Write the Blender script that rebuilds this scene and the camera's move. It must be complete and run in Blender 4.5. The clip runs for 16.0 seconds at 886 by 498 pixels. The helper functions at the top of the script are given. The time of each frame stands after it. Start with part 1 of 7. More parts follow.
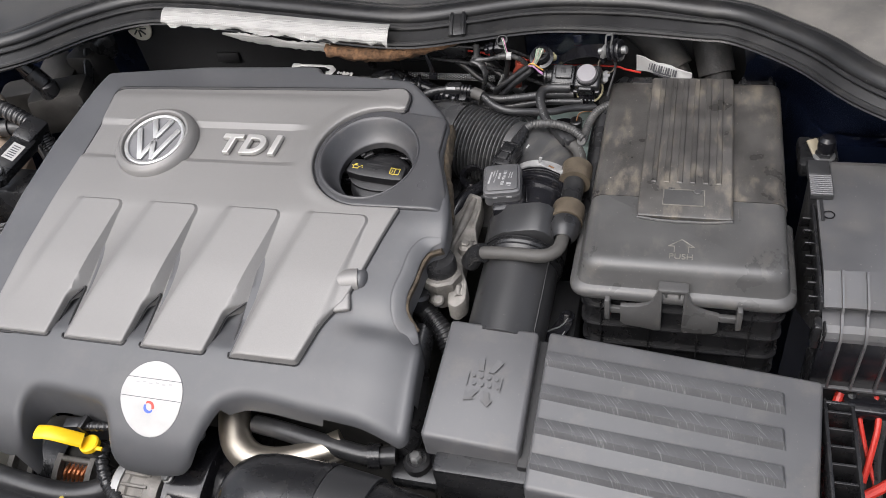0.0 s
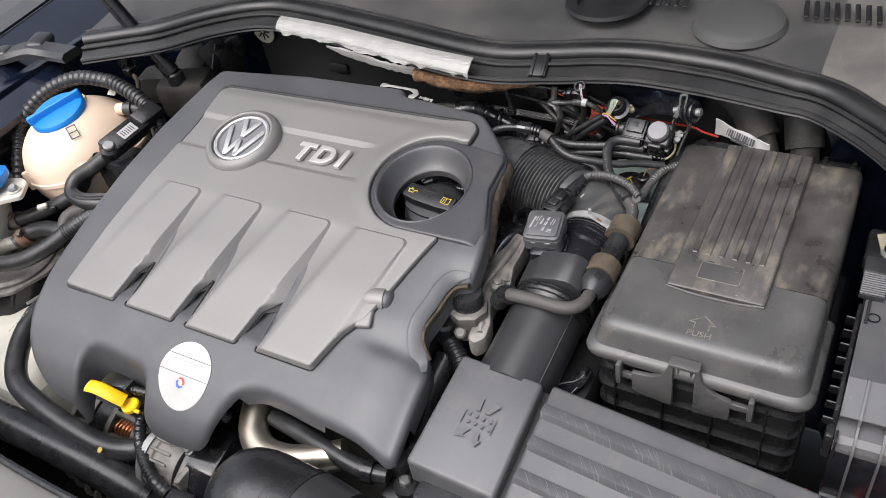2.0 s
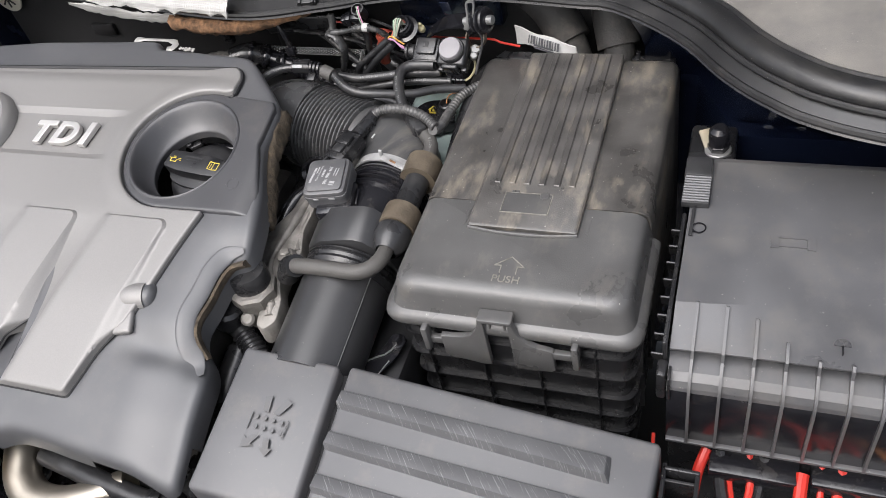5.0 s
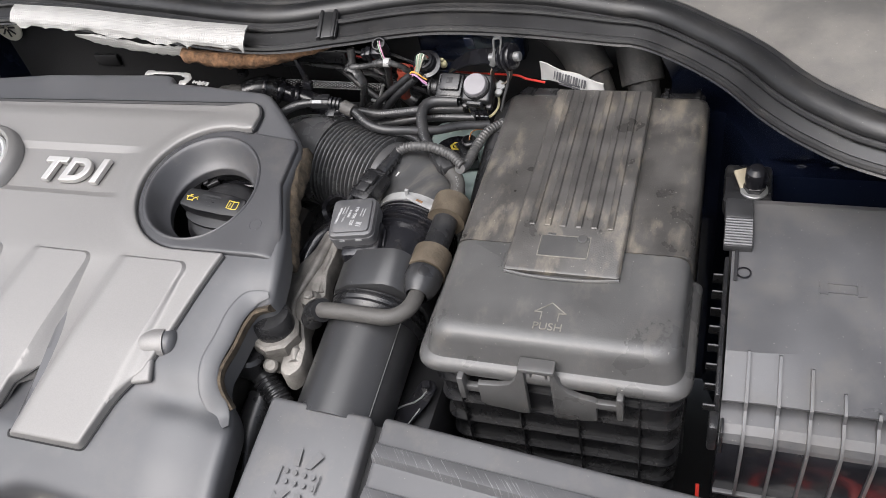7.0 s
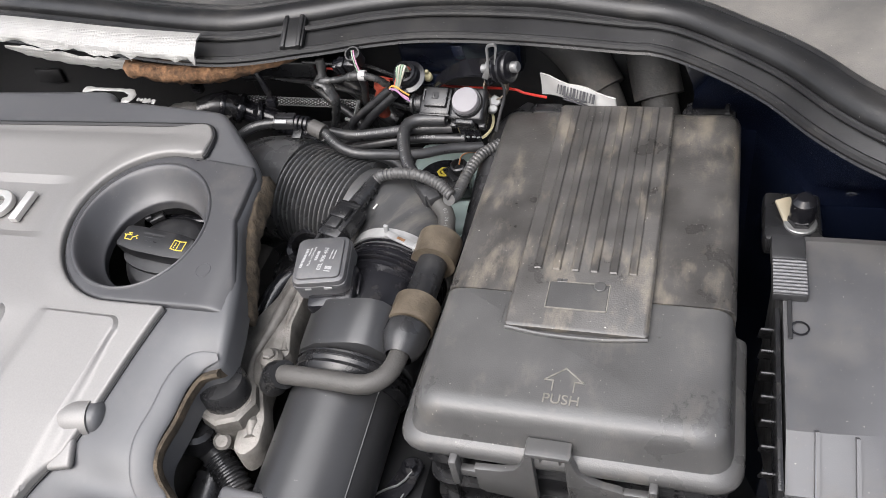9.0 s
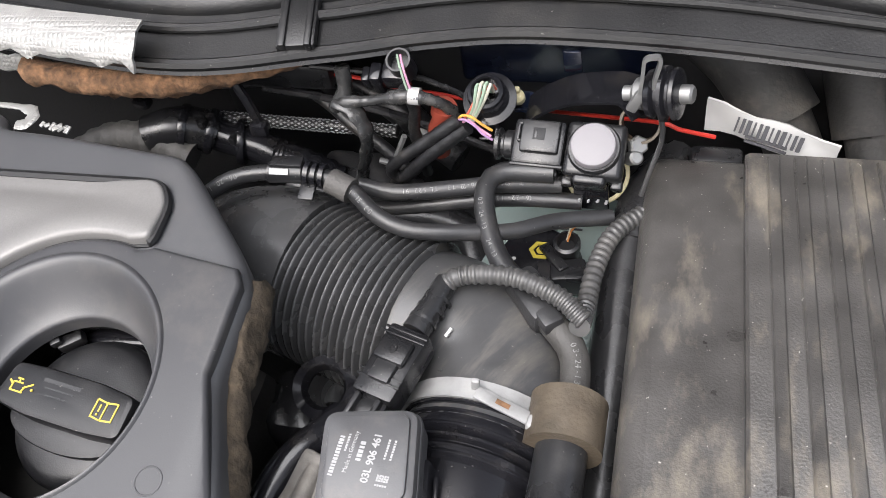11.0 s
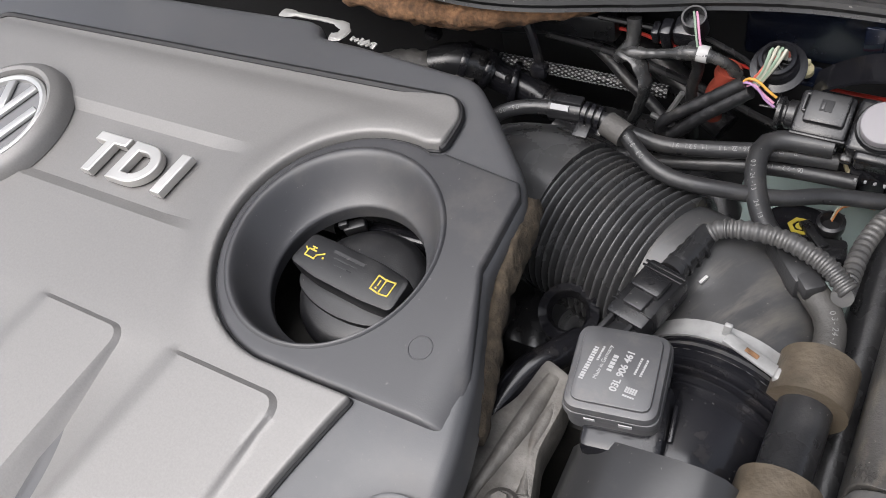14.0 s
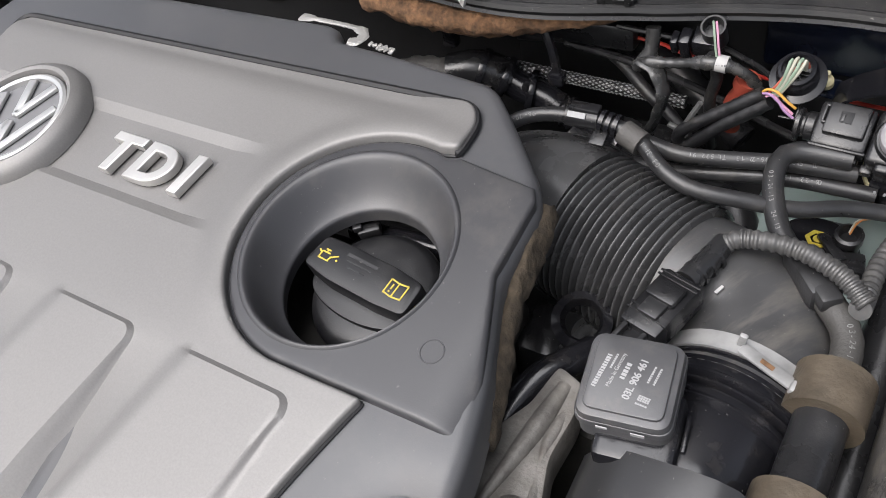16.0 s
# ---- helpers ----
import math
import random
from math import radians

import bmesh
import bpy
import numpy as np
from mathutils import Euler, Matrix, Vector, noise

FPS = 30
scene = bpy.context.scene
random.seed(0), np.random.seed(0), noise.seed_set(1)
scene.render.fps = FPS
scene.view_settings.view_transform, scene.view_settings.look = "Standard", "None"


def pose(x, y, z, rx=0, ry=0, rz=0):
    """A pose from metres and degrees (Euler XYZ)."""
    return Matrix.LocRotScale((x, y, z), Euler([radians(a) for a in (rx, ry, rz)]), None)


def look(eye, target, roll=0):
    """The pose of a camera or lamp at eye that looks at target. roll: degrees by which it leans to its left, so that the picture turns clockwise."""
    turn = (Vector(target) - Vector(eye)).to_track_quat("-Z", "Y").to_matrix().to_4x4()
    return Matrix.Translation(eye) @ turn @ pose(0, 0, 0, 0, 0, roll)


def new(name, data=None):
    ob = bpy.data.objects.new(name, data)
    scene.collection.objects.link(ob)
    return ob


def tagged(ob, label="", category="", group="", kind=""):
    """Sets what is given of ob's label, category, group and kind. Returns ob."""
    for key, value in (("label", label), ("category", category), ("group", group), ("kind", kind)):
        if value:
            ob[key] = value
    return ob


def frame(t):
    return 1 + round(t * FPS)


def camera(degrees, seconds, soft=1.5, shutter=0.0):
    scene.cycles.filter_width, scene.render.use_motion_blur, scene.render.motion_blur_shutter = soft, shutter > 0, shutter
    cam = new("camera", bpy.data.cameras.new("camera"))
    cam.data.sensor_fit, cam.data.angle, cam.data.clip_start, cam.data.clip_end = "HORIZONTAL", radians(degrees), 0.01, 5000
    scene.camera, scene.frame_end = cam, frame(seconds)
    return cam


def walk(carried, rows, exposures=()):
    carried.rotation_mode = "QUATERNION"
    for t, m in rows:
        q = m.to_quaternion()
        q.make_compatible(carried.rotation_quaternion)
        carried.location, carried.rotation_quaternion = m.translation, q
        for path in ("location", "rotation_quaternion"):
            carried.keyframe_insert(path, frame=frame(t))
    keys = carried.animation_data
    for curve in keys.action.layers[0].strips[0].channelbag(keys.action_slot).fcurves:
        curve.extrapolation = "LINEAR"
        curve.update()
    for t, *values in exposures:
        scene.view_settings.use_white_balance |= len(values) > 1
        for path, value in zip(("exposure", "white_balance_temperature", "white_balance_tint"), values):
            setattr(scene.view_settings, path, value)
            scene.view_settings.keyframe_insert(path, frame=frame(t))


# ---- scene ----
from mathutils.geometry import delaunay_2d_cdt

cam = camera(57.3, 16.0, soft=0.7)
PATH = [
    (0, (0.032, -0.004, 1.432), (-0.509, 1.322, 0.035), -11.6),
    (0.5, (0.091, 0.019, 1.433), (-0.558, 1.338, 0.077), -9.2),
    (1, (0.121, 0.058, 1.412), (-0.723, 1.295, 0.088), -10.8),
    (1.5, (0.139, 0.072, 1.411), (-0.742, 1.293, 0.096), -11.2),
    (2, (0.14, 0.04, 1.439), (-0.746, 1.256, 0.121), -11.7),
    (2.5, (0.126, 0.023, 1.443), (-0.765, 1.234, 0.124), -12.0),
    (3, (0.122, 0.027, 1.435), (-0.766, 1.229, 0.106), -12.3),
    (3.5, (0.13, 0.046, 1.406), (-0.754, 1.23, 0.058), -12.7),
    (4, (0.168, 0.112, 1.343), (-0.647, 1.287, -0.055), -15.1),
    (4.5, (0.195, 0.154, 1.339), (-0.52, 1.362, -0.086), -16.6),
    (6.8, (0.145, 0.17, 1.339), (-0.47, 1.434, -0.084), -13.8),
    (7, (0.142, 0.174, 1.344), (-0.482, 1.449, -0.064), -13.9),
    (7.5, (0.118, 0.202, 1.32), (-0.516, 1.481, -0.082), -13.6),
    (8, (0.109, 0.245, 1.283), (-0.504, 1.539, -0.113), -13.4),
    (8.2, (0.11, 0.251, 1.284), (-0.494, 1.557, -0.105), -13.4),
    (10.3, (0.034, 0.294, 1.252), (-0.52, 1.615, -0.143), -12.0),
    (10.5, (0.007, 0.349, 1.232), (-0.516, 1.66, -0.184), -11.3),
    (11, (-0.04, 0.467, 1.18), (-0.536, 1.723, -0.295), -10.9),
    (11.5, (-0.045, 0.47, 1.15), (-0.586, 1.675, -0.351), -6.6),
    (12, (-0.042, 0.473, 1.153), (-0.621, 1.638, -0.366), -6.6),
    (12.5, (-0.048, 0.475, 1.154), (-0.658, 1.614, -0.372), -7.3),
    (13, (-0.067, 0.452, 1.158), (-0.713, 1.595, -0.351), -7.4),
    (13.5, (-0.064, 0.423, 1.184), (-0.909, 1.532, -0.301), -12.4),
    (14, (-0.063, 0.417, 1.183), (-0.977, 1.529, -0.275), -13.4),
    (14.5, (-0.063, 0.418, 1.181), (-1.003, 1.533, -0.258), -13.5),
    (15, (-0.060, 0.419, 1.178), (-1.000, 1.541, -0.255), -13.2),
    (15.5, (-0.059, 0.417, 1.178), (-1.006, 1.530, -0.252), -13.4),
    (16, (-0.063, 0.415, 1.180), (-1.008, 1.526, -0.245), -12.9),
]
walk(cam, [(t, look(eye, target, roll)) for t, eye, target, roll in PATH], exposures=[(0.0, 0.92, 6490, 11.5), (3.0, 0.93, 6490, 11.5), (4.0, 0.99, 6490, 11.5), (4.5, 1.19, 6490, 11.5), (7.0, 1.17, 6490, 11.5), (7.5, 1.13, 6490, 11.5), (8.0, 1.34, 6490, 11.5), (8.2, 1.36, 6490, 11.5), (10.5, 1.27, 6490, 11.5), (11.0, 1.40, 6490, 11.5), (12.5, 1.49, 6490, 11.5), (13.0, 1.30, 6490, 11.5), (13.5, 0.98, 6490, 11.5), (14.0, 0.98, 6490, 11.5), (16.0, 0.98, 6490, 11.5)])

# ---- world and light: bright overcast day, the bonnet propped open behind ----
world = bpy.data.worlds.new("sky")
scene.world = world
world.use_nodes = True
wn = world.node_tree
bg = wn.nodes["Background"]
sky = wn.nodes.new("ShaderNodeTexSky")
sky.sky_type = "NISHITA"
sky.sun_disc = False
sky.sun_elevation = radians(48)
sky.sun_rotation = radians(200)
sky.air_density, sky.dust_density, sky.ozone_density = 1.0, 4.0, 1.0
grey = wn.nodes.new("ShaderNodeHueSaturation")
grey.inputs["Saturation"].default_value = 0.40
wn.links.new(sky.outputs[0], grey.inputs["Color"])
wn.links.new(grey.outputs[0], bg.inputs["Color"])
bg.inputs["Strength"].default_value = 0.115
sun = new("sun", bpy.data.lights.new("sun", "SUN"))
sun.data.energy, sun.data.angle, sun.data.color = 1.95, radians(60), (0.99, 0.985, 1.0)
sun.matrix_world = look((-0.7, -0.45, 4.0), (-0.2, 0.5, 0.9))


# ---- materials ----
def mat(name, col, rough=0.5, metal=0.0, var=0.15, scale=30.0, bump=0.0, bscale=900.0, dust=0.0,
        dustcol=(0.30, 0.26, 0.21), dscale=18.0, dlow=0.52, spec=0.5, fine=0.0, specks=0.0, stretch=None, turn=0.0, dsoft=0.24):
    m = bpy.data.materials.new(name)
    m.use_nodes = True
    n, l = m.node_tree.nodes, m.node_tree.links
    b = n["Principled BSDF"]
    co = n.new("ShaderNodeTexCoord")
    big = n.new("ShaderNodeTexNoise")
    big.inputs["Scale"].default_value, big.inputs["Detail"].default_value = scale, 5
    l.new(co.outputs["Object"], big.inputs["Vector"])
    ramp = n.new("ShaderNodeMapRange")
    ramp.inputs["From Min"].default_value, ramp.inputs["From Max"].default_value = 0.3, 0.7
    ramp.inputs["To Min"].default_value, ramp.inputs["To Max"].default_value = 1 - var, 1 + var
    l.new(big.outputs["Fac"], ramp.inputs["Value"])
    mul = n.new("ShaderNodeMix")
    mul.data_type, mul.blend_type = "RGBA", "MULTIPLY"
    mul.inputs["Factor"].default_value = 1
    mul.inputs["A"].default_value = (*col, 1)
    l.new(ramp.outputs["Result"], mul.inputs["B"])
    out = mul.outputs["Result"]
    rmap = n.new("ShaderNodeMapRange")
    rmap.inputs["From Min"].default_value, rmap.inputs["From Max"].default_value = 0.3, 0.7
    rmap.inputs["To Min"].default_value, rmap.inputs["To Max"].default_value = max(rough - 0.07, 0.03), min(rough + 0.07, 1)
    l.new(big.outputs["Fac"], rmap.inputs["Value"])
    rout = rmap.outputs["Result"]
    if fine:
        grain = n.new("ShaderNodeTexNoise")
        grain.inputs["Scale"].default_value, grain.inputs["Detail"].default_value = bscale * 0.7, 3
        l.new(co.outputs["Object"], grain.inputs["Vector"])
        gm = n.new("ShaderNodeMapRange")
        gm.inputs["From Min"].default_value, gm.inputs["From Max"].default_value = 0.3, 0.7
        gm.inputs["To Min"].default_value, gm.inputs["To Max"].default_value = 1 - fine, 1 + fine
        l.new(grain.outputs["Fac"], gm.inputs["Value"])
        mg = n.new("ShaderNodeMix")
        mg.data_type, mg.blend_type = "RGBA", "MULTIPLY"
        mg.inputs["Factor"].default_value = 1
        l.new(out, mg.inputs["A"])
        l.new(gm.outputs["Result"], mg.inputs["B"])
        out = mg.outputs["Result"]
    if dust:
        d = n.new("ShaderNodeTexNoise")
        d.inputs["Scale"].default_value, d.inputs["Detail"].default_value, d.inputs["Roughness"].default_value = dscale, 9, 0.68
        if stretch:
            mp = n.new("ShaderNodeMapping")
            mp.vector_type = "TEXTURE"
            mp.inputs["Scale"].default_value = [1 / q for q in stretch]
            mp.inputs["Rotation"].default_value = (0, 0, radians(turn))
            l.new(co.outputs["Object"], mp.inputs["Vector"])
            l.new(mp.outputs["Vector"], d.inputs["Vector"])
        else:
            l.new(co.outputs["Object"], d.inputs["Vector"])
        dr = n.new("ShaderNodeMapRange")
        dr.inputs["From Min"].default_value, dr.inputs["From Max"].default_value = dlow, dlow + dsoft
        dr.inputs["To Min"].default_value, dr.inputs["To Max"].default_value = 0, dust
        l.new(d.outputs["Fac"], dr.inputs["Value"])
        mx = n.new("ShaderNodeMix")
        mx.data_type = "RGBA"
        l.new(dr.outputs["Result"], mx.inputs["Factor"])
        l.new(out, mx.inputs["A"])
        mx.inputs["B"].default_value = (*dustcol, 1)
        out = mx.outputs["Result"]
        mr = n.new("ShaderNodeMix")
        l.new(dr.outputs["Result"], mr.inputs["Factor"])
        l.new(rout, mr.inputs["A"])
        mr.inputs["B"].default_value = 0.9
        rout = mr.outputs["Result"]
    if specks:
        v = n.new("ShaderNodeTexNoise")
        v.inputs["Scale"].default_value, v.inputs["Detail"].default_value = 560, 3
        l.new(co.outputs["Object"], v.inputs["Vector"])
        vr = n.new("ShaderNodeMapRange")
        vr.inputs["From Min"].default_value, vr.inputs["From Max"].default_value = 0.715, 0.765
        vr.inputs["To Min"].default_value, vr.inputs["To Max"].default_value = 0, specks
        l.new(v.outputs["Fac"], vr.inputs["Value"])
        ms = n.new("ShaderNodeMix")
        ms.data_type = "RGBA"
        l.new(vr.outputs["Result"], ms.inputs["Factor"])
        l.new(out, ms.inputs["A"])
        ms.inputs["B"].default_value = (0.42, 0.40, 0.36, 1)
        out = ms.outputs["Result"]
    l.new(out, b.inputs["Base Color"])
    l.new(rout, b.inputs["Roughness"])
    b.inputs["Metallic"].default_value = metal
    b.inputs["Specular IOR Level"].default_value = spec
    if bump:
        fb = n.new("ShaderNodeTexNoise")
        fb.inputs["Scale"].default_value, fb.inputs["Detail"].default_value = bscale, 4
        l.new(co.outputs["Object"], fb.inputs["Vector"])
        bp = n.new("ShaderNodeBump")
        bp.inputs["Strength"].default_value, bp.inputs["Distance"].default_value = bump, 0.001
        l.new(fb.outputs["Fac"], bp.inputs["Height"])
        l.new(bp.outputs["Normal"], b.inputs["Normal"])
    return m


M_COVER = mat("cover_dark_plastic", (0.070, 0.071, 0.075), 0.40, var=0.10, scale=14, bump=0.06, bscale=1500, dust=0.16, dustcol=(0.17, 0.16, 0.15), dscale=22, dlow=0.5, specks=0.10)
M_INSERT = mat("cover_grey_paint", (0.194, 0.188, 0.182), 0.48, metal=0.30, var=0.04, scale=9, bump=0.07, bscale=1300, fine=0.05)
M_PANEL = mat("filler_panel_plastic", (0.044, 0.044, 0.047), 0.36, var=0.12, scale=14, bump=0.05, bscale=1500, dust=0.34, dustcol=(0.16, 0.145, 0.125), dscale=15, dlow=0.55, dsoft=0.2, specks=0.22)
M_CHROME = mat("satin_silver", (0.52, 0.52, 0.51), 0.36, metal=0.6, var=0.05)
M_LETTER = mat("letter_silver", (0.52, 0.51, 0.49), 0.36, metal=0.6, var=0.05)
M_BLACK = mat("black_plastic", (0.013, 0.013, 0.014), 0.27, var=0.2, scale=40, bump=0.08, dust=0.08, dustcol=(0.2, 0.18, 0.15), dscale=55, dlow=0.53, specks=0.4)
M_BLACK2 = mat("black_gloss_plastic", (0.010, 0.010, 0.012), 0.20, var=0.2, scale=40, dust=0.07, dscale=60, specks=0.2)
M_PIPE = mat("satin_black_pipe", (0.027, 0.027, 0.028), 0.33, var=0.05, scale=20, bump=0.04, dust=0.10, dustcol=(0.2, 0.18, 0.15), dscale=90, dlow=0.58, specks=0.4)
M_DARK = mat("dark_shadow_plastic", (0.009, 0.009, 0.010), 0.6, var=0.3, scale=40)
M_RUBBER = mat("black_rubber", (0.020, 0.020, 0.021), 0.29, var=0.25, scale=50, bump=0.10, dust=0.14, dustcol=(0.18, 0.165, 0.145), dscale=50, dlow=0.54, specks=0.3)
M_HOSE = mat("grey_black_hose", (0.025, 0.025, 0.026), 0.34, var=0.25, scale=60, bump=0.10, dust=0.18, dustcol=(0.19, 0.175, 0.155), dscale=55, dlow=0.53, specks=0.35)
M_LID = mat("battery_lid_plastic", (0.068, 0.067, 0.066), 0.31, var=0.18, scale=26, bump=0.16, bscale=1100, dust=0.36, dustcol=(0.17, 0.155, 0.135), dscale=40, dlow=0.53, dsoft=0.16, specks=1.0, stretch=(1, 0.6, 1))
M_LID_DIRTY = mat("battery_lid_dirty", (0.058, 0.055, 0.052), 0.33, var=0.35, scale=34, bump=0.22, bscale=900, dust=0.62, dustcol=(0.25, 0.215, 0.165), dscale=34, dlow=0.515, dsoft=0.22, specks=1.0, stretch=(1.4, 0.6, 1))
M_AIR = mat("airbox_plastic", (0.078, 0.078, 0.081), 0.36, var=0.10, scale=18, bump=0.05, bscale=1300, dust=0.14, dscale=34, specks=0.35)
M_SCUFF = mat("airbox_scuffed_rib", (0.078, 0.078, 0.081), 0.36, var=0.12, scale=30, bump=0.06, bscale=1300, dust=0.60, dustcol=(0.28, 0.28, 0.28), dscale=38, dlow=0.57, dsoft=0.08, specks=0.4, stretch=(30, 1.0, 1), turn=40)
M_FUSE = mat("fusebox_plastic", (0.066, 0.066, 0.069), 0.34, var=0.2, scale=14, bump=0.07, bscale=1300, dust=0.40, dustcol=(0.105, 0.098, 0.09), dscale=22, dlow=0.48, dsoft=0.14, specks=0.5)
M_SEAL = mat("seal_rubber", (0.013, 0.013, 0.0135), 0.36, var=0.2, scale=30, bump=0.12, dust=0.20, dustcol=(0.11, 0.10, 0.086), dscale=24, dlow=0.50, specks=0.4)
M_COWL = mat("cowl_plastic", (0.045, 0.045, 0.046), 0.55, var=0.10, scale=10, bump=0.16, bscale=1100, dust=0.42, dustcol=(0.15, 0.14, 0.125), dscale=5, dlow=0.42, dsoft=0.30, specks=0.3)
# cowl corner: dustier, and paler still for side light put into its colour
M_COWLCORNER = mat("dusty_lit_cowl_corner", (0.105, 0.101, 0.095), 0.6, var=0.2, scale=10, bump=0.2, bscale=1000, dust=0.5, dustcol=(0.23, 0.212, 0.185), dscale=16, dlow=0.42, dsoft=0.3, specks=0.8)
M_BLUE = mat("dark_blue_paint", (0.0055, 0.0085, 0.020), 0.20, var=0.2, scale=10, dust=0.08, dustcol=(0.06, 0.058, 0.056), dscale=30, dlow=0.5, spec=0.7, specks=0.2)
M_BLUE.node_tree.nodes["Principled BSDF"].inputs["Coat Weight"].default_value = 0.6
M_BLUE.node_tree.nodes["Principled BSDF"].inputs["Coat Roughness"].default_value = 0.08
M_FELT = mat("black_felt", (0.011, 0.011, 0.012), 0.95, var=0.3, scale=80, bump=0.5, bscale=700)
M_FOIL = mat("woven_foil", (0.33, 0.325, 0.31), 0.42, metal=0.35, var=0.10, scale=60, bump=0.35, bscale=240)
fn_, fl_ = M_FOIL.node_tree.nodes, M_FOIL.node_tree.links
weave = fn_.new("ShaderNodeTexVoronoi")
weave.distance, weave.inputs["Scale"].default_value, weave.inputs["Randomness"].default_value = "CHEBYCHEV", 340, 0.12
fl_.new([q for q in fn_ if q.bl_idname == "ShaderNodeTexCoord"][0].outputs["Object"], weave.inputs["Vector"])
wb = fn_.new("ShaderNodeBump")
wb.inputs["Strength"].default_value, wb.inputs["Distance"].default_value, wb.invert = 0.8, 0.0012, True
fl_.new(weave.outputs["Distance"], wb.inputs["Height"])
fl_.new([q for q in fn_ if q.bl_idname == "ShaderNodeBump"][0].outputs["Normal"], wb.inputs["Normal"])
fl_.new(wb.outputs["Normal"], fn_["Principled BSDF"].inputs["Normal"])
M_FOAM = mat("brown_insulation", (0.135, 0.072, 0.036), 0.95, var=0.5, scale=120, bump=0.9, bscale=420, fine=0.4)
M_SEALFOAM = mat("grey_brown_foam", (0.064, 0.049, 0.033), 0.95, var=0.5, scale=110, bump=0.9, bscale=380, fine=0.3)
M_TANFOAM = mat("tan_foam_sleeve", (0.078, 0.062, 0.044), 0.48, var=0.35, scale=70, bump=0.4, bscale=420, dust=0.35, dustcol=(0.17, 0.14, 0.10), dscale=45, dlow=0.5)
M_ALU = mat("cast_aluminium", (0.195, 0.184, 0.168), 0.58, metal=0.35, var=0.4, scale=60, bump=0.45, bscale=420, dust=0.5, dustcol=(0.11, 0.094, 0.075), dscale=70, dlow=0.5)
M_STEEL = mat("zinc_steel", (0.30, 0.30, 0.295), 0.48, metal=0.8, var=0.15, scale=90)
M_EXH = mat("stainless_pipe", (0.42, 0.38, 0.32), 0.34, metal=0.9, var=0.12, scale=30)
M_COPPER = mat("copper_winding", (0.55, 0.22, 0.10), 0.35, metal=0.9, var=0.4, scale=200, bump=0.6, bscale=500)
M_YELLOW = mat("yellow_plastic", (0.85, 0.52, 0.01), 0.38, var=0.05)
M_CREAM = mat("cream_rubber", (0.50, 0.44, 0.26), 0.5, var=0.1)
M_YPRINT = mat("yellow_print", (0.50, 0.39, 0.05), 0.5, var=0.1)
M_BLUECAP = mat("blue_plastic", (0.010, 0.20, 0.62), 0.38, var=0.06, bump=0.05)
M_TANK = mat("milky_tank_plastic", (0.70, 0.54, 0.41), 0.36, var=0.07, scale=8, bump=0.05)
M_PINK = mat("coolant_pink_plastic", (0.80, 0.36, 0.22), 0.40, var=0.1, scale=12)
M_TAPEG = mat("dull_grey_sleeve", (0.060, 0.057, 0.053), 0.6, var=0.2, scale=60, bump=0.3, bscale=700)
M_WHITEP = mat("aged_white_plastic", (0.52, 0.50, 0.43), 0.45, var=0.1, scale=30, dust=0.2, dscale=60)
M_BUFF = mat("buff_plastic", (0.26, 0.225, 0.16), 0.5, var=0.2, scale=60)
M_PAPER = mat("white_paper", (0.40, 0.395, 0.385), 0.6, var=0.10, scale=40)
M_PRINT = mat("dark_print", (0.06, 0.06, 0.065), 0.6, var=0.1)
M_BPRINT = mat("blue_print", (0.05, 0.10, 0.42), 0.5, var=0.05)
M_RPRINT = mat("red_print", (0.62, 0.05, 0.035), 0.5, var=0.05)
M_GPRINT = mat("grey_print", (0.30, 0.30, 0.30), 0.6, var=0.1)
M_FADED = mat("faded_print", (0.17, 0.17, 0.165), 0.6, var=0.5, scale=500)
M_RED = mat("red_cable", (0.45, 0.026, 0.016), 0.38, var=0.1)
M_ORANGE = mat("orange_cable", (0.50, 0.20, 0.06), 0.4, var=0.1)
M_WIREG = mat("grey_green_wire", (0.24, 0.32, 0.24), 0.45, var=0.1)
M_WIREP = mat("pink_wire", (0.52, 0.25, 0.36), 0.45, var=0.1)
M_WIREW = mat("white_wire", (0.40, 0.39, 0.32), 0.45, var=0.1)
M_WIRER = mat("salmon_wire", (0.50, 0.12, 0.08), 0.45, var=0.1)
M_WIREY = mat("amber_wire", (0.52, 0.28, 0.05), 0.45, var=0.1)
M_WIREV = mat("violet_wire", (0.34, 0.20, 0.36), 0.45, var=0.1)
M_DULLRED = mat("dull_red_rubber", (0.24, 0.042, 0.024), 0.5, var=0.3, scale=60, dust=0.3, dustcol=(0.10, 0.06, 0.045), dscale=60)
M_TAPE = mat("cloth_tape", (0.012, 0.012, 0.013), 0.42, var=0.35, scale=150, bump=0.35, bscale=500, dust=0.12, dscale=70)
M_WORNTAPE = mat("worn_glossy_tape", (0.030, 0.030, 0.030), 0.22, var=0.4, scale=120, bump=0.8, bscale=160, dust=0.35, dustcol=(0.22, 0.20, 0.17), dscale=70, dlow=0.52)
M_CAP = mat("oil_cap_plastic", (0.010, 0.010, 0.011), 0.40, var=0.3, scale=60, bump=0.10, bscale=1400, dust=0.16, dustcol=(0.10, 0.09, 0.08), dscale=60, dlow=0.52, specks=0.35)
M_GREYCAP = mat("grey_cap", (0.205, 0.195, 0.205), 0.55, var=0.05, scale=60, bump=0.10, bscale=1500)
M_GREYTANK = mat("grey_green_tank", (0.30, 0.37, 0.35), 0.34, var=0.1, scale=20, dust=0.15, dscale=40)
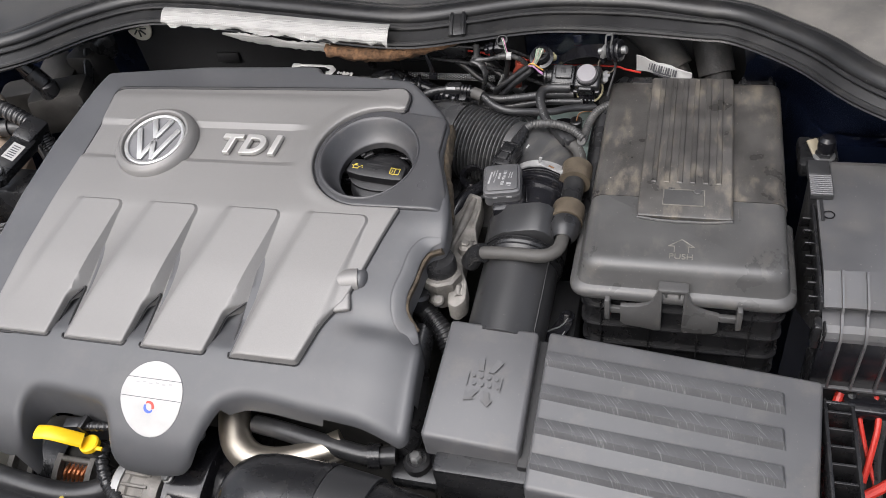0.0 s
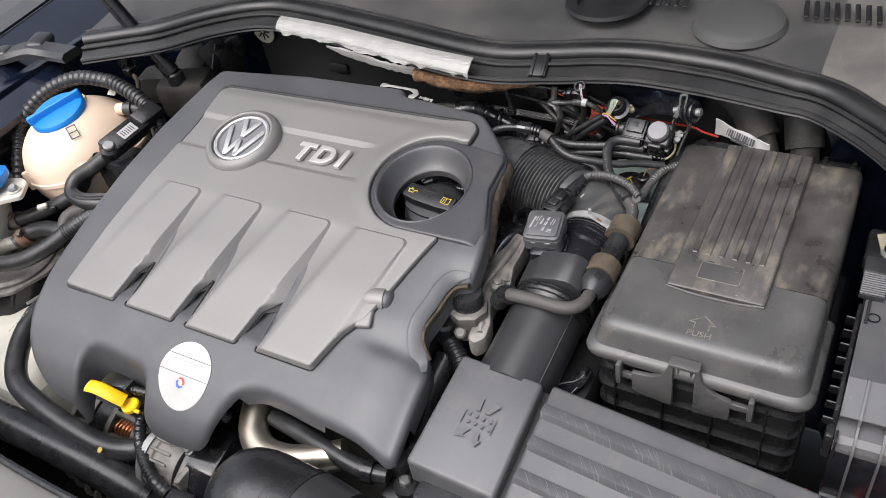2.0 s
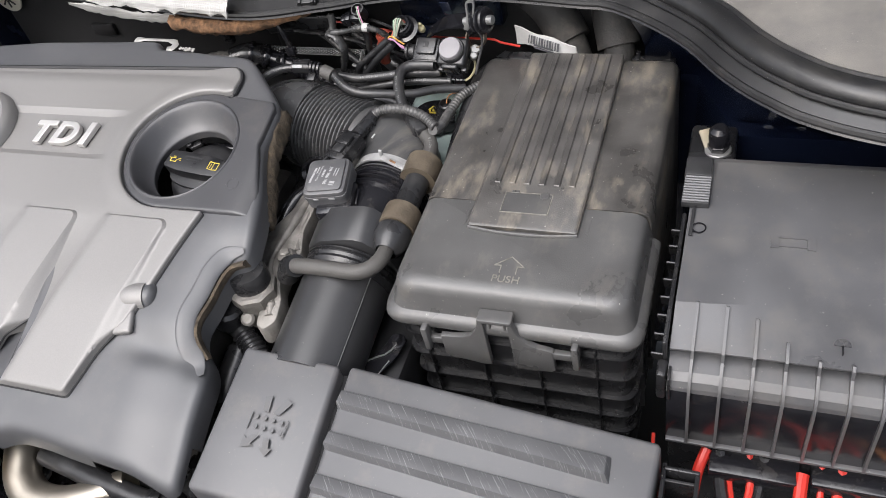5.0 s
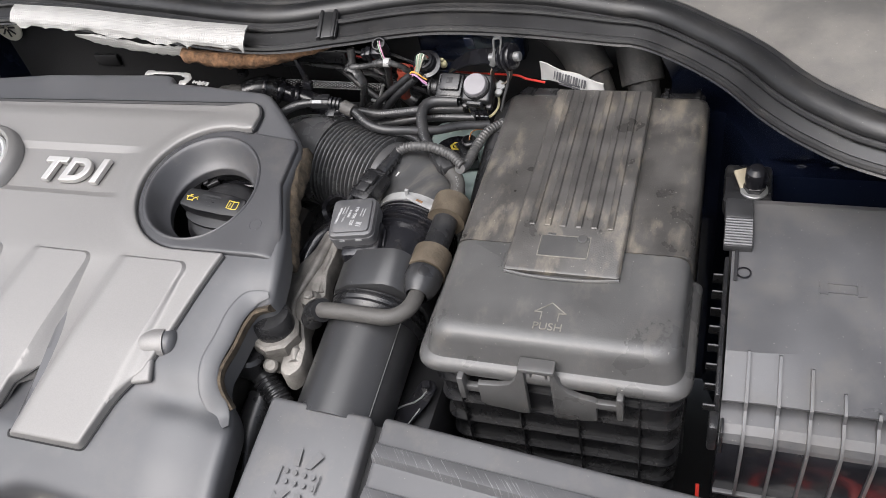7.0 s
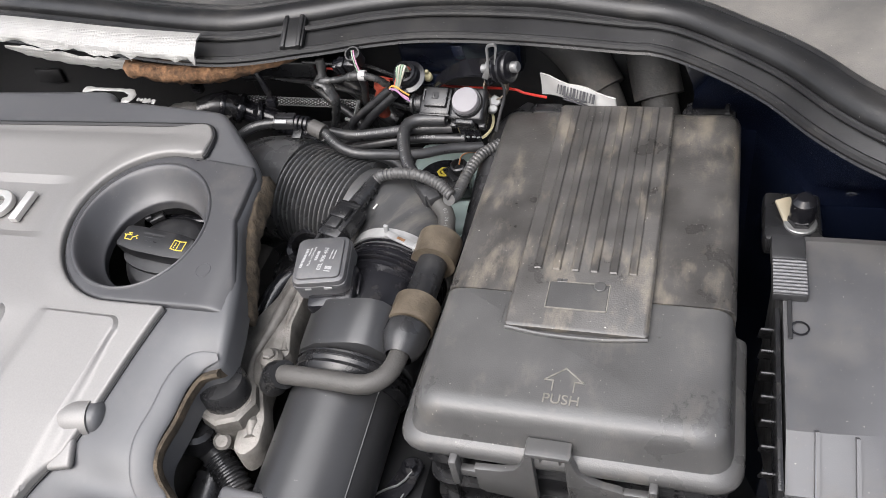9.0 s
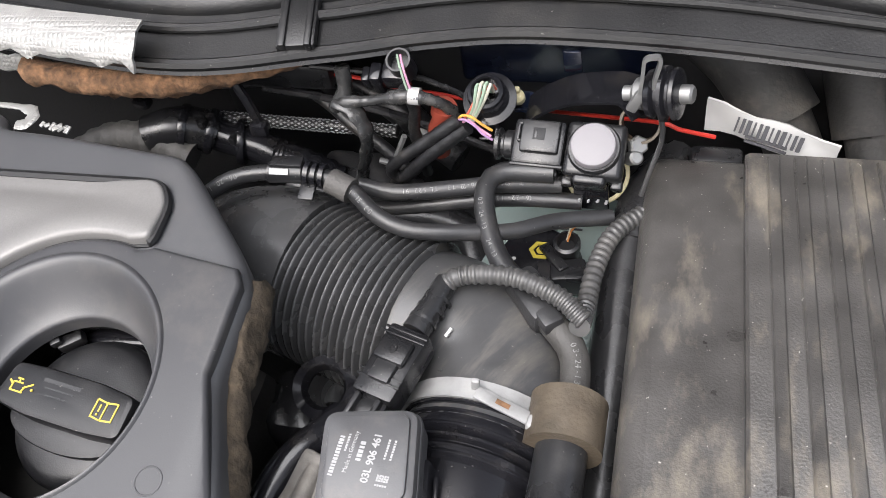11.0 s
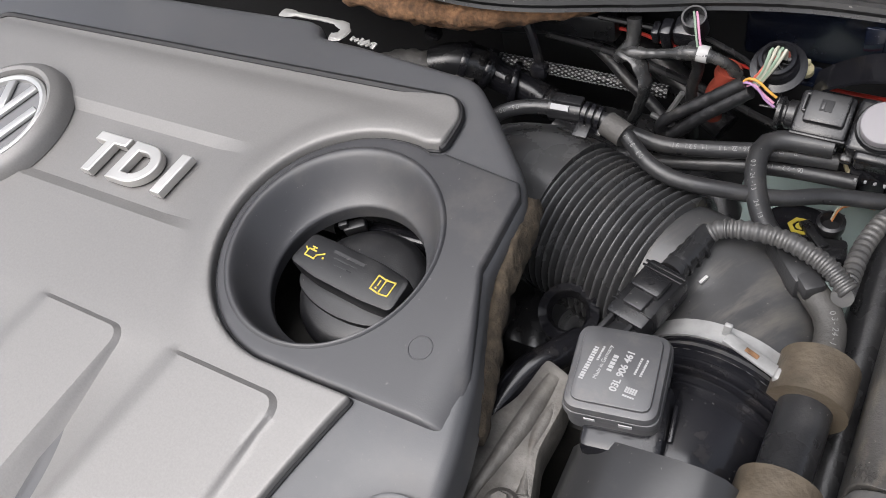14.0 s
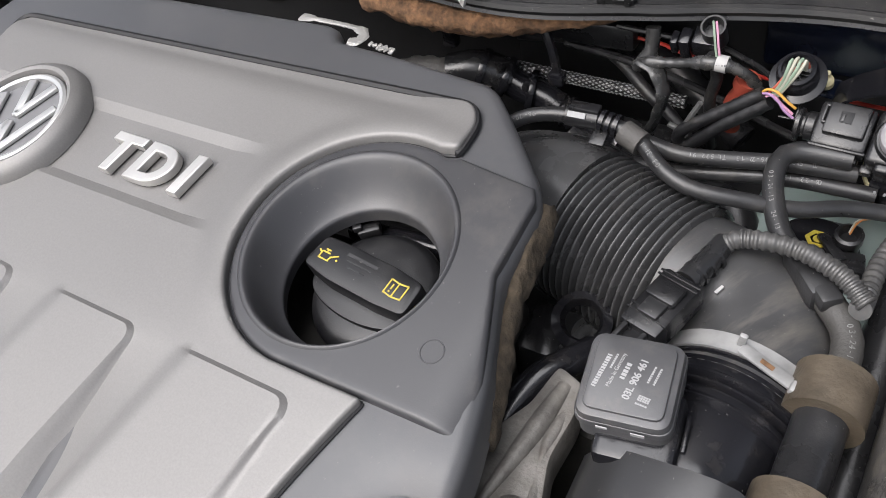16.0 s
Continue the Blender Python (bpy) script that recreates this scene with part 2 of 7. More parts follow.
M_SLAM = mat("front_panel_plastic", (0.17, 0.165, 0.155), 0.5, var=0.15, scale=12, bump=0.2, bscale=900, dust=0.2, dscale=20)
M_GREYPL = mat("grey_plastic", (0.15, 0.15, 0.155), 0.5, var=0.1, scale=40)
M_SENS = mat("sensor_plastic", (0.070, 0.070, 0.073), 0.38, var=0.12, scale=50, bump=0.07, bscale=1500, dust=0.15, dscale=60, specks=0.15)
M_ENGINE = mat("dark_engine_metal", (0.05, 0.047, 0.043), 0.6, metal=0.3, var=0.4, scale=40, bump=0.3, bscale=300)
M_GROUND = mat("asphalt", (0.07, 0.07, 0.07), 0.9, var=0.25, scale=8, bump=0.5, bscale=120)
M_EMB = mat("embossed_dusty_edge", (0.17, 0.16, 0.14), 0.6, var=0.3, scale=200)
M_ELBOW = mat("dusty_rubber_elbow", (0.055, 0.055, 0.056), 0.31, var=0.35, scale=18, bump=0.06, bscale=700, dust=0.50, dustcol=(0.19, 0.172, 0.145), dscale=16, dlow=0.50, dsoft=0.2, specks=0.3, stretch=(4, 0.8, 1), turn=-30)
M_PLEAT = mat("pleated_rubber", (0.052, 0.052, 0.053), 0.25, var=0.2, scale=50, bump=0.05, dust=0.2, dustcol=(0.19, 0.172, 0.15), dscale=40, dlow=0.52, specks=0.4)
M_CONDUIT = mat("grey_conduit", (0.060, 0.059, 0.058), 0.34, var=0.2, scale=90, dust=0.25, dustcol=(0.2, 0.185, 0.16), dscale=70, dlow=0.5)
M_ZINC = mat("dull_zinc_band", (0.30, 0.30, 0.295), 0.55, metal=0.25, var=0.25, scale=90, bump=0.1, dust=0.4, dustcol=(0.17, 0.15, 0.13), dscale=90, dlow=0.56)
M_LAG = mat("pipe_lagging", (0.045, 0.044, 0.043), 0.65, var=0.3, scale=30, bump=0.4, bscale=400, dust=0.3, dscale=30)
M_BUMP = mat("worn_cowl_dome", (0.062, 0.062, 0.061), 0.55, var=0.1, scale=20, bump=0.16, bscale=1100)


# ---- builders ----
def tidy(bm, angle=35):
    bmesh.ops.recalc_face_normals(bm, faces=bm.faces)
    for f in bm.faces:
        f.smooth = True
    for e in bm.edges:
        if len(e.link_faces) == 2 and e.calc_face_angle(0) > radians(angle):
            e.smooth = False
    return bm


def part(name, bm, material, parent=None, label="", angle=35):
    tidy(bm, angle)
    me = bpy.data.meshes.new(name)
    bm.to_mesh(me)
    bm.free()
    me.materials.append(material)
    ob = new(name, me)
    if label:
        ob["label"] = label
    if parent is not None:
        ob.parent = parent
        ob.matrix_parent_inverse = Matrix.Translation(-parent.location)
    return ob


def thing(name, at, label, category, group="", kind=""):
    e = new(name)
    e.empty_display_size = 0.02
    e.location = at
    return tagged(e, label, category, group, kind)


def solid(name, bm, material, label, category, group="", kind="", angle=35):
    return tagged(part(name, bm, material, None, "", angle), label, category, group, kind)


def join(*bms):
    """Several shapes as one mesh."""
    out = bmesh.new()
    for b in bms:
        me = bpy.data.meshes.new("tmp")
        b.to_mesh(me)
        b.free()
        out.from_mesh(me)
        bpy.data.meshes.remove(me)
    return out


def moved(bm, m):
    bmesh.ops.transform(bm, matrix=m, verts=bm.verts)
    return bm


def rbox(x0, x1, y0, y1, z0, z1, r=0.003, seg=2):
    bm = bmesh.new()
    bmesh.ops.create_cube(bm, size=1)
    for v in bm.verts:
        v.co = Vector((x0 + (v.co.x + 0.5) * (x1 - x0), y0 + (v.co.y + 0.5) * (y1 - y0), z0 + (v.co.z + 0.5) * (z1 - z0)))
    r = min(r, 0.45 * min(x1 - x0, y1 - y0, z1 - z0))
    if r > 0:
        bmesh.ops.bevel(bm, geom=bm.edges[:], offset=r, segments=seg, profile=0.5, affect="EDGES")
    return bm


def cbox(sx, sy, sz, m, r=0.003, seg=2):
    """A rounded box of that size, its middle at the pose m."""
    return moved(rbox(-sx / 2, sx / 2, -sy / 2, sy / 2, -sz / 2, sz / 2, r, seg), m)


def spline(pts, step=0.006):
    """Catmull-Rom through the points, at even steps."""
    p = [Vector(q) for q in pts]
    p = [2 * p[0] - p[1]] + p + [2 * p[-1] - p[-2]]
    fine = []
    for i in range(1, len(p) - 2):
        a, b, c, d = p[i - 1:i + 3]
        for k in range(24):
            t = k / 24
            fine.append(0.5 * ((2 * b) + (c - a) * t + (2 * a - 5 * b + 4 * c - d) * t * t + (3 * b - a - 3 * c + d) * t ** 3))
    fine.append(p[-2])
    out, acc = [fine[0]], 0.0
    for a, b in zip(fine, fine[1:]):
        acc += (b - a).length
        if acc >= step:
            out.append(b)
            acc = 0.0
    if (out[-1] - fine[-1]).length > step * 0.3:
        out.append(fine[-1])
    else:
        out[-1] = fine[-1]
    return out


def sweep(path, prof, closed=True, caps=True):
    """prof(i) gives the ring of 2D points at step i of the path."""
    bm = bmesh.new()
    n = len(path)
    tang = [(path[min(i + 1, n - 1)] - path[max(i - 1, 0)]).normalized() for i in range(n)]
    up = Vector((0, 0, 1)) if abs(tang[0].z) < 0.95 else Vector((0, 1, 0))
    side = tang[0].cross(up).normalized()
    rings = []
    for i in range(n):
        side = (side - tang[i] * side.dot(tang[i])).normalized()
        nor = side.cross(tang[i]).normalized()
        rings.append([bm.verts.new(path[i] + side * a + nor * b) for a, b in prof(i)])
    k = len(rings[0])
    for r, s in zip(rings, rings[1:]):
        for j in range(k if closed else k - 1):
            bm.faces.new((r[j], r[(j + 1) % k], s[(j + 1) % k], s[j]))
    if caps and closed:
        bm.faces.new(rings[0][::-1])
        bm.faces.new(rings[-1])
    return bm


def circ(r, n, rx=1.0, ry=1.0):
    return [(r * rx * math.cos(2 * math.pi * j / n), r * ry * math.sin(2 * math.pi * j / n)) for j in range(n)]


def tube(pts, r, n=12, step=0.006, smooth=True):
    path = spline(pts, step) if smooth else [Vector(p) for p in pts]
    m = len(path)
    if callable(r):
        return sweep(path, lambda i: circ(r(i / max(m - 1, 1)), n))
    return sweep(path, lambda i: circ(r, n))


def corrugated(pts, r, pitch=0.0035, n=14, deep=0.86):
    path = spline(pts, pitch / 4)
    pat = (1.0, 1.0, deep, deep)
    return sweep(path, lambda i: circ(r * pat[i % 4], n))


def lathe(profile, m, n=40):
    """profile: rows of (radius, height) about the z axis of the pose m."""
    bm = bmesh.new()
    rings = []
    for r, h in profile:
        if r < 1e-6:
            rings.append([bm.verts.new((0, 0, h))])
        else:
            rings.append([bm.verts.new((r * math.cos(2 * math.pi * j / n), r * math.sin(2 * math.pi * j / n), h)) for j in range(n)])
    for a, b in zip(rings, rings[1:]):
        for j in range(n):
            k = (j + 1) % n
            if len(a) == 1 and len(b) > 1:
                bm.faces.new((a[0], b[j], b[k]))
            elif len(b) == 1 and len(a) > 1:
                bm.faces.new((a[j], b[0], a[k]))
            elif len(a) > 1:
                bm.faces.new((a[j], b[j], b[k], a[k]))
    return moved(bm, m)


def disc_at(r, h, m, bev=0.001, n=32):
    return lathe([(0, 0), (r, 0), (r, h - bev), (r - bev, h), (0, h)], m, n)


def prism(outline, h, m, bev=0.0):
    """An outline in the xy plane of the pose m, h thick."""
    bm = bmesh.new()
    f = bm.faces.new([bm.verts.new((x, y, 0)) for x, y in outline])
    top = bmesh.ops.extrude_face_region(bm, geom=[f])
    vs = [v for v in top["geom"] if isinstance(v, bmesh.types.BMVert)]
    bmesh.ops.translate(bm, verts=vs, vec=(0, 0, h))
    if bev:
        tv = set(vs)
        es = [e for e in bm.edges if e.verts[0] in tv and e.verts[1] in tv]
        bmesh.ops.bevel(bm, geom=es, offset=bev, segments=2, profile=0.5, affect="EDGES")
    return moved(bm, m)


def round_poly(pts, r, seg=5):
    """A polygon with its corners rounded."""
    out = []
    n = len(pts)
    for i in range(n):
        a, b, c = Vector(pts[i - 1]), Vector(pts[i]), Vector(pts[(i + 1) % n])
        rr = r[i] if isinstance(r, (list, tuple)) else r
        if rr == 0:
            out.append(tuple(b))
            continue
        d1, d2 = (a - b), (c - b)
        k = min(rr, d1.length * 0.45, d2.length * 0.45)
        p, q = b + d1.normalized() * k, b + d2.normalized() * k
        for s in range(seg + 1):
            t = s / seg
            out.append(tuple((1 - t) ** 2 * p + 2 * t * (1 - t) * b + t * t * q))
    return out


def tapered(top, z1, low, z0):
    """A block between two outlines with as many corners, one above the other."""
    bm = bmesh.new()
    a = [bm.verts.new((x, y, z1)) for x, y in top]
    b = [bm.verts.new((x, y, z0)) for x, y in low]
    bm.faces.new(a)
    bm.faces.new(b)
    for i in range(len(a)):
        j = (i + 1) % len(a)
        bm.faces.new((a[i], a[j], b[j], b[i]))
    bmesh.ops.recalc_face_normals(bm, faces=bm.faces)
    bmesh.ops.bevel(bm, geom=bm.edges[:], offset=.003, segments=2, affect="EDGES")
    return bm


def loft(levels, cap_low=False):
    """levels: rows of (z, x0, x1, y0, y1, front radius, rear radius); rounded rectangles joined upwards."""
    bm = bmesh.new()
    rings = []
    for z, x0, x1, y0, y1, rf, rr in levels:
        o = round_poly([(x0, y0), (x1, y0), (x1, y1), (x0, y1)], [rf, rf, rr, rr], 6)
        rings.append([bm.verts.new((x, y, z)) for x, y in o])
    k = len(rings[0])
    for a, b in zip(rings, rings[1:]):
        for j in range(k):
            bm.faces.new((a[j], a[(j + 1) % k], b[(j + 1) % k], b[j]))
    bm.faces.new(rings[-1])
    if cap_low:
        bm.faces.new(rings[0][::-1])
    return bm


def text_mesh(body, size, depth, m, bevel=0.0, shear=0.0, fat=0.0):
    cu = bpy.data.curves.new("tmp", "FONT")
    cu.body, cu.size, cu.extrude, cu.bevel_depth, cu.shear = body, size, depth, bevel, shear
    cu.offset = fat
    cu.align_x, cu.align_y = "CENTER", "CENTER"
    ob = bpy.data.objects.new("tmp", cu)
    scene.collection.objects.link(ob)
    me = bpy.data.meshes.new_from_object(ob.evaluated_get(bpy.context.evaluated_depsgraph_get()))
    bm = bmesh.new()
    bm.from_mesh(me)
    bpy.data.objects.remove(ob)
    bpy.data.meshes.remove(me)
    bpy.data.curves.remove(cu)
    return moved(bm, m)


def dense(outline, step=0.004):
    out = []
    for (ax, ay), (bx, by) in zip(outline, outline[1:] + outline[:1]):
        k = max(1, int(math.hypot(bx - ax, by - ay) / step))
        out += [(ax + (bx - ax) * j / k, ay + (by - ay) * j / k) for j in range(k)]
    return out


def inside(px, py, poly):
    a = np.array(poly)
    b = np.roll(a, -1, axis=0)
    c = np.zeros(len(px), bool)
    for (x1, y1), (x2, y2) in zip(a, b):
        if y1 != y2:
            c ^= ((y1 > py) != (y2 > py)) & (px < (x2 - x1) * (py - y1) / (y2 - y1) + x1)
    return c


def edge_dist(px, py, poly):
    a = np.array(poly)
    b = np.roll(a, -1, axis=0)
    best = np.full(len(px), 9.0)
    for (x1, y1), (x2, y2) in zip(a, b):
        dx, dy = x2 - x1, y2 - y1
        t = np.clip(((px - x1) * dx + (py - y1) * dy) / (dx * dx + dy * dy + 1e-12), 0, 1)
        best = np.minimum(best, np.hypot(px - x1 - t * dx, py - y1 - t * dy))
    return best


def shell(outline, height, step, radius, skirt, holes=(), hole_skirt=None, creases=(), guides=()):
    """A moulded sheet over an outline: height(x, y) arrays, edges rounded by radius, and a skirt that hangs from the rim."""
    if sum(p[0] * q[1] - q[0] * p[1] for p, q in zip(outline, outline[1:] + outline[:1])) < 0:
        outline = outline[::-1]
    outline = dense(outline, step)
    holes = [dense(h, step) for h in holes]
    xs, ys = [p[0] for p in outline], [p[1] for p in outline]
    gx, gy = np.meshgrid(np.arange(min(xs), max(xs), step), np.arange(min(ys), max(ys), step))
    gx, gy = gx.ravel() + np.where(np.arange(gx.size) % 2, 1e-5, -1e-5), gy.ravel()
    keep = inside(gx, gy, outline)
    gx, gy = gx[keep], gy[keep]
    d = edge_dist(gx, gy, outline)
    ok = d > max(step * 0.45, radius * 1.15)
    for h in holes:
        ok &= ~inside(gx, gy, h) & (edge_dist(gx, gy, h) > step * 1.5)
    for (x1, y1), (x2, y2) in [*creases, *guides]:
        t = np.clip(((gx - x1) * (x2 - x1) + (gy - y1) * (y2 - y1)) / ((x2 - x1) ** 2 + (y2 - y1) ** 2), 0, 1)
        ok &= np.hypot(gx - x1 - t * (x2 - x1), gy - y1 - t * (y2 - y1)) > step * 0.62
    gx, gy = gx[ok], gy[ok]
    extra = []
    a = np.array(outline)
    nb = np.roll(a, -1, axis=0) - np.roll(a, 1, axis=0)
    nb /= np.linalg.norm(nb, axis=1)[:, None] + 1e-12
    for f in (0.12, 0.36, 0.68, 1.0):
        q = a + np.stack([-nb[:, 1], nb[:, 0]], axis=1) * radius * f
        ok = inside(q[:, 0], q[:, 1], outline)
        q = q[ok]
        q = q[edge_dist(q[:, 0], q[:, 1], outline) > radius * f * 0.7]
        extra.append(q)
    for h in holes:
        a = np.array(h)
        nb = np.roll(a, -1, axis=0) - np.roll(a, 1, axis=0)
        nb /= np.linalg.norm(nb, axis=1)[:, None] + 1e-12
        for f in (0.3, 0.65, 1.05):
            extra.append(a - np.stack([-nb[:, 1], nb[:, 0]], axis=1) * step * f)
    pts = [Vector(p) for p in outline]
    edges = [(i, (i + 1) % len(outline)) for i in range(len(outline))]
    for h in holes:
        s = len(pts)
        pts += [Vector(p) for p in h]
        edges += [(s + i, s + (i + 1) % len(h)) for i in range(len(h))]
    for (x1, y1), (x2, y2) in [*creases, *guides]:
        k = max(1 if math.hypot(x2 - x1, y2 - y1) < step else 2, int(math.hypot(x2 - x1, y2 - y1) / step))
        s = len(pts)
        pts += [Vector((x1 + (x2 - x1) * i / k, y1 + (y2 - y1) * i / k)) for i in range(k + 1)]
        edges += [(s + i, s + i + 1) for i in range(k)]
    pts += [Vector((float(x), float(y))) for x, y in zip(gx, gy)]
    for q in extra:
        pts += [Vector((float(x), float(y))) for x, y in q]
    vs, es, fs, ov, oe, of = delaunay_2d_cdt(pts, edges, [], 0, 1e-6)
    px, py = np.array([v.x for v in vs]), np.array([v.y for v in vs])
    cx = np.array([sum(px[i] for i in f) / len(f) for f in fs])
    cy = np.array([sum(py[i] for i in f) / len(f) for f in fs])
    good = inside(cx, cy, outline)
    for h in holes:
        good &= ~inside(cx, cy, h)
    z = height(px, py)
    dd = edge_dist(px, py, outline)
    t = np.clip(1 - dd / radius, 0, 1)
    z = z - radius * (1 - np.sqrt(np.clip(1 - t * t, 0, 1)))
    bm = bmesh.new()
    vv = [bm.verts.new((float(x), float(y), float(w))) for x, y, w in zip(px, py, z)]
    for f, g in zip(fs, good):
        if g:
            try:
                bm.faces.new([vv[i] for i in f])
            except ValueError:
                pass
    bmesh.ops.delete(bm, geom=[v for v in bm.verts if not v.link_faces], context="VERTS")
    for (x1, y1), (x2, y2) in creases:
        ln = math.hypot(x2 - x1, y2 - y1)
        on = {v for v in bm.verts if abs((v.co.x - x1) * (y2 - y1) - (v.co.y - y1) * (x2 - x1)) / ln < 2e-5 and -1e-5 < ((v.co.x - x1) * (x2 - x1) + (v.co.y - y1) * (y2 - y1)) / ln < ln + 1e-5}
        for e in bm.edges:
            if e.verts[0] in on and e.verts[1] in on:
                e.smooth = False
    rim = [e for e in bm.edges if len(e.link_faces) == 1]
    ex = bmesh.ops.extrude_edge_only(bm, edges=rim)
    low = [v for v in ex["geom"] if isinstance(v, bmesh.types.BMVert)]
    for v in low:
        inhole = any(min(math.hypot(v.co.x - p[0], v.co.y - p[1]) for p in h) < 1e-4 for h in holes)
        v.co.z -= (hole_skirt or 0.01) if inhole else (skirt(v.co.x, v.co.y) if callable(skirt) else skirt)
    return bm


# ---- setting: ground, bay walls, cowl, wings ----
def ground():
    bm = bmesh.new()
    bmesh.ops.create_grid(bm, x_segments=8, y_segments=8, size=60)
    solid("ground", bm, M_GROUND, "dark grey asphalt under the parked car", "ground", kind="structure")


ground()

SEAL = [(-.865, .665), (-.82, .690), (-.765, .722), (-.712, .775), (-.655, .808), (-.590, .808), (-.45, .785), (-.29, .758), (-.205, .772), (-.155, .786),
        (-.105, .793), (-.03, .788), (.045, .776), (.074, .771), (.112, .7455), (.143, .7165), (.167, .6845), (.188, .6615), (.2075, .6455), (.2255, .633), (.265, .617), (.34, .600), (.44, .585)]
SEAL_Z = .962


def seal_path(off, z, zz=0.0, step=0.012):
    """The line of the bonnet seal, moved off metres towards the windscreen; the seal narrows at the wing corner."""
    p = spline([(x, y, 0) for x, y in SEAL], step)
    out = []
    for i, q in enumerate(p):
        t = (p[min(i + 1, len(p) - 1)] - p[max(i - 1, 0)]).normalized()
        d = off * (1 - .36 * min(1, max(0, (q.x + .02) / .13)))
        out.append(Vector((q.x - t.y * d, q.y + t.x * d, z)))
    return out


def strip_between(a, b, thick=0.003):
    bm = bmesh.new()
    ra = [bm.verts.new(v) for v in a]
    rb = [bm.verts.new(v) for v in b]
    for i in range(len(a) - 1):
        bm.faces.new((ra[i], ra[i + 1], rb[i + 1], rb[i]))
    bmesh.ops.recalc_face_normals(bm, faces=bm.faces)
    bmesh.ops.solidify(bm, geom=bm.faces[:], thickness=thick)
    return bm


def cowl():
    c = thing("cowl_panel", (0, 1.1, 1.0), "dusty dark grey plastic windscreen cowl with slotted vents", "cowl", kind="structure")
    a = seal_path(.047, SEAL_Z + .016)
    rows = [a]
    for f, dz in ((.15, .004), (.4, .012), (.75, .03), (1.0, .05)):
        rows.append([Vector((v.x * (1 + .1 * f), v.y + (1.35 - v.y) * f, SEAL_Z + .02 + dz)) for v in a])
    cut = min(i for i, v in enumerate(a) if v.x > .062)
    for name, i0, i1, mt, lab in (("panel", 0, cut, M_COWL, ""), ("corner_panel", cut, len(a) - 1, M_COWLCORNER, "dust-covered grey corner panel, lightened for its side light")):
        bm = bmesh.new()
        vs = [[bm.verts.new(v) for v in r[i0:i1 + 1]] for r in rows]
        for r, s in zip(vs, vs[1:]):
            for i in range(i1 - i0):
                bm.faces.new((r[i], r[i + 1], s[i + 1], s[i]))
        bmesh.ops.recalc_face_normals(bm, faces=bm.faces)
        bmesh.ops.solidify(bm, geom=bm.faces[:], thickness=.003)
        part(name, bm, mt, c, lab)
    dome = lathe([(.0500, -.006), (.0470, .0005), (.0430, .0026), (.0360, .0040), (.0220, .0050), (0, .0054)], pose(-.024, .889, .9915, 3), 64)
    part("dome", dome, M_BUMP, c, "worn grey round dome")
    for base, cnt in ((-.1280, 5), (.0406, 12)):
        for i in range(cnt):
            x = base + i * .0101
            part("slot", cbox(.0052, .034, .0030, pose(x - .002, .917, .9955, 3, 0, 8), .0024, 3), M_DARK, c, "dark vent slot")
    part("wiper_boss", lathe([(.05, 0), (.048, .004), (.036, .004), (.034, -.004), (0, -.004)], pose(-.178, .90, .996, 3)), M_DARK, c)
    return c


cowl()


def bonnet_seal():
    s = thing("bonnet_seal", (0, .78, SEAL_Z), "dusty black rubber bonnet seal along the bulkhead", "seal", kind="structure")
    part("channel", strip_between(seal_path(.002, SEAL_Z), seal_path(.030, SEAL_Z + .010), .004), M_SEAL, s)
    p = seal_path(.0, SEAL_Z - .002)
    part("lip", sweep(p, lambda i: circ(.0032, 8)), M_SEAL, s)
    p = seal_path(.017, SEAL_Z + .008)
    part("ridge", sweep(p, lambda i: circ(.0025, 8)), M_SEAL, s)
    p = seal_path(.038, SEAL_Z + .011)
    part("bulb", sweep(p, lambda i: [(x * 1.3, y) for x, y in circ(.0092, 14)]), M_SEAL, s, "worn tubular rubber bulb")
    p = seal_path(.050, SEAL_Z + .017)
    part("edge", sweep(p, lambda i: circ(.003, 8)), M_SEAL, s)
    part("strap", join(cbox(.020, .030, .005, pose(-.217, .783, .9690, 20, 0, 8), .0015), cbox(.0036, .032, .0075, pose(-.2235, .7825, .9695, 20, 0, 8), .001), cbox(.0036, .032, .0075, pose(-.2105, .7840, .9695, 20, 0, 8), .001)), M_SEAL, s, "black clip over the seal")


bonnet_seal()


def bulkhead():
    b = thing("bulkhead", (-.2, .88, .5), "dark blue painted steel bulkhead with black felt lining", "bulkhead", kind="structure")
    part("wall", rbox(-1.05, .45, .905, .93, .30, .985, .004), M_BLUE, b)
    part("lining", rbox(-.73, -.30, .872, .902, .45, .955, .008), M_FELT, b, "black felt sound lining")
    part("gutter", strip_between(seal_path(-.001, SEAL_Z - .004), seal_path(.05, SEAL_Z - .03), .003), M_BLACK, b)
    part("pocket", rbox(-.60, -.566, .866, .871, .862, .878, .002), M_DARK, b)
    # grille-like black housing behind the engine
    part("tunnel", rbox(-.33, .15, .86, .90, .5, .93, .006), M_DARK, b)
    return b


bulkhead()


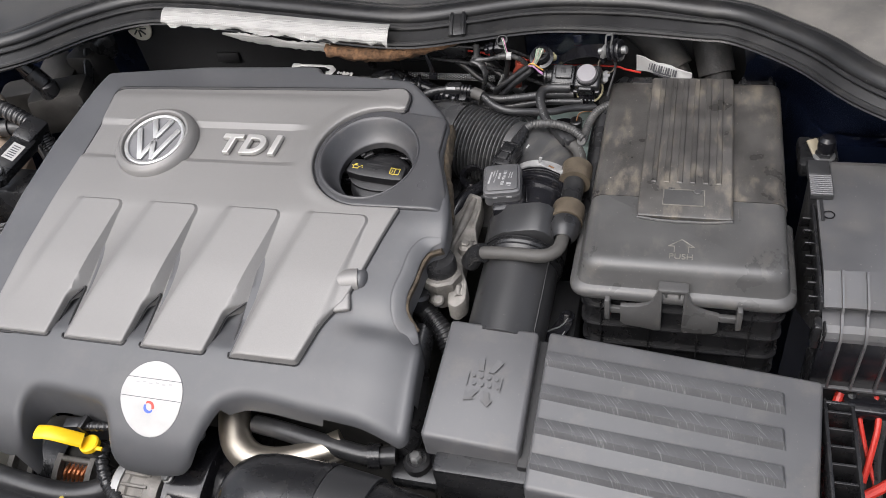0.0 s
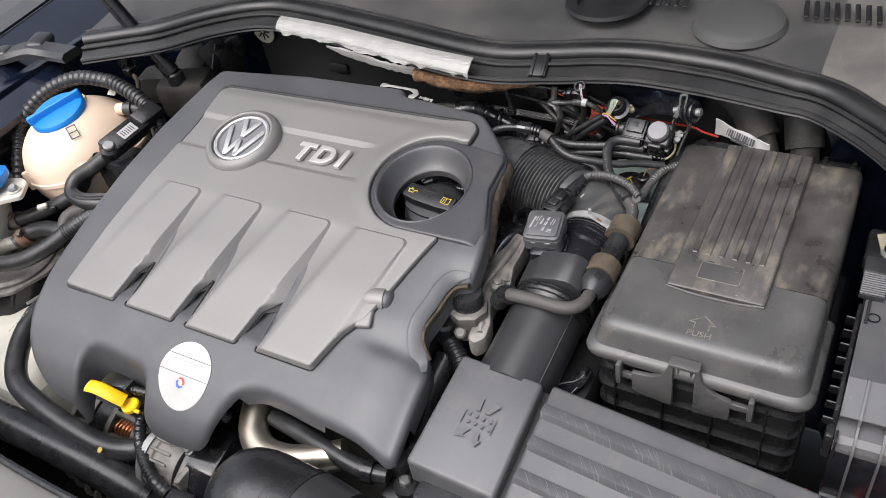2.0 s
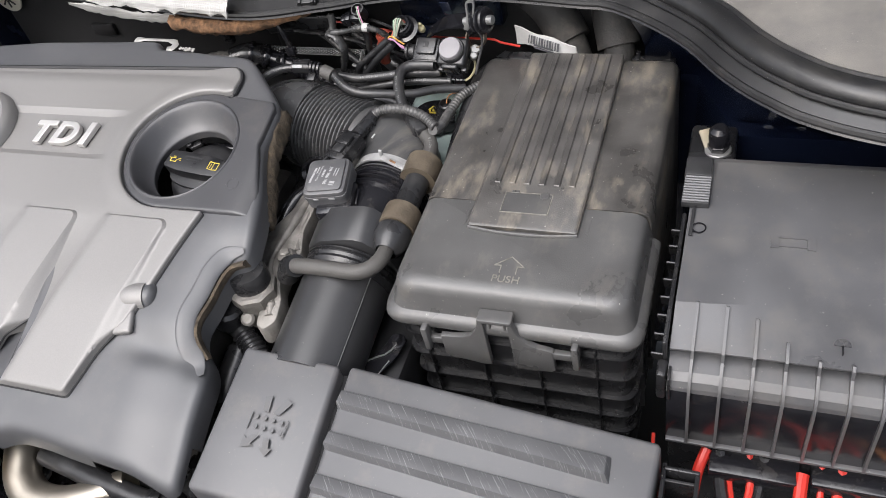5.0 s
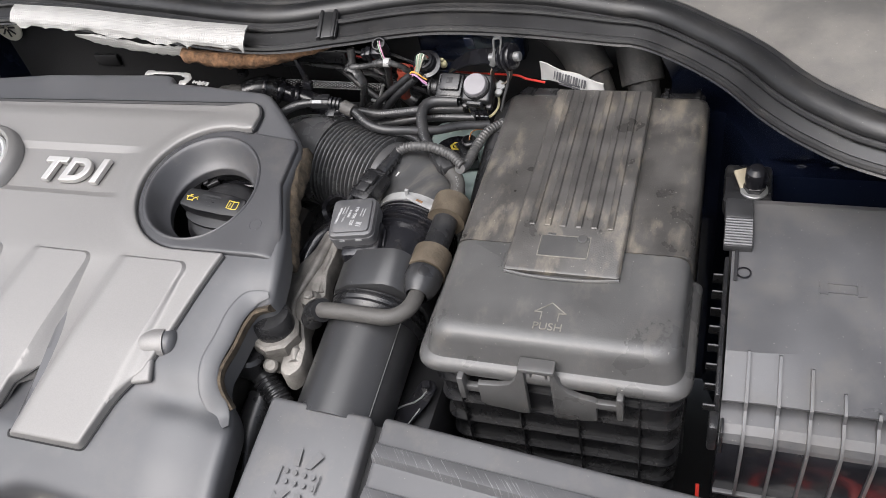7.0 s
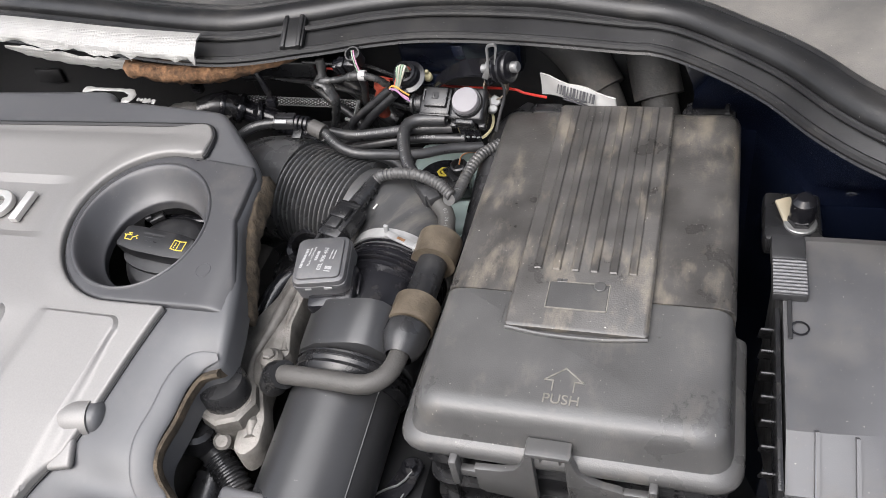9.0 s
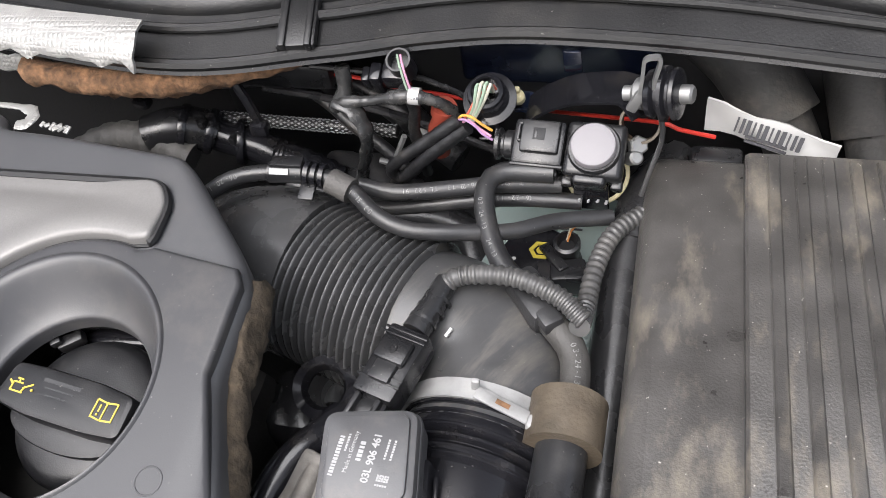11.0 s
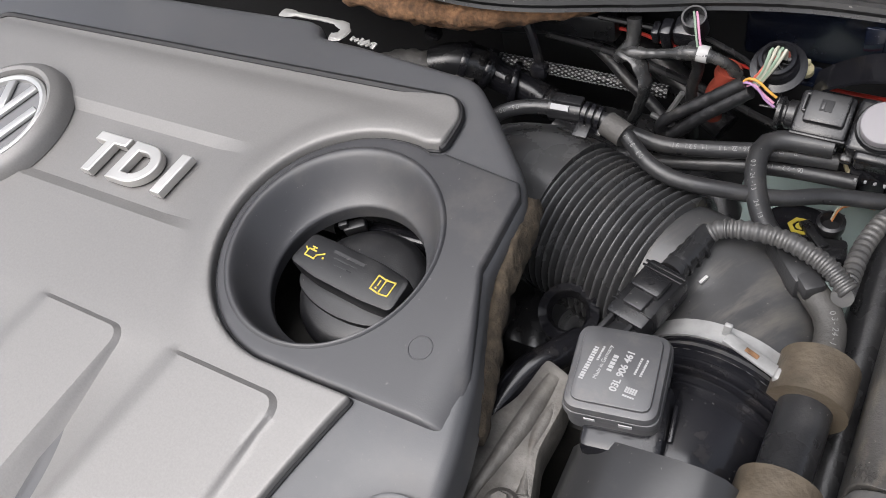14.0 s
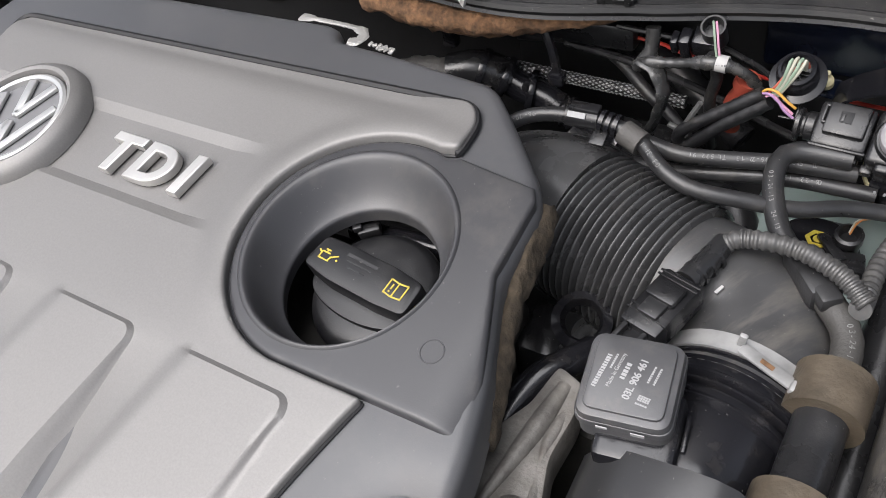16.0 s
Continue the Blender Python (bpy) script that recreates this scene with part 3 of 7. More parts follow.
def wings():
    # right inner wing: painted sheet that curves down from the seal
    top = [v for v in seal_path(.004, SEAL_Z - .006) if v.x > .085]
    w = thing("inner_wing", (.3, .7, .86), "dark blue painted inner wing panel with bolt holes", "car panel", kind="structure")
    rows = [top]
    for f in (.12, .3, .55, .8, 1.0):
        z = SEAL_Z - .006 - .10 * f ** .8
        rows.append([Vector((v.x + .03 * f * (1 - f), v.y + (max(.735 + .085 * min(1, max(0, (.185 - v.x) / .04)), v.y) + .02 - v.y) * (f ** .8), z)) for v in top])
    rows.append([Vector((v.x, v.y - .030, .862)) for v in rows[-1]])
    rows.append([Vector((v.x, v.y - .002, .45)) for v in rows[-1]])
    bm = bmesh.new()
    vs = [[bm.verts.new(v) for v in r] for r in rows]
    for r, s in zip(vs, vs[1:]):
        for i in range(len(top) - 1):
            bm.faces.new((r[i], r[i + 1], s[i + 1], s[i]))
    bmesh.ops.recalc_face_normals(bm, faces=bm.faces)
    bmesh.ops.solidify(bm, geom=bm.faces[:], thickness=.002)
    part("panel", bm, M_BLUE, w, "glossy dark blue sheet")
    for x in (.2085, .2340):
        part("bolt_hole", lathe([(.0055, 0), (.0055, .0012), (.0042, .0012), (.0042, -.001), (0, -.001)], pose(x, .7405, .8570, 70), 20), M_BLUE, w)
    part("side", rbox(.47, .50, -.2, 1.0, .25, .95, .005), M_BLUE, w)
    # left wing
    l = thing("inner_wing", (-1.0, .6, .9), "dark blue painted wing edge with a gutter flange", "car panel", kind="structure")
    part("rail", strip_between([Vector((-.955, .42, .895)), Vector((-.950, .60, .905)), Vector((-.945, .68, .91))], [Vector((-.990, .42, .905)), Vector((-.992, .60, .918)), Vector((-.985, .70, .925))], .012), M_BLUE, l, "glossy blue top rail")
    part("gutter", strip_between([Vector((-.97, .28, .90)), Vector((-.99, .55, .91)), Vector((-1.01, .95, .93))],
                                 [Vector((-1.05, .28, .94)), Vector((-1.08, .55, .95)), Vector((-1.11, .95, .965))], .004), M_BLUE, l)
    part("skin", strip_between([Vector((-1.05, .28, .945)), Vector((-1.08, .55, .955)), Vector((-1.11, .95, .97))],
                               [Vector((-1.32, .28, .86)), Vector((-1.35, .55, .87)), Vector((-1.38, .95, .88))], .004), M_BLUE, l, "glossy dark blue outer wing")
    part("side", rbox(-1.03, -1.0, -.2, .93, .25, .925, .004), M_BLUE, l)


wings()


def front_panel():
    f = thing("front_panel", (-.4, .05, .84), "grey plastic front crossmember cover over the radiator", "car panel", kind="structure")
    bm = bmesh.new()
    prof = [(.03, .60), (.175, .60), (.182, .845), (.176, .860), (.165, .866), (.10, .868), (.03, .862)]
    xs = [-1.0, -.8, -.6, -.45, -.3]
    rings = [[bm.verts.new((x, y + .10 * max(0, -.45 - x) * .4, z)) for y, z in prof] for x in xs]
    for a, b in zip(rings, rings[1:]):
        for i in range(len(prof)):
            k = (i + 1) % len(prof)
            bm.faces.new((a[i], b[i], b[k], a[k]))
    bm.faces.new(rings[0])
    bm.faces.new(rings[-1][::-1])
    part("cover", bm, M_SLAM, f)
    part("edge_strip", tube([(-1.0, .2055, .863), (-.8, .1975, .863), (-.6, .1845, .863), (-.45, .1785, .863), (-.30, .1785, .863)], .0035, 8), M_BLACK, f, "black rubber edge strip")
    part("ledge", strip_between([Vector((-1.0, .150, .8695)), Vector((-.6, .135, .8695)), Vector((-.30, .125, .8695))], [Vector((-1.0, .120, .8720)), Vector((-.6, .105, .8720)), Vector((-.30, .095, .8720))], .003), M_SLAM, f)
    part("marker", cbox(.035, .016, .006, pose(-.450, .132, .870, 0, 0, 10), .002), M_YELLOW, f, "yellow plastic marker")
    part("radiator", rbox(-1.0, .45, .10, .14, .25, .59, .004), M_DARK, f)


front_panel()


def bonnet():
    o = thing("bonnet", (-.3, 1.15, 1.10), "open dark blue bonnet with black lined underside", "bonnet", kind="structure")
    m = pose(-.30, 1.16, 1.06, 115, 0, 0)
    part("skin", moved(rbox(-.82, .82, -.02, 1.05, .012, .030, .006), m @ pose(0, 0, 0, 0, 0, 0)), M_BLUE, o)
    part("liner", moved(rbox(-.72, .72, .06, .96, -.012, .010, .010), m), M_FELT, o, "black felt liner")


bonnet()


def bay_floor():
    # unseen floor, added so that the gaps round the engine stay dark
    solid("bay_floor", rbox(-1.0, .47, .05, .92, .26, .28, .004), M_DARK, "unseen black undertray added to keep the engine gaps dark", "undertray", kind="structure")


bay_floor()


# ---- engine ----
def engine_block():
    e = thing("engine_block", (-.42, .5, .28), "dirty metal engine under the plastic cover", "engine")
    part("block", rbox(-.63, -.20, .40, .68, .28, .80, .02), M_ENGINE, e)
    part("head", rbox(-.61, -.215, .43, .66, .80, .856, .012), M_ENGINE, e, "dark cylinder head")
    # bright casting at the gearbox end, beside the intake pipe
    shape = [(-.1760, .6100), (-.1610, .6050), (-.1590, .5901), (-.1610, .5677), (-.1545, .5459), (-.1640, .5373), (-.1640, .5168), (-.1560, .4999), (-.1540, .4818), (-.1622, .4728), (-.1715, .4764), (-.1740, .4983), (-.1930, .5352), (-.1975, .5536), (-.1901, .5720), (-.1806, .5882)]
    plate = prism(round_poly(shape[::-1], .004, 3), .020, Matrix.Identity(4), .0025)
    for v in plate.verts:
        v.co.z += .8300 + (v.co.y - .475) * .19
    part("end_casting", plate, M_ALU, e, "bright cast aluminium end housing")
    for pts, rad in (([(-.1690, .602, .8720), (-.1720, .580, .8690), (-.1770, .555, .8650), (-.1800, .535, .8610), (-.1720, .512, .8560)], .0050), ([(-.1640, .590, .8690), (-.1650, .570, .8660), (-.1600, .548, .8620)], .0038), ([(-.1660, .500, .8530), (-.1620, .486, .8500)], .0050)):
        part("web", tube(pts, lambda u, r=rad: r * (.75 + .25 * math.sin(u * 7)), 14, .004), M_ALU, e, "rounded casting web")
    part("boss", join(disc_at(.0082, .010, pose(-.1655, .5385, .8600, -4, 8), .003, 20), disc_at(.0046, .004, pose(-.1655, .5385, .8690, -4, 8), .001, 6)), M_ALU, e, "bolted boss")
    part("boss", disc_at(.0060, .012, pose(-.1850, .4870, .8400, 30, 20), .002, 18), M_ALU, e, "small bright boss")
    part("gearbox", rbox(-.19, .02, .36, .60, .30, .70, .03), M_ENGINE, e)
    part("plug_tower", lathe([(.0165, 0), (.0165, .012), (.015, .016), (0, .017)], pose(-.1830, .5070, .8650), 20), M_RUBBER, e, "black rubber plug")
    part("tower_base", lathe([(.019, -.012), (.019, .008), (.0205, .010), (.0205, .020), (.018, .022), (0, .022)], pose(-.1820, .5040, .8440), 8), M_ALU, e, "hexagonal cast collar")
    part("rear_flange", rbox(-.205, -.135, .60, .68, .70, .835, .012), M_ENGINE, e)
    part("lug", lathe([(.017, 0), (.017, .010), (.010, .010), (.010, -.002), (0, -.002)], pose(-.180, .655, .838, 25, 0, 0), 24), M_BLACK, e, "black ring lug")
    part("lug_ear", rbox(-.22, -.19, .63, .668, .80, .845, .01), M_BLACK, e)


engine_block()

YK = np.array([.20, .262, .272, .278, .288, .305, .335, .377, .45, .526, .606, .686, .75, .80])
ZK = np.array([.50, .715, .745, .765, .792, .818, .845, .866, .8915, .914, .931, .946, .951, .954])
COV_Y = np.arange(.262, .77, .002)
COV_Z = np.mean([np.interp(COV_Y + d, YK, ZK) for d in (-.006, -.004, -.002, 0, .002, .004, .006)], axis=0)


def cover_z(x, y):
    """The height of the cover's upper side."""
    return np.interp(y, COV_Y, COV_Z)


def on_cover(x, y, up=0.0, rz=0.0):
    z = float(np.interp(y, COV_Y, COV_Z))
    s = float(np.interp(y + .01, COV_Y, COV_Z) - np.interp(y - .01, COV_Y, COV_Z)) / .02
    return pose(x, y, z, math.degrees(math.atan(s)), 0, 0) @ pose(0, 0, up, 0, 0, rz)


FUN = (-.270, .597)
RING_R = .0625
HOLE = (-.2685, .5935)


def arc(cx, cy, r, a0, a1, n):
    return [(cx + r * math.cos(radians(a0 + (a1 - a0) * i / n)), cy + r * math.sin(radians(a0 + (a1 - a0) * i / n))) for i in range(n + 1)]


def engine_cover():
    c = thing("engine_cover", (-.42, .5, .85), "two-tone grey plastic engine cover with round oil filler opening", "engine cover")
    out = [(-.652, .718), (-.668, .60), (-.674, .49), (-.678, .40), (-.674, .350), (-.664, .318), (-.648, .302), (-.628, .2915), (-.602, .2870), (-.580, .2880),
           (-.574, .294), (-.573, .320), (-.562, .332), (-.545, .3335), (-.490, .3295), (-.478, .324), (-.473, .312), (-.470, .295), (-.460, .2900), (-.43, .2890), (-.396, .2915),
           (-.384, .298), (-.374, .318), (-.357, .341), (-.337, .348), (-.31, .3475), (-.285, .345), (-.218, .340), (-.184, .3330), (-.1765, .338), (-.1765, .36), (-.178, .412), (-.1876, .4340),
           (-.1975, .4430), (-.200, .4537), (-.1965, .472), (-.1938, .490), (-.188, .5015), (-.1755, .5060), (-.1740, .520), (-.175, .536), (-.181, .562), (-.189, .583), (-.198, .606), (-.198, .648), (-.206, .661),
           (-.243, .700), (-.256, .712), (-.335, .721), (-.356, .722), (-.366, .723), (-.371, .732), (-.380, .735), (-.52, .732)]
    out = round_poly(out, .008, 3)
    hole = arc(-.2735, .5970, .0530, 0, 360, 72)[:-1]

    def h(x, y):
        z = cover_z(x, y) - .003
        z = z - .010 * np.clip((x + .235) / .05, 0, 1) ** 2 * np.clip((.5 - y) / .08, 0, 1)
        z = z - .012 * np.exp(-((x + .183) / .018) ** 2) / (1 + np.exp(-(y - .420) / .006)) / (1 + np.exp((y - .512) / .006))
        for x0 in (-.552, -.4625, -.3705):
            z = z - .011 * np.clip((y - .385) / .030, 0, 1) * np.clip((.47 - y) / .02, 0, 1) * np.clip((.0165 - np.abs(x - x0)) / .005, 0, 1)
        # hollow ahead of the grey tab
        z = z - .006 * np.exp(-(((x + .225) / .03) ** 2 + ((y - .425) / .012) ** 2))
        return z

    def sk(x, y):
        if y < .30 and (x < -.585 or -.46 < x < -.395):
            return .003
        if y < .350 and -.480 < x < -.355:
            return .004
        if y < .37:
            return .005 if x > -.26 else .018 if x > -.37 else .040
        return .040 if x < -.22 else .020
    part("body", shell(out, h, .0040, .007, sk, [hole], .022), M_COVER, c, "dark grey plastic body", 62)
    # lip round the arched cut-out beside the gearbox
    lip = [(-.1830, .4150), (-.1900, .4240), (-.2020, .4350), (-.2060, .4520), (-.2025, .4730), (-.1995, .4920), (-.1920, .5060), (-.1780, .5110)]
    lp = spline([(x, y, float(h(np.array(x), np.array(y))) + .0012) for x, y in lip], .003)
    n = len(lp)
    part("arch_lip", sweep(lp, lambda i: [(x * 1.75 * min(1, .3 + min(i, n - 1 - i) / 8), y * .42 * min(1, .05 + min(i, n - 1 - i) / 12)) for x, y in circ(.0044, 20)]), M_COVER, c, "raised plastic arch lip")
    fe = [(-.1890, .4330), (-.1990, .4425), (-.2015, .4537), (-.1980, .472), (-.1952, .490), (-.1893, .5030), (-.1765, .5075)]
    part("arch_foam", sweep(spline([(x, y, float(h(np.array(x), np.array(y))) - .0080) for x, y in fe], .003), lambda i: [(x * .8, y * 2.2) for x, y in circ(.0042, 10)]), M_SEALFOAM, c, "grey-brown foam edging")

    # raised panel with the dished funnel round the oil filler
    pan = [(-.2475, .5360), (-.2245, .5364), (-.1775, .5370), (-.1835, .562), (-.1912, .583), (-.2000, .606), (-.2000, .645), (-.2035, .6515), (-.2450, .6572)]
    pan += [(FUN[0] + (RING_R - .0012) * math.cos(radians(q)), FUN[1] + (RING_R - .0012) * math.sin(radians(q))) for q in range(72, 268, 3)]
    c0, r0 = (-.2735, .5970), .0540
    ph = arc(c0[0], c0[1], r0, 0, 360, 96)[:-1]

    def hp(x, y):
        return cover_z(x, y) + .0005 - .006 * np.clip((x + .20) / .02, 0, 1) ** 2
    panel = part("filler_panel", shell(pan, hp, .0026, .0022, .010, [ph], .004), M_PANEL, c, "dark panel dished round the oil filler", 75)
    # dished funnel: a soft bead that falls to the filler opening
    fb = bmesh.new()
    rings = []
    for u, dz in ((0, 0), (.04, .0006), (.09, .0011), (.15, .0012), (.21, .0006), (.28, -.0009), (.36, -.0032), (.46, -.0064), (.58, -.0098), (.72, -.0132), (.86, -.0158), (.95, -.0170), (1.0, -.0176), (1.02, -.0186), (1.0, -.0210), (1.0, -.0250)):
        cx, cy, rr = c0[0] + (HOLE[0] - c0[0]) * u, c0[1] + (HOLE[1] - c0[1]) * u, r0 + (.0388 - r0) * u
        ring = []
        for k in range(96):
            x, y = cx + rr * math.cos(2 * math.pi * k / 96), cy + rr * math.sin(2 * math.pi * k / 96)
            ring.append(fb.verts.new((x, y, float(cover_z(x, y)) + .0005 + dz)))
        rings.append(ring)
    for a, b in zip(rings, rings[1:]):
        for k in range(96):
            fb.faces.new((a[k], a[(k + 1) % 96], b[(k + 1) % 96], b[k]))
    part("funnel", fb, M_PANEL, panel, "smooth dished funnel with a soft rim", 60)

    part("ring_mark", lathe([(.0049, 0), (.0051, .0002), (.0054, .0002), (.0056, 0)], on_cover(-.2075, .5640, .0005), 24), M_PANEL, c, "faint moulded ring")
    # grey painted insert
    f_r = [-.559, -.470, -.382, -.286]
    f_l = [-.633, -.543, -.454, -.358]
    t_r = [-.5315, -.4405, -.3465, -.2525]
    t_l = [-.592, -.503, -.411, -.3215]
    Y_T = .5215

    def r_line(i, y):
        return t_r[i] + (f_r[i] - t_r[i]) * (Y_T - y) / (Y_T - .3765)

    def l_line(i, y):
        return t_l[i] + (f_l[i] - t_l[i]) * (Y_T - y) / (Y_T - .3765)

    def b_line(i, y):
        if i == 3:
            return t_r[3] + .0006 - .0085 * (Y_T - y) / .08
        return t_r[i] + .0014 + (f_l[i + 1] + .003 - t_r[i] - .0014) * (Y_T - y) / (Y_T - .432)
    ins = [(-.617, .684), (-.612, .62), (-.617, .55), (-.628, .46), (-.636, .376)]
    r = [.012, .02, .02, .02, .005]
    for i in range(3):
        ins += [(f_r[i] - .0012, .3765), (r_line(i, .416) - .0012, .416), (f_l[i + 1] + .003, .432), (f_l[i + 1], .3765)]
        r += [.0035, .003, .003, .0035]
    ins += [(-.286, .3765), (-.272, .415), (-.262, .430), (-.256, .436), (-.248, .458), (-.236, .500), (-.2245, .5350), (-.2475, .5346)]
    r += [.004, .01, .006, .006, .006, .006, .002, .003]
    ring = [(FUN[0] + RING_R * math.cos(radians(q)), FUN[1] + RING_R * math.sin(radians(q))) for q in range(267, 75, -3)]
    ins += ring + [(-.248, .6595), (-.2475, .679), (-.256, .690)]
    r += [0] * len(ring) + [.003, .008, .010]
    ins = round_poly(ins[::-1], r[::-1], 4)

    def hi(x, y):
        z = cover_z(x, y) + .0022
        # shallow band behind the badge and letters
        fade = np.clip((-.345 - x) / .025, 0, 1)
        band = np.clip((y - .5770) / .0065, 0, 1) * np.clip((.6330 - y) / .0065, 0, 1)
        z = z - .0026 * band * fade
        # each finger is a raised plate; its outer flank falls into a valley that rises to the next finger
        for i in range(4):
            a, b2, lf = r_line(i, y), b_line(i, y), l_line(i, y)
            wide = np.maximum(b2 - a, .0026)
            rise = .0020 + (0 if i < 3 else 1) * .03 * np.clip(Y_T - y, 0, .06)
            # distance inside the plate, with rounded upper corners
            dt, dr, cor = Y_T - y, a - x, .0075
            near = (dt < cor) & (dr < cor)
            d = np.where(near, cor - np.hypot(cor - dt, cor - dr), np.minimum(dt, dr))
            flank = np.where(near | (dr >= dt), .0026, wide)
            edge = np.clip(1 + d / flank, 0, 1)
            edge = edge * edge * (3 - 2 * edge)
            left = np.clip((x - lf) / .014, 0, 1)
            left = left * left * (3 - 2 * left)
            z = z + rise * edge * left * (1 if i == 3 else np.clip((y - .40) / .06, 0, 1))
            if i < 3:
                deep = .0105 * np.clip((Y_T - y) / .092, 0, 1)
                far = l_line(i + 1, y) + .006
                z = z - np.where((x > a) & (x <= a + wide), deep * (x - a) / wide, 0)
                z = z - np.where((x > a + wide) & (x < far), deep * (far - x) / np.maximum(far - a - wide, .001), 0)
        # swelling round the filler ring
        rr = np.hypot(x - FUN[0], y - FUN[1])
        z = z + .0014 * np.exp(-((rr - RING_R - .006) / .008) ** 2) * np.clip((y - .53) / .02, 0, 1)
        # the sheet settles towards its rear edge
        return z - .0030 * np.clip((y - .664) / .016, 0, 1) ** 2 * np.clip((-.262 - x) / .03, 0, 1)
    cr, gd = [], []
    for i in range(4):
        low = .437 if i < 3 else .452
        ys = [Y_T - .0085, Y_T - .020, Y_T - .035, Y_T - .052, low]
        cr.append(((r_line(i, ys[1]), ys[1]), (r_line(i, low), low)))
        gd.append(((r_line(i, ys[0]), ys[0]), (r_line(i, ys[1]), ys[1])))
        for share in (.25, .5, .75, 1.0):
            far = [(r_line(i, p) + share * max(b_line(i, p) - r_line(i, p), .0026), p) for p in ys]
            gd += list(zip(far, far[1:]))
        # rounded upper corner and edge, in close lines
        for out in (0, .0013, .0026):
            rad = .0075 + out
            bend = []
            for q in range(0, 91, 15):
                y = Y_T - .0075 + rad * math.sin(radians(q))
                bend.append((r_line(i, y) - .0075 + rad * math.cos(radians(q)), y))
            bend.append((t_l[i] + .004, Y_T + out))
            gd += list(zip(bend, bend[1:]))
    for yy in (.5770, .5835, .6265, .6330):
        cr.append(((-.590, yy), (-.352, yy)))
    part("insert", shell(ins, hi, .0021, .0018, .010, creases=cr, guides=gd), M_INSERT, c, "satin light grey painted insert with four fingers", 32)

    # black strip laid in the insert's groove as painted shade
    groove_path = dense(ins, .004)
    groove_path = [Vector((x, y, float(np.interp(y, COV_Y, COV_Z)) - (.0008 if y > .66 else .0026 if y < .383 or x > -.30 or x < -.61 else .0060))) for x, y in groove_path + groove_path[:1]]
    part("ring_strip", sweep(groove_path, lambda i: circ(.0021 if groove_path[i].y > .66 or groove_path[i].x < -.605 else .0011, 6), caps=False), M_DARK, c, "black strip for the groove's shade round the insert")

    # grey tab with a round knuckle on the insert's edge
    part("tab", join(cbox(.017, .026, .006, on_cover(-.2590, .4400, -.0016, 14), .0029, 4), tube([(-.2770, .4570, .8885), (-.2640, .4598, .8885), (-.2480, .4632, .8885)], lambda u: .0122 * max(.1, 1 - (1 - u) ** 3.4) ** .5, 28, .0008)), M_INSERT, c, "rounded grey knuckle")
    part("tab_end", tube([(-.2482, .4632, .8884), (-.2440, .4642, .8883), (-.2395, .4650, .8880)], lambda u: .0112 * max(.1, 1 - u ** 3) ** .5, 28, .0008), M_COVER, c, "dark rounded end of the knuckle")

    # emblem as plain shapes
    em = on_cover(-.5245, .6005, .003)
    ring = lathe([(.0485, -.003), (.047, .003), (.044, .0065), (.040, .0085), (.0375, .0078), (.0365, .004), (.0360, -.002)], em, 56)
    part("badge_collar", ring, M_INSERT, c, "raised round grey collar")
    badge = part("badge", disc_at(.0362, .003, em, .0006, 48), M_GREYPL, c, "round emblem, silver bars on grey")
    part("rim", lathe([(.0358, .003), (.0353, .0056), (.0336, .0064), (.0312, .0058), (.0308, .003)], em, 64), M_CHROME, badge, "silver rim")
    for x0, y0, x1, y1 in ((-.0245, .0135, -.0075, -.0265), (-.0075, -.0265, .0, -.004), (.0, -.004, .0075, -.0265), (.0075, -.0265, .0245, .0135), (-.0105, .0275, -.0002, .0035), (.0105, .0275, .0002, .0035)):
        dx, dy = x1 - x0, y1 - y0
        bar = cbox(math.hypot(dx, dy) + .003, .0062, .0026, em @ pose((x0 + x1) / 2, (y0 + y1) / 2, .0046, 0, 0, math.degrees(math.atan2(dy, dx))), .0009)
        part("bar", bar, M_CHROME, badge, "silver bar")
    for ch, x in (("T", -.4345), ("D", -.4060), ("I", -.3810)):
        part("letter", text_mesh(ch, .0335, .0018, on_cover(x, .601, .0030) @ Matrix.Diagonal((1.10, 1, 1, 1)), .0009, .14, .0006), M_LETTER, c, "raised silver letter " + ch)

    # round oil change sticker on the front lobe, curved with it
    sx, sy = -.4270, .3370
    stick = shell([(sx + .0330 * math.cos(radians(q)), sy + .0290 * math.sin(radians(q))) for q in range(0, 360, 6)], lambda x, y: cover_z(x, y) - .0020, .004, .0003, .0004)
    s = part("sticker", stick, M_PAPER, c, "round white service sticker with three fields", 60)

    def on_st(dx, dy, up=0.0):
        return on_cover(sx + dx, sy + dy, -.0018 + up)
    for y in (.0130, -.0030):
        w = 2 * .0330 * math.sqrt(1 - (y / .0290) ** 2) - .001
        part("rule", cbox(w, .0006, .0004, on_st(0, y), 0), M_PRINT, s)
    for k in range(6):
        part("print_line", cbox(.0035, .0012, .0003, on_st(-.017 + .007 * k, .0090 + .0008 * (k % 2)), 0), M_GPRINT, s, "faint unreadable print")
    part("mark", prism(arc(0, 0, .0052, 150, 330, 14) + arc(.0009, .0009, .0036, 330, 150, 14), .0003, on_st(-.001, -.0100, .0002)), M_BPRINT, s, "blue crescent mark")
    part("mark", prism(arc(0, 0, .0054, -20, 130, 14) + arc(-.0009, -.0006, .0038, 130, -20, 14), .0003, on_st(-.0004, -.0092, .0003)), M_RPRINT, s, "red crescent mark")
    part("print_line", cbox(.012, .0020, .0003, on_st(0, -.0165), 0), M_RPRINT, s)
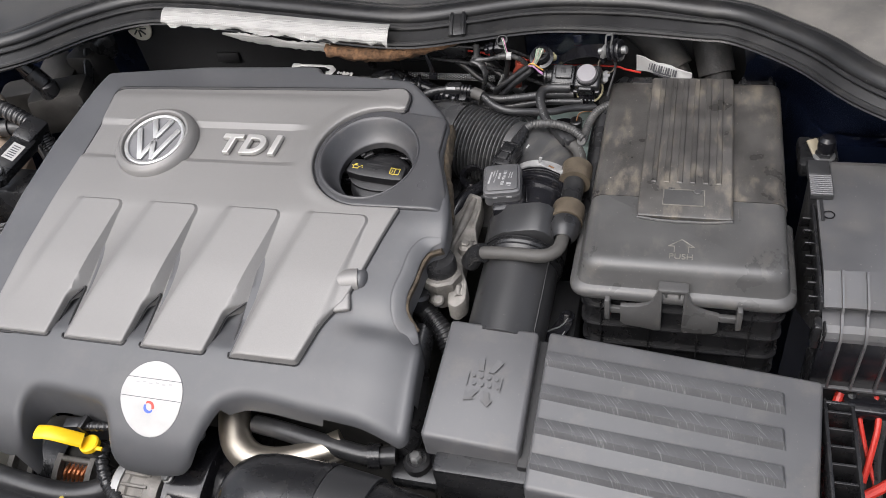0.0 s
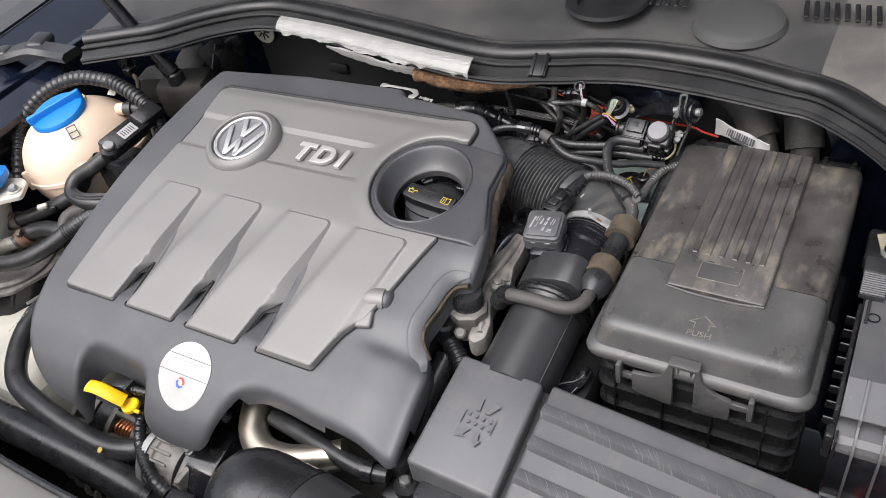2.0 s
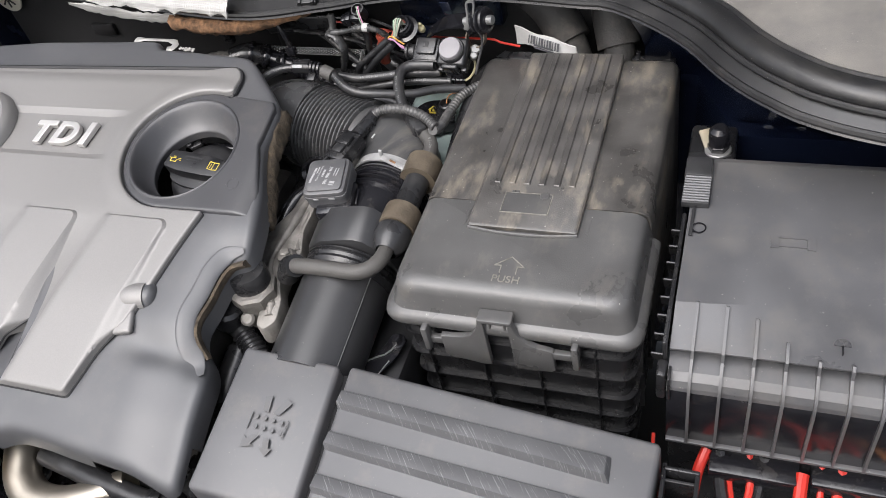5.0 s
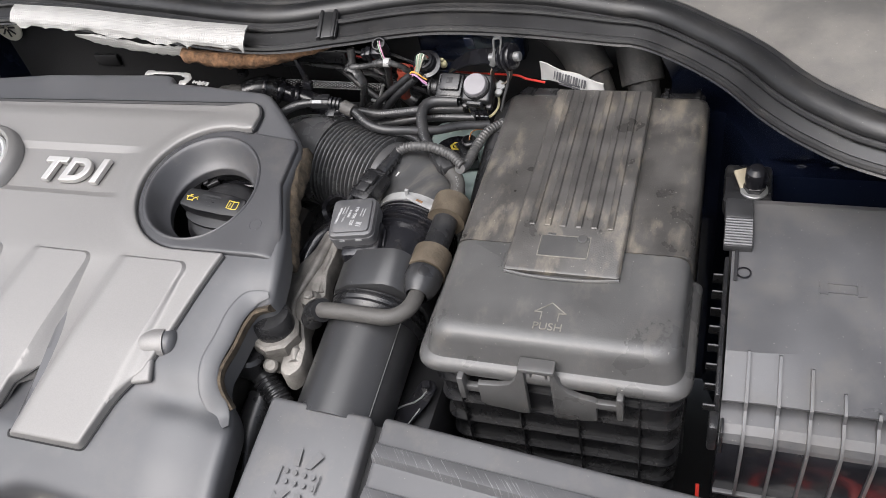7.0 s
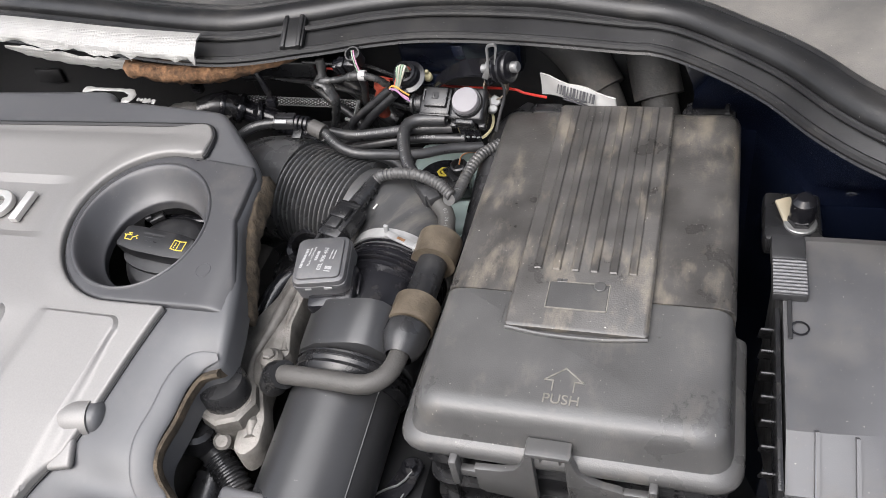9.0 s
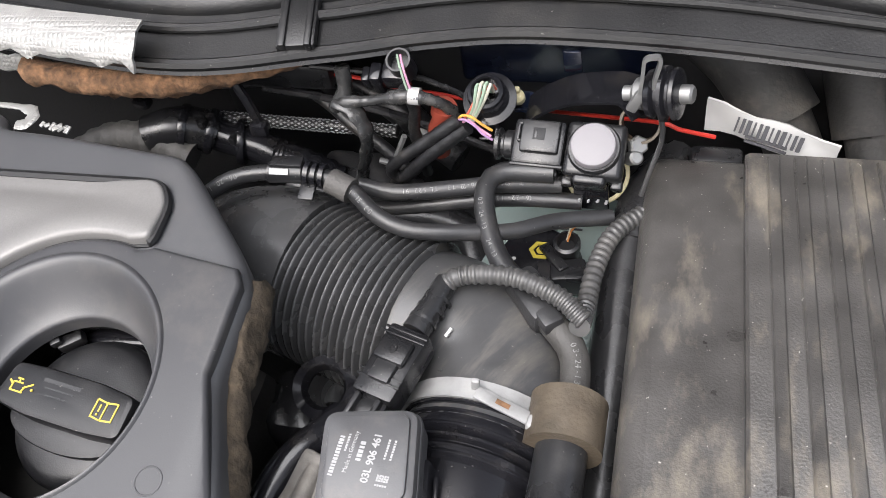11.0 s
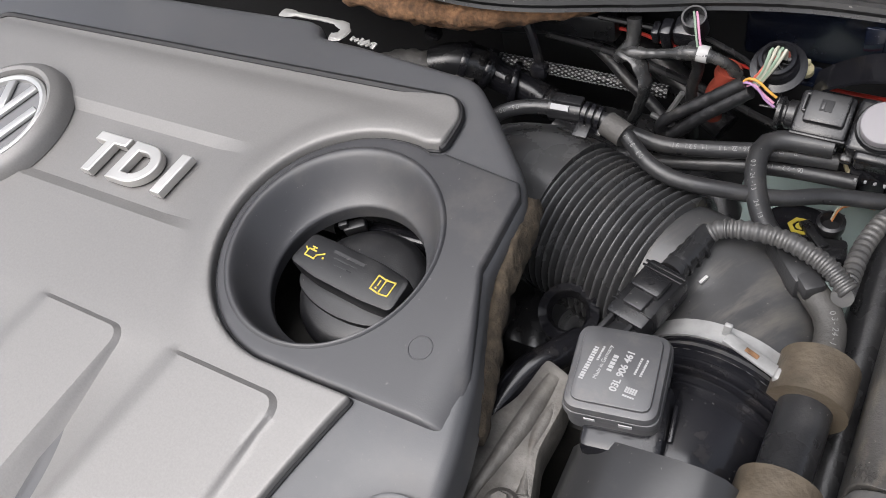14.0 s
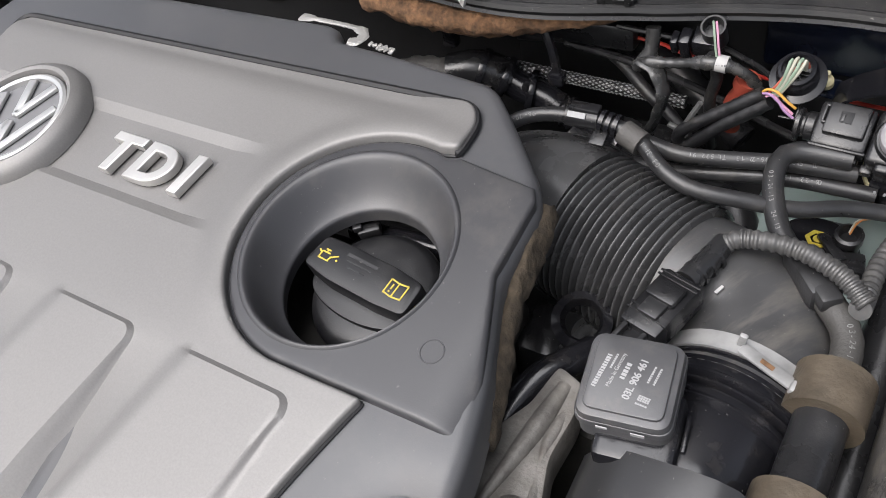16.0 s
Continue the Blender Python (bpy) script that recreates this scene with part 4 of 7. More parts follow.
    for k in range(2):
        part("print_line", cbox(.034 - .008 * k, .0009, .0003, on_st(0, -.0200 - .0018 * k), 0), M_GPRINT, s)

    # foam that shows below the rear right edge
    edge = [(-.2010, .655, .9270), (-.1985, .622, .9190), (-.1950, .600, .9120), (-.1885, .577, .9040), (-.1820, .550, .8950)]
    p = spline(edge, .0022)
    rng = random.Random(4)
    fm = sweep(p, lambda i: [(a * .75, b * (1.5 + .35 * math.sin(i * .23)) - .0075) for a, b in circ(.0068, 16)])
    for v in fm.verts:
        n = noise.noise_vector(v.co * 260) * .0016 + noise.noise_vector(v.co * 90) * .0020
        v.co += n
    part("foam_edge", fm, M_SEALFOAM, c, "torn grey-brown sound foam", 180)
    return c


engine_cover()


def oil_cap():
    m = on_cover(-.2665, .5915, -.0330)
    o = thing("oil_filler_cap", m.translation, "black oil filler cap with yellow symbols in the engine cover", "oil cap")
    part("base", lathe([(.027, -.03), (.027, -.009), (.0325, -.0085), (.0340, -.0050), (.0338, -.0010), (.0320, .0030), (.0280, .0055), (.0200, .0066), (0, .0068)], m, 64), M_CAP, o)
    h = m @ pose(-.001, .0, .0135, 0, 0, -7)
    grip = prism(round_poly([(-.0325, -.0085), (-.0150, -.0112), (.0150, -.0112), (.0325, -.0095), (.0320, .0085), (.0140, .0105), (-.0140, .0105), (-.0300, .0095)], .004, 4), .0115, h @ pose(0, 0, -.0058), .0022)
    part("handle", grip, M_CAP, o, "raised black grip bar")
    lens = [(-.0290, -.0080)] + [(.0290 * math.sin(radians(q)), -.0080 - .0125 * math.cos(radians(q)) ** .9) for q in range(-80, 81, 8)] + [(.0290, -.0080)]
    part("scoop", prism(lens, .0052, h @ pose(0, 0, -.0095), .0010), M_CAP, o, "curved step below the grip")
    g = .0058
    can = [cbox(.0065, .0007, .0005, h @ pose(-.0225, -.0030, g), 0), cbox(.0045, .0007, .0005, h @ pose(-.0230, .0008, g), 0), cbox(.0007, .0040, .0005, h @ pose(-.0256, -.0011, g), 0), cbox(.0007, .0030, .0005, h @ pose(-.0196, -.0016, g, 0, 0, -20), 0),
           cbox(.0050, .0007, .0005, h @ pose(-.0178, .0002, g, 0, 0, 32), 0), cbox(.0024, .0007, .0005, h @ pose(-.0268, .0004, g, 0, 0, -35), 0), cbox(.0030, .0007, .0005, h @ pose(-.0230, .0024, g), 0), cbox(.0007, .0018, .0005, h @ pose(-.0230, .0016, g), 0)]
    part("can_symbol", join(*can, disc_at(.0006, .0005, h @ pose(-.0152, -.0010, g), 0, 8)), M_YPRINT, o, "yellow oil can symbol")
    fr = [cbox(.0050, .0007, .0005, h @ pose(.0215 + sg * .0026, y, g, 0, 0, sg * 8), 0) for sg in (-1, 1) for y in (-.0038, .0036)] + [cbox(.0007, .0078, .0005, h @ pose(x, 0, g), 0) for x in (.0165, .0215, .0265)]
    part("book_symbol", join(*fr, cbox(.0007, .0030, .0005, h @ pose(.0190, .0006, g), 0), disc_at(.0005, .0005, h @ pose(.0190, -.0022, g), 0, 8)), M_YPRINT, o, "yellow handbook symbol")
    for k in range(3):
        part("print_line", cbox(.019 - .004 * k, .0016 if k == 0 else .0006, .0003, h @ pose(-.003, .0050 - .0030 * k, .0056), 0), M_HOSE, o)
    part("clip", join(cbox(.012, .006, .006, m @ pose(-.022, .030, .002, 0, 0, 35), .0012), cbox(.005, .003, .004, m @ pose(-.026, .027, .006, 0, 0, 35), .0008)), M_BLACK, o)
    solid("dipped_pipe", tube([(-.318, .612, .880), (-.306, .618, .882), (-.300, .632, .884)], .0055, 12), M_BLACK2, "thin black pipe beside the oil cap", "pipe")
    solid("crankcase_pipe", tube([(-.225, .655, .885), (-.245, .642, .890), (-.285, .635, .892), (-.31, .64, .885)], .007, 12), M_BLACK2, "glossy black crankcase pipe behind the oil cap", "pipe")


oil_cap()


# ---- battery ----
def battery():
    b = thing("battery_box", (.04, .63, .70), "dusty black battery box with a two-piece lid", "battery box")
    front = loft([(.864, -.0535, .1365, .4880, .586, .018, .001), (.867, -.0555, .1385, .4860, .586, .018, .001), (.8710, -.0562, .1392, .4853, .586, .018, .001), (.8745, -.0552, .1382, .4863, .586, .018, .001),
                  (.8768, -.0525, .1355, .4890, .586, .017, .001), (.8780, -.0500, .1330, .4915, .586, .016, .001), (.8815, -.0487, .1320, .4928, .586, .016, .001), (.893, -.0460, .1300, .4948, .5855, .016, .001),
                  (.8975, -.0446, .1288, .4960, .5855, .016, .001), (.9008, -.0420, .1264, .4985, .585, .015, .001), (.9028, -.0380, .1226, .5025, .585, .014, .001), (.9035, -.0330, .118, .508, .585, .013, .001)])
    lid = part("lid", front, M_LID, b, "black plastic front lid")
    rear = loft([(.70, -.0465, .1315, .5875, .780, .001, .008), (.893, -.0465, .1315, .5875, .780, .001, .008), (.899, -.0445, .1295, .5870, .778, .001, .008), (.9020, -.041, .1255, .5868, .775, .001, .006), (.9026, -.036, .121, .5868, .772, .001, .005)])
    part("rear_lid", rear, M_LID_DIRTY, b, "dirt-streaked rear lid")
    pan = loft([(.9010, -.0010, .0830, .5565, .776, .003, .002), (.9070, -.0012, .0832, .5560, .776, .003, .002), (.9080, .0000, .0820, .5575, .776, .002, .002)])
    panel = part("panel", pan, M_LID_DIRTY, b, "ribbed raised strip with dried dirt")
    part("panel_lip", sweep(spline([(-.0010, .5565, .9045), (.020, .5535, .9045), (.0410, .5528, .9045), (.062, .5535, .9045), (.0830, .5565, .9045)], .003), lambda i: circ(.0013, 8)), M_LID, panel, "worn front lip")
    for i in range(6):
        part("rib", rbox(.0085 + i * .0118, .0140 + i * .0118, .602, .774, .9070, .9094, .0008, 1), M_LID_DIRTY, panel)
    pic = part("battery_symbol", rbox(.0215, .0575, .5715, .5925, .9070, .9083, .0004, 1), M_LID, panel, "embossed battery symbol")
    part("terminal", rbox(.0250, .0315, .5925, .5955, .9070, .9083, .0004, 1), M_LID, pic)
    part("terminal", disc_at(.0038, .0012, pose(.0520, .5905, .9082), .0004, 16), M_LID, pic)
    part("outline", join(rbox(.0208, .0582, .5709, .5715, .9070, .9086, 0), rbox(.0575, .0582, .5709, .5925, .9070, .9086, 0), rbox(.0208, .0214, .5709, .5925, .9070, .9085, 0), rbox(.0325, .0582, .5925, .5930, .9070, .9085, 0)), M_EMB, pic)
    for x0, y0, x1, y1 in ((0, .0105, .0110, .0016), (.0110, .0016, .0060, .0016), (.0060, .0016, .0060, -.0050), (0, .0105, -.0110, .0016), (-.0110, .0016, -.0060, .0016), (-.0060, .0016, -.0060, -.0050)):
        dx, dy = x1 - x0, y1 - y0
        part("arrow_edge", cbox(math.hypot(dx, dy) + .0006, .0007, .0006, pose(.0405 + (x0 + x1) / 2, .5205 + (y0 + y1) / 2, .9037, 0, 0, math.degrees(math.atan2(dy, dx))), 0), M_EMB, lid, "embossed arrow outline")
    part("lettering", text_mesh("PUSH", .0088, .0004, pose(.0405, .5095, .9036)), M_EMB, lid, "embossed word PUSH with dusty edges")
    for x in (-.006, .004, .078, .088):
        part("foot", rbox(x, x + .002, .560, .575, .9034, .9039, 0), M_LID, lid)
    # latch at the front: a loop with two curved wings
    up = Matrix(((1, 0, 0, 0), (0, 0, -1, .4870), (0, 1, 0, 0), (0, 0, 0, 1)))
    wing_l = [(.0235, .888), (.0275, .888), (.0275, .833), (.0200, .8325), (.0100, .8345), (-.0040, .8360), (-.0085, .8400), (-.0085, .8620), (-.0030, .8625), (.0080, .8640), (.0155, .8675), (.0200, .8735), (.0225, .8810)]
    wing_r = [(.0455, .888), (.0490, .8885), (.0500, .8810), (.0525, .8730), (.0580, .8660), (.0660, .8620), (.0740, .8605), (.0765, .8590), (.0765, .8370), (.0740, .8350), (.0600, .8330), (.0470, .8325), (.0455, .834)]
    latch = part("latch", join(rbox(.0235, .0490, .4815, .4930, .8850, .8890, .0012)), M_LID, b, "moulded latch loop")
    for w in (wing_l, wing_r):
        part("wing", prism(w[::-1], .0045, up, .0010), M_LID, latch, "smooth curved latch wing")
    part("latch_root", join(rbox(.0275, .0455, .4860, .4930, .866, .8700, .001), rbox(.0300, .0316, .4862, .4935, .870, .885, .0005), rbox(.0410, .0426, .4862, .4935, .870, .885, .0005)), M_LID, latch)
    for x, dx in ((-.0225, 1), (.0905, -1)):
        part("clip", join(rbox(x, x + .0050, .4790, .4890, .846, .8715, .0015), rbox(min(x, x + dx * .016), max(x + .005, x + .005 + dx * .011), .4830, .4880, .8510, .8580, .001)), M_LID, b, "squared clip tab")
    tray = part("tray", loft([(.66, -.036, .122, .500, .575, .014, .002), (.76, -.042, .128, .495, .580, .014, .002), (.866, -.045, .131, .4925, .584, .014, .002)]), M_BLACK, b, "black ribbed battery tray")
    for z, g in ((.8485, .0042), (.8225, .0040), (.7955, .0036), (.770, .003), (.745, .002), (.720, .001)):
        part("tray_rib", loft([(z - .0008, -.046 - g + .003, .132 + g - .003, .4915 - g + .003, .582, .015, .002), (z + .0008, -.046 - g + .003, .132 + g - .003, .4915 - g + .003, .582, .015, .002)], True), M_BLACK, tray)
    for x in (-.028, .016, .060, .104):
        part("tray_rib", rbox(x, x + .0014, .4902, .496, .745, .856, .0004, 1), M_BLACK, tray)
    for y in (.52, .56):
        part("tray_rib", rbox(.128, .1345, y, y + .0024, .745, .866, .0008, 1), M_BLACK, tray)
    part("hinge", join(rbox(-.026, -.001, .774, .786, .893, .9035, .003), rbox(-.028, .001, .779, .789, .885, .894, .002)), M_BLACK, b, "black hinge clip")
    part("hinge", join(rbox(.089, .127, .777, .786, .893, .9015, .003), rbox(.092, .096, .775, .788, .899, .904, .001), rbox(.119, .123, .775, .788, .899, .904, .001)), M_BLACK, b, "black hinge clip")
    d = thing("cable_duct", (-.05, .70, .84), "black rubber cable duct beside the battery", "cable duct")
    part("duct", tube([(-.052, .60, .84), (-.052, .70, .870), (-.047, .76, .885), (-.030, .795, .885)], .011, 12), M_RUBBER, d)
    part("cuff", tube([(-.049, .735, .8795), (-.046, .762, .8855)], .0122, 14), M_TAPE, d, "taped cuff")


battery()


# ---- air filter ----
def air_z(y):
    return .8665 + (y - .442) * .24


def air_filter():
    a = thing("air_filter_box", (0, .38, .70), "dark grey plastic air filter box with four ribs", "air filter box")

    def slab(o, low, bev):
        bm = bmesh.new()
        up = [bm.verts.new((x, y, air_z(y) - d)) for x, y, d in o]
        dn = [bm.verts.new((x, y, low)) for x, y, d in o]
        n = len(o)
        bm.faces.new(up)
        for i in range(n):
            bm.faces.new((up[i], dn[i], dn[(i + 1) % n], up[(i + 1) % n]))
        es = [e for e in bm.edges if e.verts[0] in up or e.verts[1] in up]
        bmesh.ops.bevel(bm, geom=es, offset=bev, segments=3, profile=0.5, affect="EDGES")
        return bm
    inlet = part("inlet", slab([(-.163, .337, .0), (-.0765, .335, .004), (-.0755, .4435, .003), (-.157, .4455, .0)], .812, .004), M_AIR, a, "dark grey inlet housing")
    lid = part("lid", slab([(-.0690, .306, .0), (.152, .300, .010), (.159, .431, .012), (-.0665, .4435, .0005)], .812, .004), M_AIR, a, "ribbed filter lid")
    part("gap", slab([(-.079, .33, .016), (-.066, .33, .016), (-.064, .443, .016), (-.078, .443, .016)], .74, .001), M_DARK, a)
    for i in range(4):
        yl, yr = .4235 - i * .0295, .4145 - i * .0292
        bm = bmesh.new()
        rear = [(-.0655, yl), (.1265, yr)]
        lowv, upv = [], []
        for k, (x, y) in enumerate([(-.0655, yl - .0135), (.1290, yr - .0165), (.1285, yr), (-.0655, yl)]):
            front = k < 2
            z = air_z(y) - .010 * max(0, x + .03) / .19
            lowv.append(bm.verts.new((x + (.0012 if k in (1, 2) else 0), y + (-.0002 if front else .0012), z - .004)))
            upv.append(bm.verts.new((x - (.002 if k in (1, 2) else 0), y + (.0022 if front else -.0010), z + (.0074 if front else .0028))))
        bm.faces.new(upv)
        for k in range(4):
            bm.faces.new((upv[k], lowv[k], lowv[(k + 1) % 4], upv[(k + 1) % 4]))
        bmesh.ops.bevel(bm, geom=[e for e in bm.edges if e.verts[0] in upv and e.verts[1] in upv], offset=.0009, segments=2, profile=0.5, affect="EDGES")
        part("rib", bm, M_SCUFF, lid, "scratched raised rib")
    # flow symbol on the inlet, in darker plastic for its recess's shade
    sl = math.degrees(math.atan(.24))
    s = pose(-.1160, .3905, air_z(.3905) + .0001, sl, 1.5, -4)
    sym = part("flow_symbol", join(*[prism(arc(0, 0, .0019, 0, 360, 10)[:-1], .0005, s @ pose(-.0105 + .007 * i + .002 * j, .0035 - .007 * j, 0)) for i in range(4) for j in range(2)]), M_FUSE, a, "air filter symbol with four arrows, darkened for its recess's shade")
    for x in (-.0155, .0145):
        part("side_bar", prism([(x, -.007), (x + .0012, -.007), (x + .0012, .006), (x, .006)], .0004, s), M_FUSE, sym)
    up1 = [(-.007, .0085), (-.0025, .0085), (-.004, .021), (-.0095, .019)]
    up2 = [(.0015, .0085), (.007, .0085), (.0135, .019), (.0075, .0215)]
    dn1 = [(-.008, -.0095), (-.0025, -.0095), (-.007, -.0165), (-.004, -.0175), (-.0140, -.0205), (-.0145, -.0115), (-.0115, -.0135)]
    dn2 = [(.0015, -.0095), (.0065, -.0095), (.0085, -.0165), (.0115, -.0160), (.0080, -.0225), (.0005, -.0175), (.0035, -.0172)]
    for o in (up1, up2, dn1, dn2):
        part("arrow", prism(o, .0004, s), M_FUSE, sym)
    # lower tub with its ribbed flange
    low = part("tub", rbox(-.152, .158, .318, .434, .62, .818, .004), M_BLACK, a, "black lower housing")
    for x in (-.135, -.105, -.075, -.045, -.015, .015, .045):
        part("fin", prism([(0, 0), (.014, 0), (.004, .05), (0, .05)], .0022, Matrix(((0, 0, 1, x), (-1, 0, 0, .332), (0, 1, 0, .755), (0, 0, 0, 1)))), M_BLACK, low)
    part("flange", join(rbox(.160, .163, .305, .425, .805, .838, .001), rbox(.181, .184, .305, .422, .800, .836, .001), rbox(.160, .184, .420, .423, .802, .838, .001)), M_BLACK, low, "ladder-like side flange")
    for i in range(7):
        part("rung", rbox(.162, .183, .318 + i * .016, .3202 + i * .016, .806, .834, .0005, 1), M_BLACK, low)
    part("bush", join(disc_at(.0125, .012, pose(-.176, .342, .778), .003, 24)), M_RUBBER, low, "rubber mounting bush")
    part("bush_bolt", join(disc_at(.006, .008, pose(-.176, .342, .789), .002, 6), disc_at(.009, .002, pose(-.176, .342, .788), .0008, 20)), M_STEEL, low, "bolt with washer")
    part("ear", rbox(-.200, -.15, .325, .36, .76, .779, .006), M_BLACK, low)


air_filter()


def inlet_duct():
    d = thing("inlet_duct", (-.2, .26, .78), "matt black plastic air inlet duct with rounded end", "air duct")
    p = spline([(-.285, .262, .815), (-.24, .262, .815), (-.18, .255, .812), (-.10, .245, .800), (-.02, .235, .78)], .006)
    n = len(p)

    def rad(i):
        u = i / (n - 1)
        return .043 if u > .23 else .0455
    part("pipe", sweep(p, lambda i: [(a, b * .92) for a, b in circ(rad(i), 32)]), M_BLACK, d)
    m = pose(-.285, .262, .815, 0, -90)
    part("elbow", moved(lathe([(.0460, -.03), (.0470, -.012), (.0465, 0), (.044, .014), (.038, .026), (.028, .035), (.014, .040), (0, .041)], Matrix.Identity(4), 36), pose(-.285, .262, .815, 0, -90) @ Matrix.Diagonal((.92, 1, 1, 1))), M_BLACK, d, "rounded duct end")
    part("band", sweep(p[8:14], lambda i: [(a, b * .92) for a, b in circ(.0463, 40)]), M_PIPE, d, "raised joint band")
    part("band_edge", sweep(p[7:9], lambda i: [(a, b * .92) for a, b in circ(.0470, 40)]), M_BLACK, d)
    part("lower_pipe", tube([(-.29, .255, .80), (-.30, .245, .74), (-.30, .25, .60)], .040, 24), M_BLACK, d)
    part("mark", join(cbox(.0012, .018, .001, pose(-.235, .238, .8535, 25), 0), cbox(.008, .0012, .001, pose(-.231, .2295, .8510, 25), 0)), M_DARK, d)


inlet_duct()


# ---- intake pipe, meter and bellows ----
def intake():
    a, b = Vector((-.1120, .4450, .8315)), Vector((-.1080, .560, .854))
    p = thing("intake_pipe", (-.11, .5, .80), "black plastic intake pipe with dusty collar", "intake pipe")
    n = (b - a).normalized()
    path = [a + (b - a) * (i / 20) for i in range(21)]
    part("pipe", sweep(path, lambda i: circ(.0370, 56)), M_PIPE, p)
    part("seam", tube([tuple(a + Vector((.0300, 0, .0222))), tuple(b + Vector((.0300, 0, .0222)))], .0007, 6), M_PIPE, p, "fine moulding seam")
    # humped collar
    path = [a + n * s for s in (.085, .089, .091, .0935, .096, .098, .101)]
    rr = (.0375, .0395, .0405, .0395, .0405, .0395, .0385)
    part("ring", sweep(path, lambda i: circ(rr[i], 40)), M_BLACK, p, "moulded double ring")
    hump = arc(0, 0, .0405, 200, 340, 16) + [(.0412, .004), (.0400, .016), (.0300, .0365), (.0230, .0455), (.0150, .0480), (.0060, .0470), (-.0180, .0405), (-.0330, .0280), (-.0405, .0120), (-.0410, .0)]
    up = Matrix(((1, 0, 0, 0), (0, 0, -1, 0), (0, 1, 0, 0), (0, 0, 0, 1)))
    cm = Matrix.Translation(a + n * .1350) @ pose(0, 0, 0, math.degrees(math.asin(n.z)), 0, 0) @ up
    part("collar", prism(hump, .0330, cm, .0035), M_PIPE, p, "humped plastic collar")
    for s0 in (.1000, .0965):
        part("collar_ring", sweep([a + n * (s0 + q) for q in (-.0014, -.0006, .0006, .0014)], lambda i: circ((.0380, .0402, .0402, .0380)[i], 48)), M_BLACK, p, "raised ring")
    # meter body with its rings
    c = thing("air_mass_meter", (-.105, .6, .85), "black air mass meter with printed sensor head", "air mass meter")
    m0 = a + n * .133
    d = Vector((.085, .99, .03)).normalized()
    path = [m0 + d * s for s in (0, .006, .030, .032, .036, .038, .042, .044, .048, .052, .064)]
    rr = (.033, .0345, .0345, .0375, .0375, .035, .035, .038, .038, .0365, .0365)
    part("body", sweep(path, lambda i: circ(rr[i], 40)), M_BLACK2, c, "glossy black ringed body")
    for s0 in (.0335, .0395, .0455, .0505, .0545):
        part("body_ridge", sweep([m0 + d * (s0 + q) for q in (-.0011, -.0005, .0005, .0011)], lambda i: circ((.0372, .0386, .0386, .0372)[i], 44)), M_BLACK2, c, "thin moulded ridge")
    s = pose(-.1340, .5920, .9065, 9, -2, 9) @ Matrix.Diagonal((.87, .79, .90, 1))
    def dashes(n, length, h, at):
        w = length / n
        return join(*[cbox(w * (.78 if k % 3 else .55), h, .0002, at @ pose(-length / 2 + w * (k + .5), 0, 0), 0) for k in range(n)])
    head = part("sensor_head", join(prism(round_poly([(-.0215, -.0245), (.0215, -.0245), (.0215, .0235), (-.0215, .0235)], .008, 5), .020, s @ pose(0, 0, -.0125), .0026), prism(round_poly([(-.0222, -.0252), (.0222, -.0252), (.0222, .0242), (-.0222, .0242)], .008, 5), .0040, s @ pose(0, 0, -.001), .0014)), M_SENS, c, "grey-black sensor head")
    part("sensor_foot", join(cbox(.033, .034, .044, pose(-.1270, .5860, .876, 9, -2, 9), .004), cbox(.0020, .016, .018, pose(-.1098, .5890, .886, 9, -2, 9), .0006)), M_BLACK2, c)
    part("lid", prism(round_poly([(-.0180, -.0205), (.0180, -.0205), (.0180, .0200), (-.0180, .0200)], .005, 4), .0018, s @ pose(0, 0, .0074), .0006), M_SENS, head)
    q = s @ pose(0, .0005, .00925, 0, 0, 78)
    part("number", text_mesh("03L 906 461", .0047, .0001, q @ pose(-.001, -.0030, 0), fat=.00012), M_GPRINT, head, "printed part number 03L 906 461")
    part("print_line", dashes(13, .020, .0021, q @ pose(-.003, .0125, 0)), M_GPRINT, head, "printed maker's mark")
    part("print_line", dashes(5, .010, .0023, q @ pose(.001, .0026, 0)), M_GPRINT, head, "printed maker's mark")
    part("origin", text_mesh("Made in Germany", .0028, .0001, q @ pose(0, .0068, 0)), M_GPRINT, head, "printed words Made in Germany")
    for k in range(2):
        part("print_line", dashes(8, .010, .0010, q @ pose(.004, -.0085 - .0027 * k, 0)), M_GPRINT, head)
    part("print_line", dashes(7, .009, .0010, q @ pose(.004, .0095, 0)), M_GPRINT, head)
    part("code", join(*[cbox(.0009, .0009, .0002, q @ pose(-.0128 + .0011 * (k % 5), -.0126 + .0011 * (k // 5), 0), 0) for k in range(25) if (k * 7) % 5 != 2]), M_GPRINT, head, "small printed square of dots")
    part("stamp", join(cbox(.005, .0016, .0006, s @ pose(-.008, -.0264, .0020, 90), 0), cbox(.006, .0022, .0006, s @ pose(.008, -.0264, .0020, 90), 0)), M_GPRINT, head)
    # connector on the head
    k = thing("meter_plug", (-.139, .64, .90), "black wiring plug on the air mass meter", "wiring plug")
    kk = pose(-.1385, .6370, .9010, 6, 0, -16) @ Matrix.Diagonal((.82, .95, .9, 1))
    part("shell", join(cbox(.024, .036, .017, kk, .003), cbox(.017, .012, .005, kk @ pose(0, .004, .010), .0015), cbox(.020, .010, .013, kk @ pose(0, -.022, -.001), .002)), M_BLACK, k)
